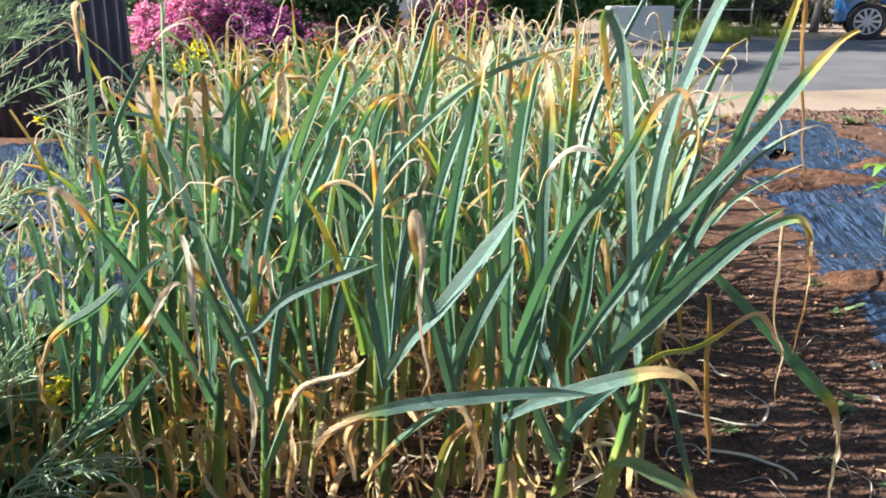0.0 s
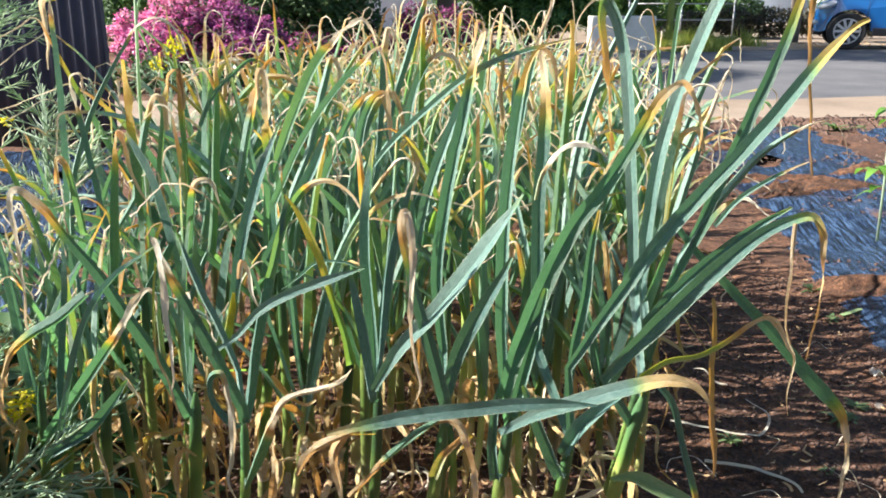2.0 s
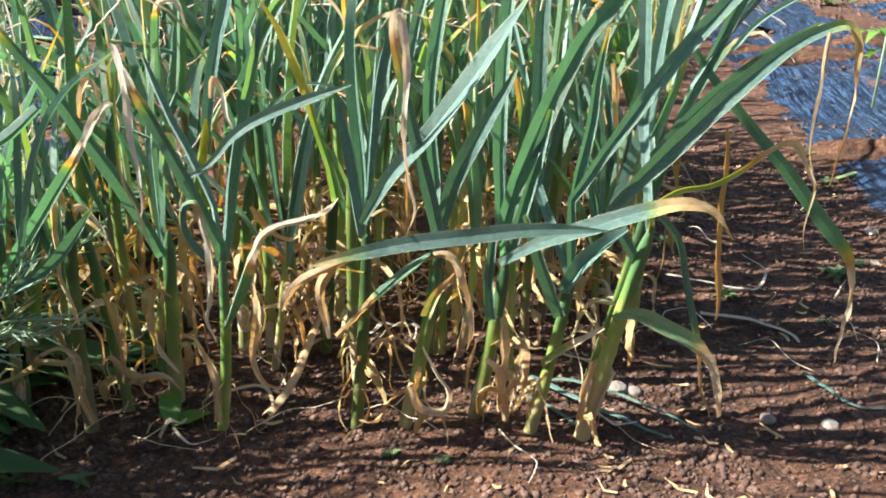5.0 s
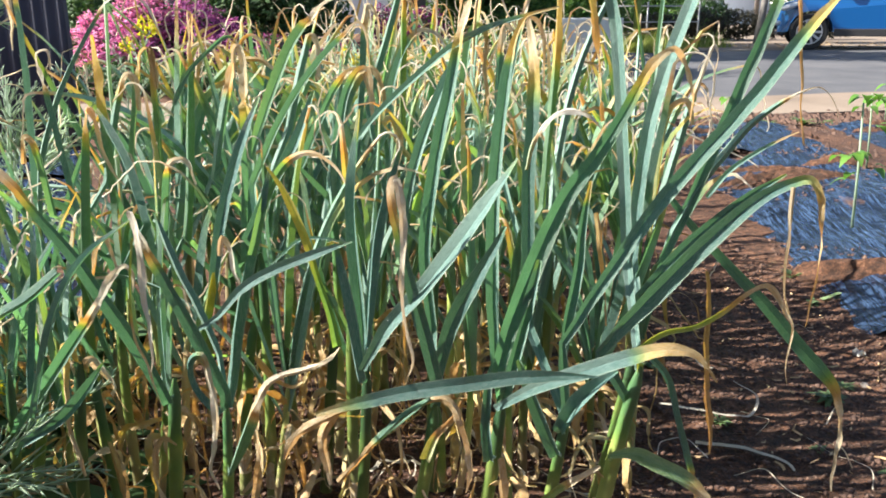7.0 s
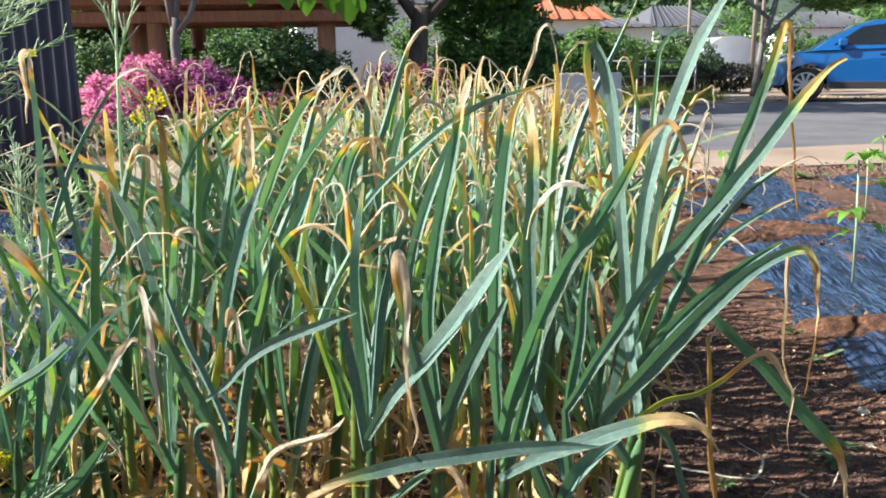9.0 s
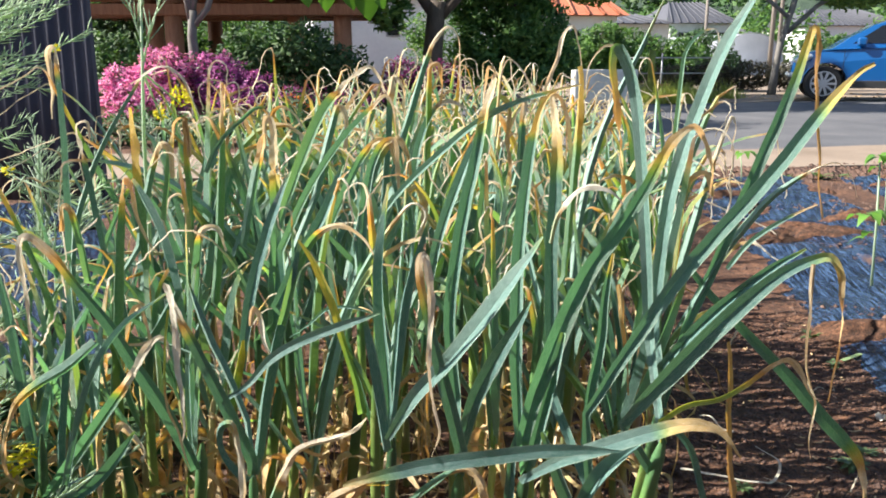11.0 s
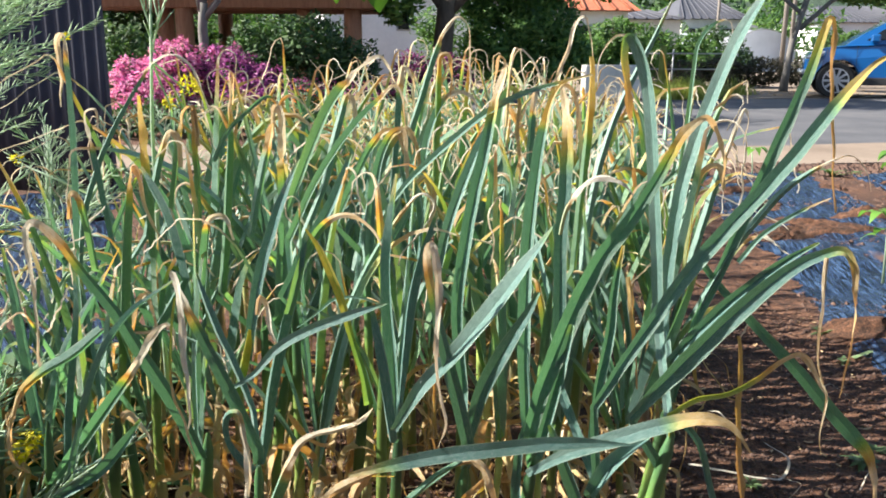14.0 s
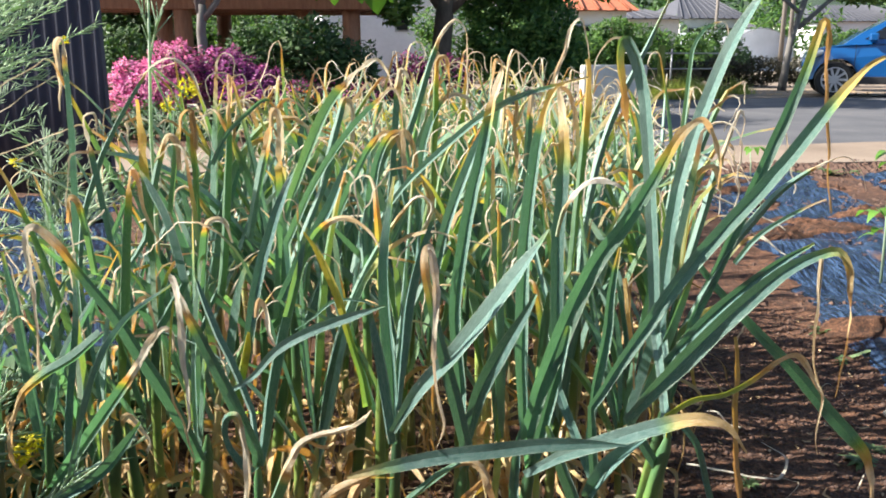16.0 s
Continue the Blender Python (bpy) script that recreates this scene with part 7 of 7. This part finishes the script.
def weed(x, y, r, seed, leaves=16, label="tiny grey-green weed seedling on bare soil"):
    rnd = random.Random(seed)
    ob = thing("weed", (x, y, soil_height(x, y)), label, "weed", "weeds")
    for n in range(leaves):
        a = rnd.uniform(0, math.tau)
        l, w, up = r * rnd.uniform(0.25, 0.9), r * rnd.uniform(0.06, 0.13), rnd.uniform(0.1, 0.9)
        d, e = Vector((math.cos(a), math.sin(a), up)).normalized(), Vector((-math.sin(a), math.cos(a), 0))
        q = d * l
        v = [d * l * 0.1, q * 0.45 + e * w, q * 0.5 + Vector((0, 0, -w * 0.4)), q * 0.45 - e * w, q + Vector((0, 0, -l * 0.25))]
        sheet("leaf", v, [(0, 2, 1), (0, 3, 2), (1, 2, 4), (2, 3, 4)], WEED, ob)


for n, (x, y, r) in enumerate(((1.18, 2.36, 0.06), (1.13, 2.14, 0.05), (0.87, 1.56, 0.06), (0.93, 1.62, 0.05), (0.60, 1.48, 0.045), (0.74, 1.36, 0.03), (0.82, 1.28, 0.03), (0.55, 1.74, 0.05), (2.45, 5.3, 0.14), (2.75, 5.45, 0.16), (2.1, 5.2, 0.14), (3.0, 5.6, 0.12), (-0.62, 1.05, 0.05), (-0.56, 1.0, 0.045), (-0.47, 0.99, 0.04), (-0.05, 1.02, 0.03), (0.02, 1.0, 0.025))):
    weed(x, y, r, 400 + n, 34 if r > 0.05 else 24)


def broad_weed(x, y, seed, label, mat, leaves, length, wide):
    """A low rosette of broad rounded leaves."""
    rnd = random.Random(seed)
    ob = thing("broad_weed", (x, y, soil_height(x, y)), label, "weed")
    for n in range(leaves):
        a = rnd.uniform(0, math.tau) if leaves > 3 else (0.5 + 1.3 * n)
        l, w = length * rnd.uniform(0.7, 1.1), wide * rnd.uniform(0.8, 1.1)
        rise = rnd.uniform(0.15, 0.9)
        verts, faces = [], []
        for i in range(8):
            s = i / 7
            out = l * s
            c = Vector((math.cos(a) * out, math.sin(a) * out, 0.01 + rise * out - 0.9 * rise * out * s))
            e = Vector((-math.sin(a), math.cos(a), 0))
            ww = w * math.sin(math.pi * min(0.97, 0.06 + 0.92 * s) ** 0.8) ** 0.9
            for k in (-1, -0.5, 0, 0.5, 1):
                verts.append(c + e * ww * k + Vector((0, 0, 0.22 * ww * k * k + 0.004 * noise.noise(Vector((i, k * 3, seed))))))
        for i in range(7):
            for k in range(4):
                faces.append((i * 5 + k, i * 5 + k + 1, i * 5 + k + 6, i * 5 + k + 5))
        sheet("leaf", verts, faces, mat, ob)


def scrap(x, y, size, seed):
    """A crumpled bleached scrap of leaf."""
    rnd = random.Random(seed)
    verts, faces = [], []
    for i in range(6):
        for k in range(6):
            u, v = i / 5 - 0.5, k / 5 - 0.5
            q = Vector((u, v, seed))
            verts.append((size * (u + 0.25 * noise.noise(q * 4)), size * (v + 0.25 * noise.noise(q * 4 + Vector((9, 0, 0)))), size * (0.35 + 0.7 * noise.noise(q * 3))))
    faces = [(i * 6 + k, i * 6 + k + 1, i * 6 + k + 7, i * 6 + k + 6) for i in range(5) for k in range(5)]
    ob = sheet("leaf_scrap", verts, faces, GARLIC, None, "", True, [1.0] * 36, [(0, 0, 0)] * 36)
    ob.location = (x, y, soil_height(x, y) - 0.002)
    tagged(ob, "bleached crumpled scrap of dead leaf on soil", "leaf", "fallen leaves")


scrap(1.06, 1.78, 0.024, 5)


# weeds added along the left edge, mostly out of view, to block low sun
wr = random.Random(205)
for n in range(26):
    broad_weed(-0.74 - 0.11 * (n % 4) + wr.uniform(-0.03, 0.03), 0.95 + 0.19 * (n // 4) + wr.uniform(-0.05, 0.05), 220 + n, "dark green leafy weed added at the edge of the bed to shade it", SHRUB, 13, 0.24, 0.034)


broad_weed(-0.372, 1.09, 71, "bright green seedling with two oval leaves on the soil", PEPPER, 2, 0.07, 0.016)
broad_weed(-0.44, 1.29, 72, "dull green broad-leaved weed shaded among the stems", SHRUB, 5, 0.08, 0.026)
broad_weed(-0.48, 1.36, 73, "dull broad-leaved lettuce-like weed under the garlic", SHRUB, 6, 0.09, 0.03)


for n, (x, y) in enumerate(((-0.72, 1.34), (-0.62, 1.38), (-0.78, 1.3), (-0.7, 1.5))):
    broad_weed(x, y, 200 + n, "dark green leafy weed in the shade of the garlic", SHRUB, 8, 0.09, 0.014)


def pepper(x, y, height, seed, label, bunches):
    rnd = random.Random(seed)
    ob = thing("pepper_seedling", (x, y, soil_height(x, y)), label, "seedling", "pepper seedlings")
    v, f = tube([(0, 0, -0.01), (-0.01, 0, height * 0.5), (-0.025, 0, height)], [0.005, 0.004, 0.003], 7)
    sheet("stem", v, f, MUSTARD, ob)
    for z, dx, count, size in bunches:
        for n in range(count):
            a = rnd.uniform(0, math.tau)
            l, w = size * rnd.uniform(0.75, 1.15), size * 0.33 * rnd.uniform(0.8, 1.2)
            d, e = Vector((math.cos(a), math.sin(a), 0)), Vector((-math.sin(a), math.cos(a), 0))
            base = Vector((dx * rnd.uniform(0.5, 1), 0, z * rnd.uniform(0.95, 1.05)))
            verts, faces = [], []
            for i in range(7):
                s = i / 6
                c = base + d * (0.02 + l * s) + Vector((0, 0, 0.012 + 0.3 * l * s - 0.85 * l * s * s))
                ww = w * math.sin(math.pi * (0.04 + 0.94 * s) ** 0.75)
                verts += [c - e * ww + Vector((0, 0, 0.18 * ww)), c, c + e * ww + Vector((0, 0, 0.18 * ww))]
            for i in range(6):
                for k in range(2):
                    faces.append((i * 3 + k, i * 3 + k + 1, i * 3 + k + 4, i * 3 + k + 3))
            sheet("leaf", verts, faces, PEPPER, ob)


pepper(1.58, 2.74, 0.47, 81, "young green pepper plant with a thin bare stem in the film", [(0.46, -0.02, 5, 0.05), (0.28, -0.06, 6, 0.06), (0.2, -0.03, 2, 0.06), (0.24, 0.05, 2, 0.05)])
pepper(2.22, 3.75, 0.36, 82, "young green pepper plant standing in mulch film", [(0.33, 0, 6, 0.07), (0.2, 0.02, 4, 0.07)])
pepper(3.38, 5.5, 0.3, 83, "small pepper plant at the end of the ridge", [(0.28, 0, 6, 0.08), (0.15, 0, 4, 0.08)])
pepper(2.1, 5.15, 0.22, 84, "small pepper seedling near the concrete strip", [(0.2, 0, 5, 0.07)])


# ---- mustard gone to seed, on the left ----
def mustard(x, y, path, branches, seed, label, flowers=()):
    """A thin-stalked mustard plant whose side shoots carry rows of slim pods."""
    rnd = random.Random(seed)
    ob = thing("mustard_plant", (x, y, soil_height(x, y)), label, "mustard", "mustard plants")
    n = len(path)
    v, f = tube(path, [0.006 - 0.004 * i / (n - 1) for i in range(n)], 7)
    sheet("stalk", v, f, MUSTARD, ob)
    pts = [Vector(p) for p in path]

    def along(s):
        k = min(n - 2, int(s * (n - 1)))
        return pts[k].lerp(pts[k + 1], s * (n - 1) - k)
    for s, az, lean, ln, droop in branches:
        line = arc(along(s), az, lean, lean + droop, ln, 9)
        specs = [([q for q, _ in line], [0.0022 - 0.0012 * i / 9 for i in range(10)])]
        v, f = limbs(specs, 5, 0)
        for k in range(int(ln / 0.011)):
            t = 0.15 + 0.85 * k / (ln / 0.011)
            i = min(8, int(t * 9))
            q = line[i][0].lerp(line[i + 1][0], t * 9 - i)
            d = line[i][1]
            e = d.cross(Vector((rnd.gauss(0, 1), rnd.gauss(0, 1), rnd.gauss(0, 1)))).normalized()
            aim = (d * 0.9 + e * 0.6 + Vector((0, 0, 0.2))).normalized()
            pod = rnd.uniform(0.032, 0.062) * (1.15 - 0.5 * t)
            r = 0.0013
            s1 = aim.cross(Vector((0.3, 0.5, 0.8))).normalized()
            s2 = aim.cross(s1)
            o = len(v)
            a, m = q + aim * pod * 0.25, q + aim * pod * 0.7
            v += [q, a + s1 * r, a - s1 * r * 0.5 + s2 * r, a - s1 * r * 0.5 - s2 * r, m + s1 * r, m - s1 * r * 0.5 + s2 * r, m - s1 * r * 0.5 - s2 * r, q + aim * pod]
            f += [(o, o + 1, o + 2), (o, o + 2, o + 3), (o, o + 3, o + 1)]
            f += [(o + 1, o + 4, o + 5, o + 2), (o + 2, o + 5, o + 6, o + 3), (o + 3, o + 6, o + 4, o + 1)]
            f += [(o + 4, o + 7, o + 5), (o + 5, o + 7, o + 6), (o + 6, o + 7, o + 4)]
        sheet("seed_branch", v, f, MUSTARD, ob)
    for fx, fy, fz, r, count in flowers:
        v, f = leaf_cloud(rnd, [(fx, fy, fz, r, r, r)], count, 0.006, 0)
        tagged(sheet("flower_head", v, f, YELLOW, ob, "clustered small yellow flowers", False), kind="stuff")
        v, f = tube([along(0.8), Vector((fx, fy, fz - r * 0.5))], [0.0025, 0.0015], 5)
        sheet("flower_stalk", v, f, MUSTARD, ob)


def shoots(rnd, count, lo, hi, az, spread, length):
    return [(rnd.uniform(lo, hi), az + rnd.uniform(-spread, spread), rnd.uniform(15, 60), rnd.uniform(0.6, 1.0) * length, rnd.uniform(5, 45)) for _ in range(count)]


mr = random.Random(91)
mustard(-1.20, 1.92, [(0, 0, -0.01), (0.0, 0, 0.35), (0.03, 0, 0.67), (0.08, 0, 0.88)], shoots(mr, 14, 0.5, 0.98, 10, 60, 0.26), 92, "pale green mustard plant gone to seed with slim pods", [(0.17, 0.0, 0.9, 0.012, 26)])
mustard(-1.27, 2.12, [(0, 0, -0.01), (0.02, 0, 0.4), (0.06, 0, 0.7), (0.1, 0, 0.97)], shoots(mr, 16, 0.45, 0.98, 0, 70, 0.34), 93, "tall branching mustard plant covered with thin green pods", [(0.36, 0, 0.87, 0.014, 30)])
mustard(-0.88, 1.35, [(0, 0, -0.01), (0.0, 0, 0.2), (0.03, 0, 0.4), (0.10, 0, 0.55)], shoots(mr, 10, 0.3, 0.98, 20, 70, 0.22), 94, "mustard plant with drooping pale seed pods", [(0.08, -0.05, 0.58, 0.012, 20)])
mustard(-0.85, 1.65, [(0, 0, -0.01), (0.06, 0, 0.3), (0.13, 0, 0.5), (0.2, 0, 0.62)], shoots(mr, 10, 0.4, 0.98, 30, 90, 0.2), 95, "slender mustard plant leaning into the garlic bed", [(0.02, 0, 0.62, 0.012, 20)])
mustard(-0.70, 1.02, [(0, 0, -0.01), (0.02, 0.01, 0.1), (0.05, 0.02, 0.17), (0.09, 0.03, 0.2)], [(0.5 + 0.08 * k, 5 + 24 * (k % 5 - 2), 55 + 9 * (k % 4), 0.15 + 0.025 * (k % 3), 18) for k in range(10)], 96, "low sprawling mustard with thin feathery green pods", ())
mustard(-0.82, 1.12, [(0, 0, -0.01), (0.03, 0, 0.15), (0.08, 0, 0.25), (0.14, 0.0, 0.3)], shoots(mr, 9, 0.4, 0.98, 10, 80, 0.18), 97, "low mustard plant with small yellow flowers", [(0.215, 0.02, 0.29, 0.022, 60), (0.195, 0.03, 0.265, 0.016, 34)])
mustard(-0.545, 1.56, [(0, 0, -0.01), (0.0, 0, 0.35), (0.01, 0, 0.7), (0.03, 0, 1.0)], [(0.80, 40, 12, 0.16, 20), (0.86, 170, 15, 0.14, 10), (0.92, -20, 18, 0.12, 10)], 98, "upright flowering stalk rising above the garlic leaves", [(0.055, 0.1, 0.77, 0.026, 60), (0.01, 0.12, 0.74, 0.02, 40)])
mustard(-0.52, 1.95, [(0, 0, -0.01), (0.02, 0, 0.25), (0.05, 0, 0.45), (0.08, 0, 0.62)], shoots(mr, 5, 0.6, 0.98, 20, 80, 0.12), 99, "thin mustard plant with pods among the garlic", [(0.1, 0, 0.66, 0.012, 16), (0.03, 0, 0.6, 0.014, 20)])
mustard(-0.16, 2.2, [(0, 0, -0.01), (0.0, 0, 0.3), (0.01, 0, 0.5), (0.02, 0, 0.66)], shoots(mr, 4, 0.6, 0.98, 20, 80, 0.1), 100, "small yellow-flowered mustard among the garlic", [(0.03, 0, 0.67, 0.016, 26), (0.0, 0, 0.70, 0.012, 14)])
for k in range(3):
    mustard(-1.17 - 0.07 * k, 1.82 + 0.16 * k, [(0, 0, -0.01), (0.0, 0, 0.35), (0.01, 0, 0.62), (0.04, 0, 0.84 + 0.05 * k)], [(0.72 + 0.024 * q, mr.uniform(-35, 35), mr.uniform(35, 75), mr.uniform(0.19, 0.42), mr.uniform(-25, 25)) for q in range(11)], 130 + k, "glaucous mustard plant with spreading rows of slim pods", ())
for k in range(2):
    mustard(-1.16 - 0.05 * k, 1.72 + 0.14 * k, [(0, 0, -0.01), (0.0, 0, 0.35), (0.02, 0, 0.65), (0.05, 0, 0.95)], [(0.74 + 0.026 * q, mr.uniform(-25, 25), mr.uniform(55, 82), mr.uniform(0.36, 0.52), mr.uniform(-25, 12)) for q in range(9)], 150 + k, "tall glaucous mustard with long arching rows of slim pods", ())
for k in range(7):
    mx, my = -1.0 - 0.14 * (k % 4), 2.1 + 0.3 * k
    mustard(mx, my, [(0, 0, -0.01), (0.0, 0, 0.2), (0.02, 0, 0.4), (0.04, 0, 0.5 + 0.05 * (k % 3))], shoots(mr, 9, 0.25, 0.98, 0, 180, 0.2), 110 + k, "mustard plant with thin green pods beside the garlic bed", ())


# ---- a limb of the slim tree that hangs into view ----
def hanging_limb(owner):
    rnd = random.Random(120)
    home = Vector(owner.matrix_basis.translation)
    path = [Vector((-2.72, 10.0, 1.9)), Vector((-2.4, 8.6, 2.9)), Vector((-1.8, 6.4, 3.1)), Vector((-1.1, 4.4, 2.4)), Vector((-0.75, 3.4, 1.5)), Vector((-0.6, 3.0, 1.1)), Vector((-0.36, 3.0, 1.085)), Vector((-0.16, 3.0, 1.06))]
    v, f = tube([q - home for q in path], [0.04, 0.032, 0.024, 0.014, 0.008, 0.005, 0.003, 0.002], 7)
    limb = sheet("limb", v, f, BARK, owner)
    for n, (x, z, l, a) in enumerate(((-0.51, 1.085, 0.06, -20), (-0.41, 1.085, 0.075, 8), (-0.33, 1.08, 0.085, -6), (-0.26, 1.075, 0.075, 15), (-0.195, 1.07, 0.105, 4), (-0.16, 1.06, 0.06, 24), (-0.62, 1.15, 0.09, -30), (-0.7, 1.4, 0.09, 20), (-0.78, 1.5, 0.1, -20))):
        verts, faces = [], []
        d = Vector((math.sin(radians(a)), 0.25, -math.cos(radians(a)))).normalized()
        e = Vector((0.9, rnd.uniform(-0.5, 0.5), 0.1)).normalized()
        foot = Vector((x, 3.0, z)) - home
        for i in range(8):
            s = i / 7
            ww = l * 0.42 * math.sin(math.pi * (0.05 + 0.93 * s) ** 0.7)
            q = foot + d * l * s
            verts += [q - e * ww + Vector((0, -0.2 * ww, 0)), q, q + e * ww + Vector((0, -0.2 * ww, 0))]
        for i in range(7):
            for k in range(2):
                faces.append((i * 3 + k, i * 3 + k + 1, i * 3 + k + 4, i * 3 + k + 3))
        sheet("leaf", verts, faces, LIME_LEAF, limb, "lime-green leaf lit from behind")


hanging_limb(SLIM_TREE)
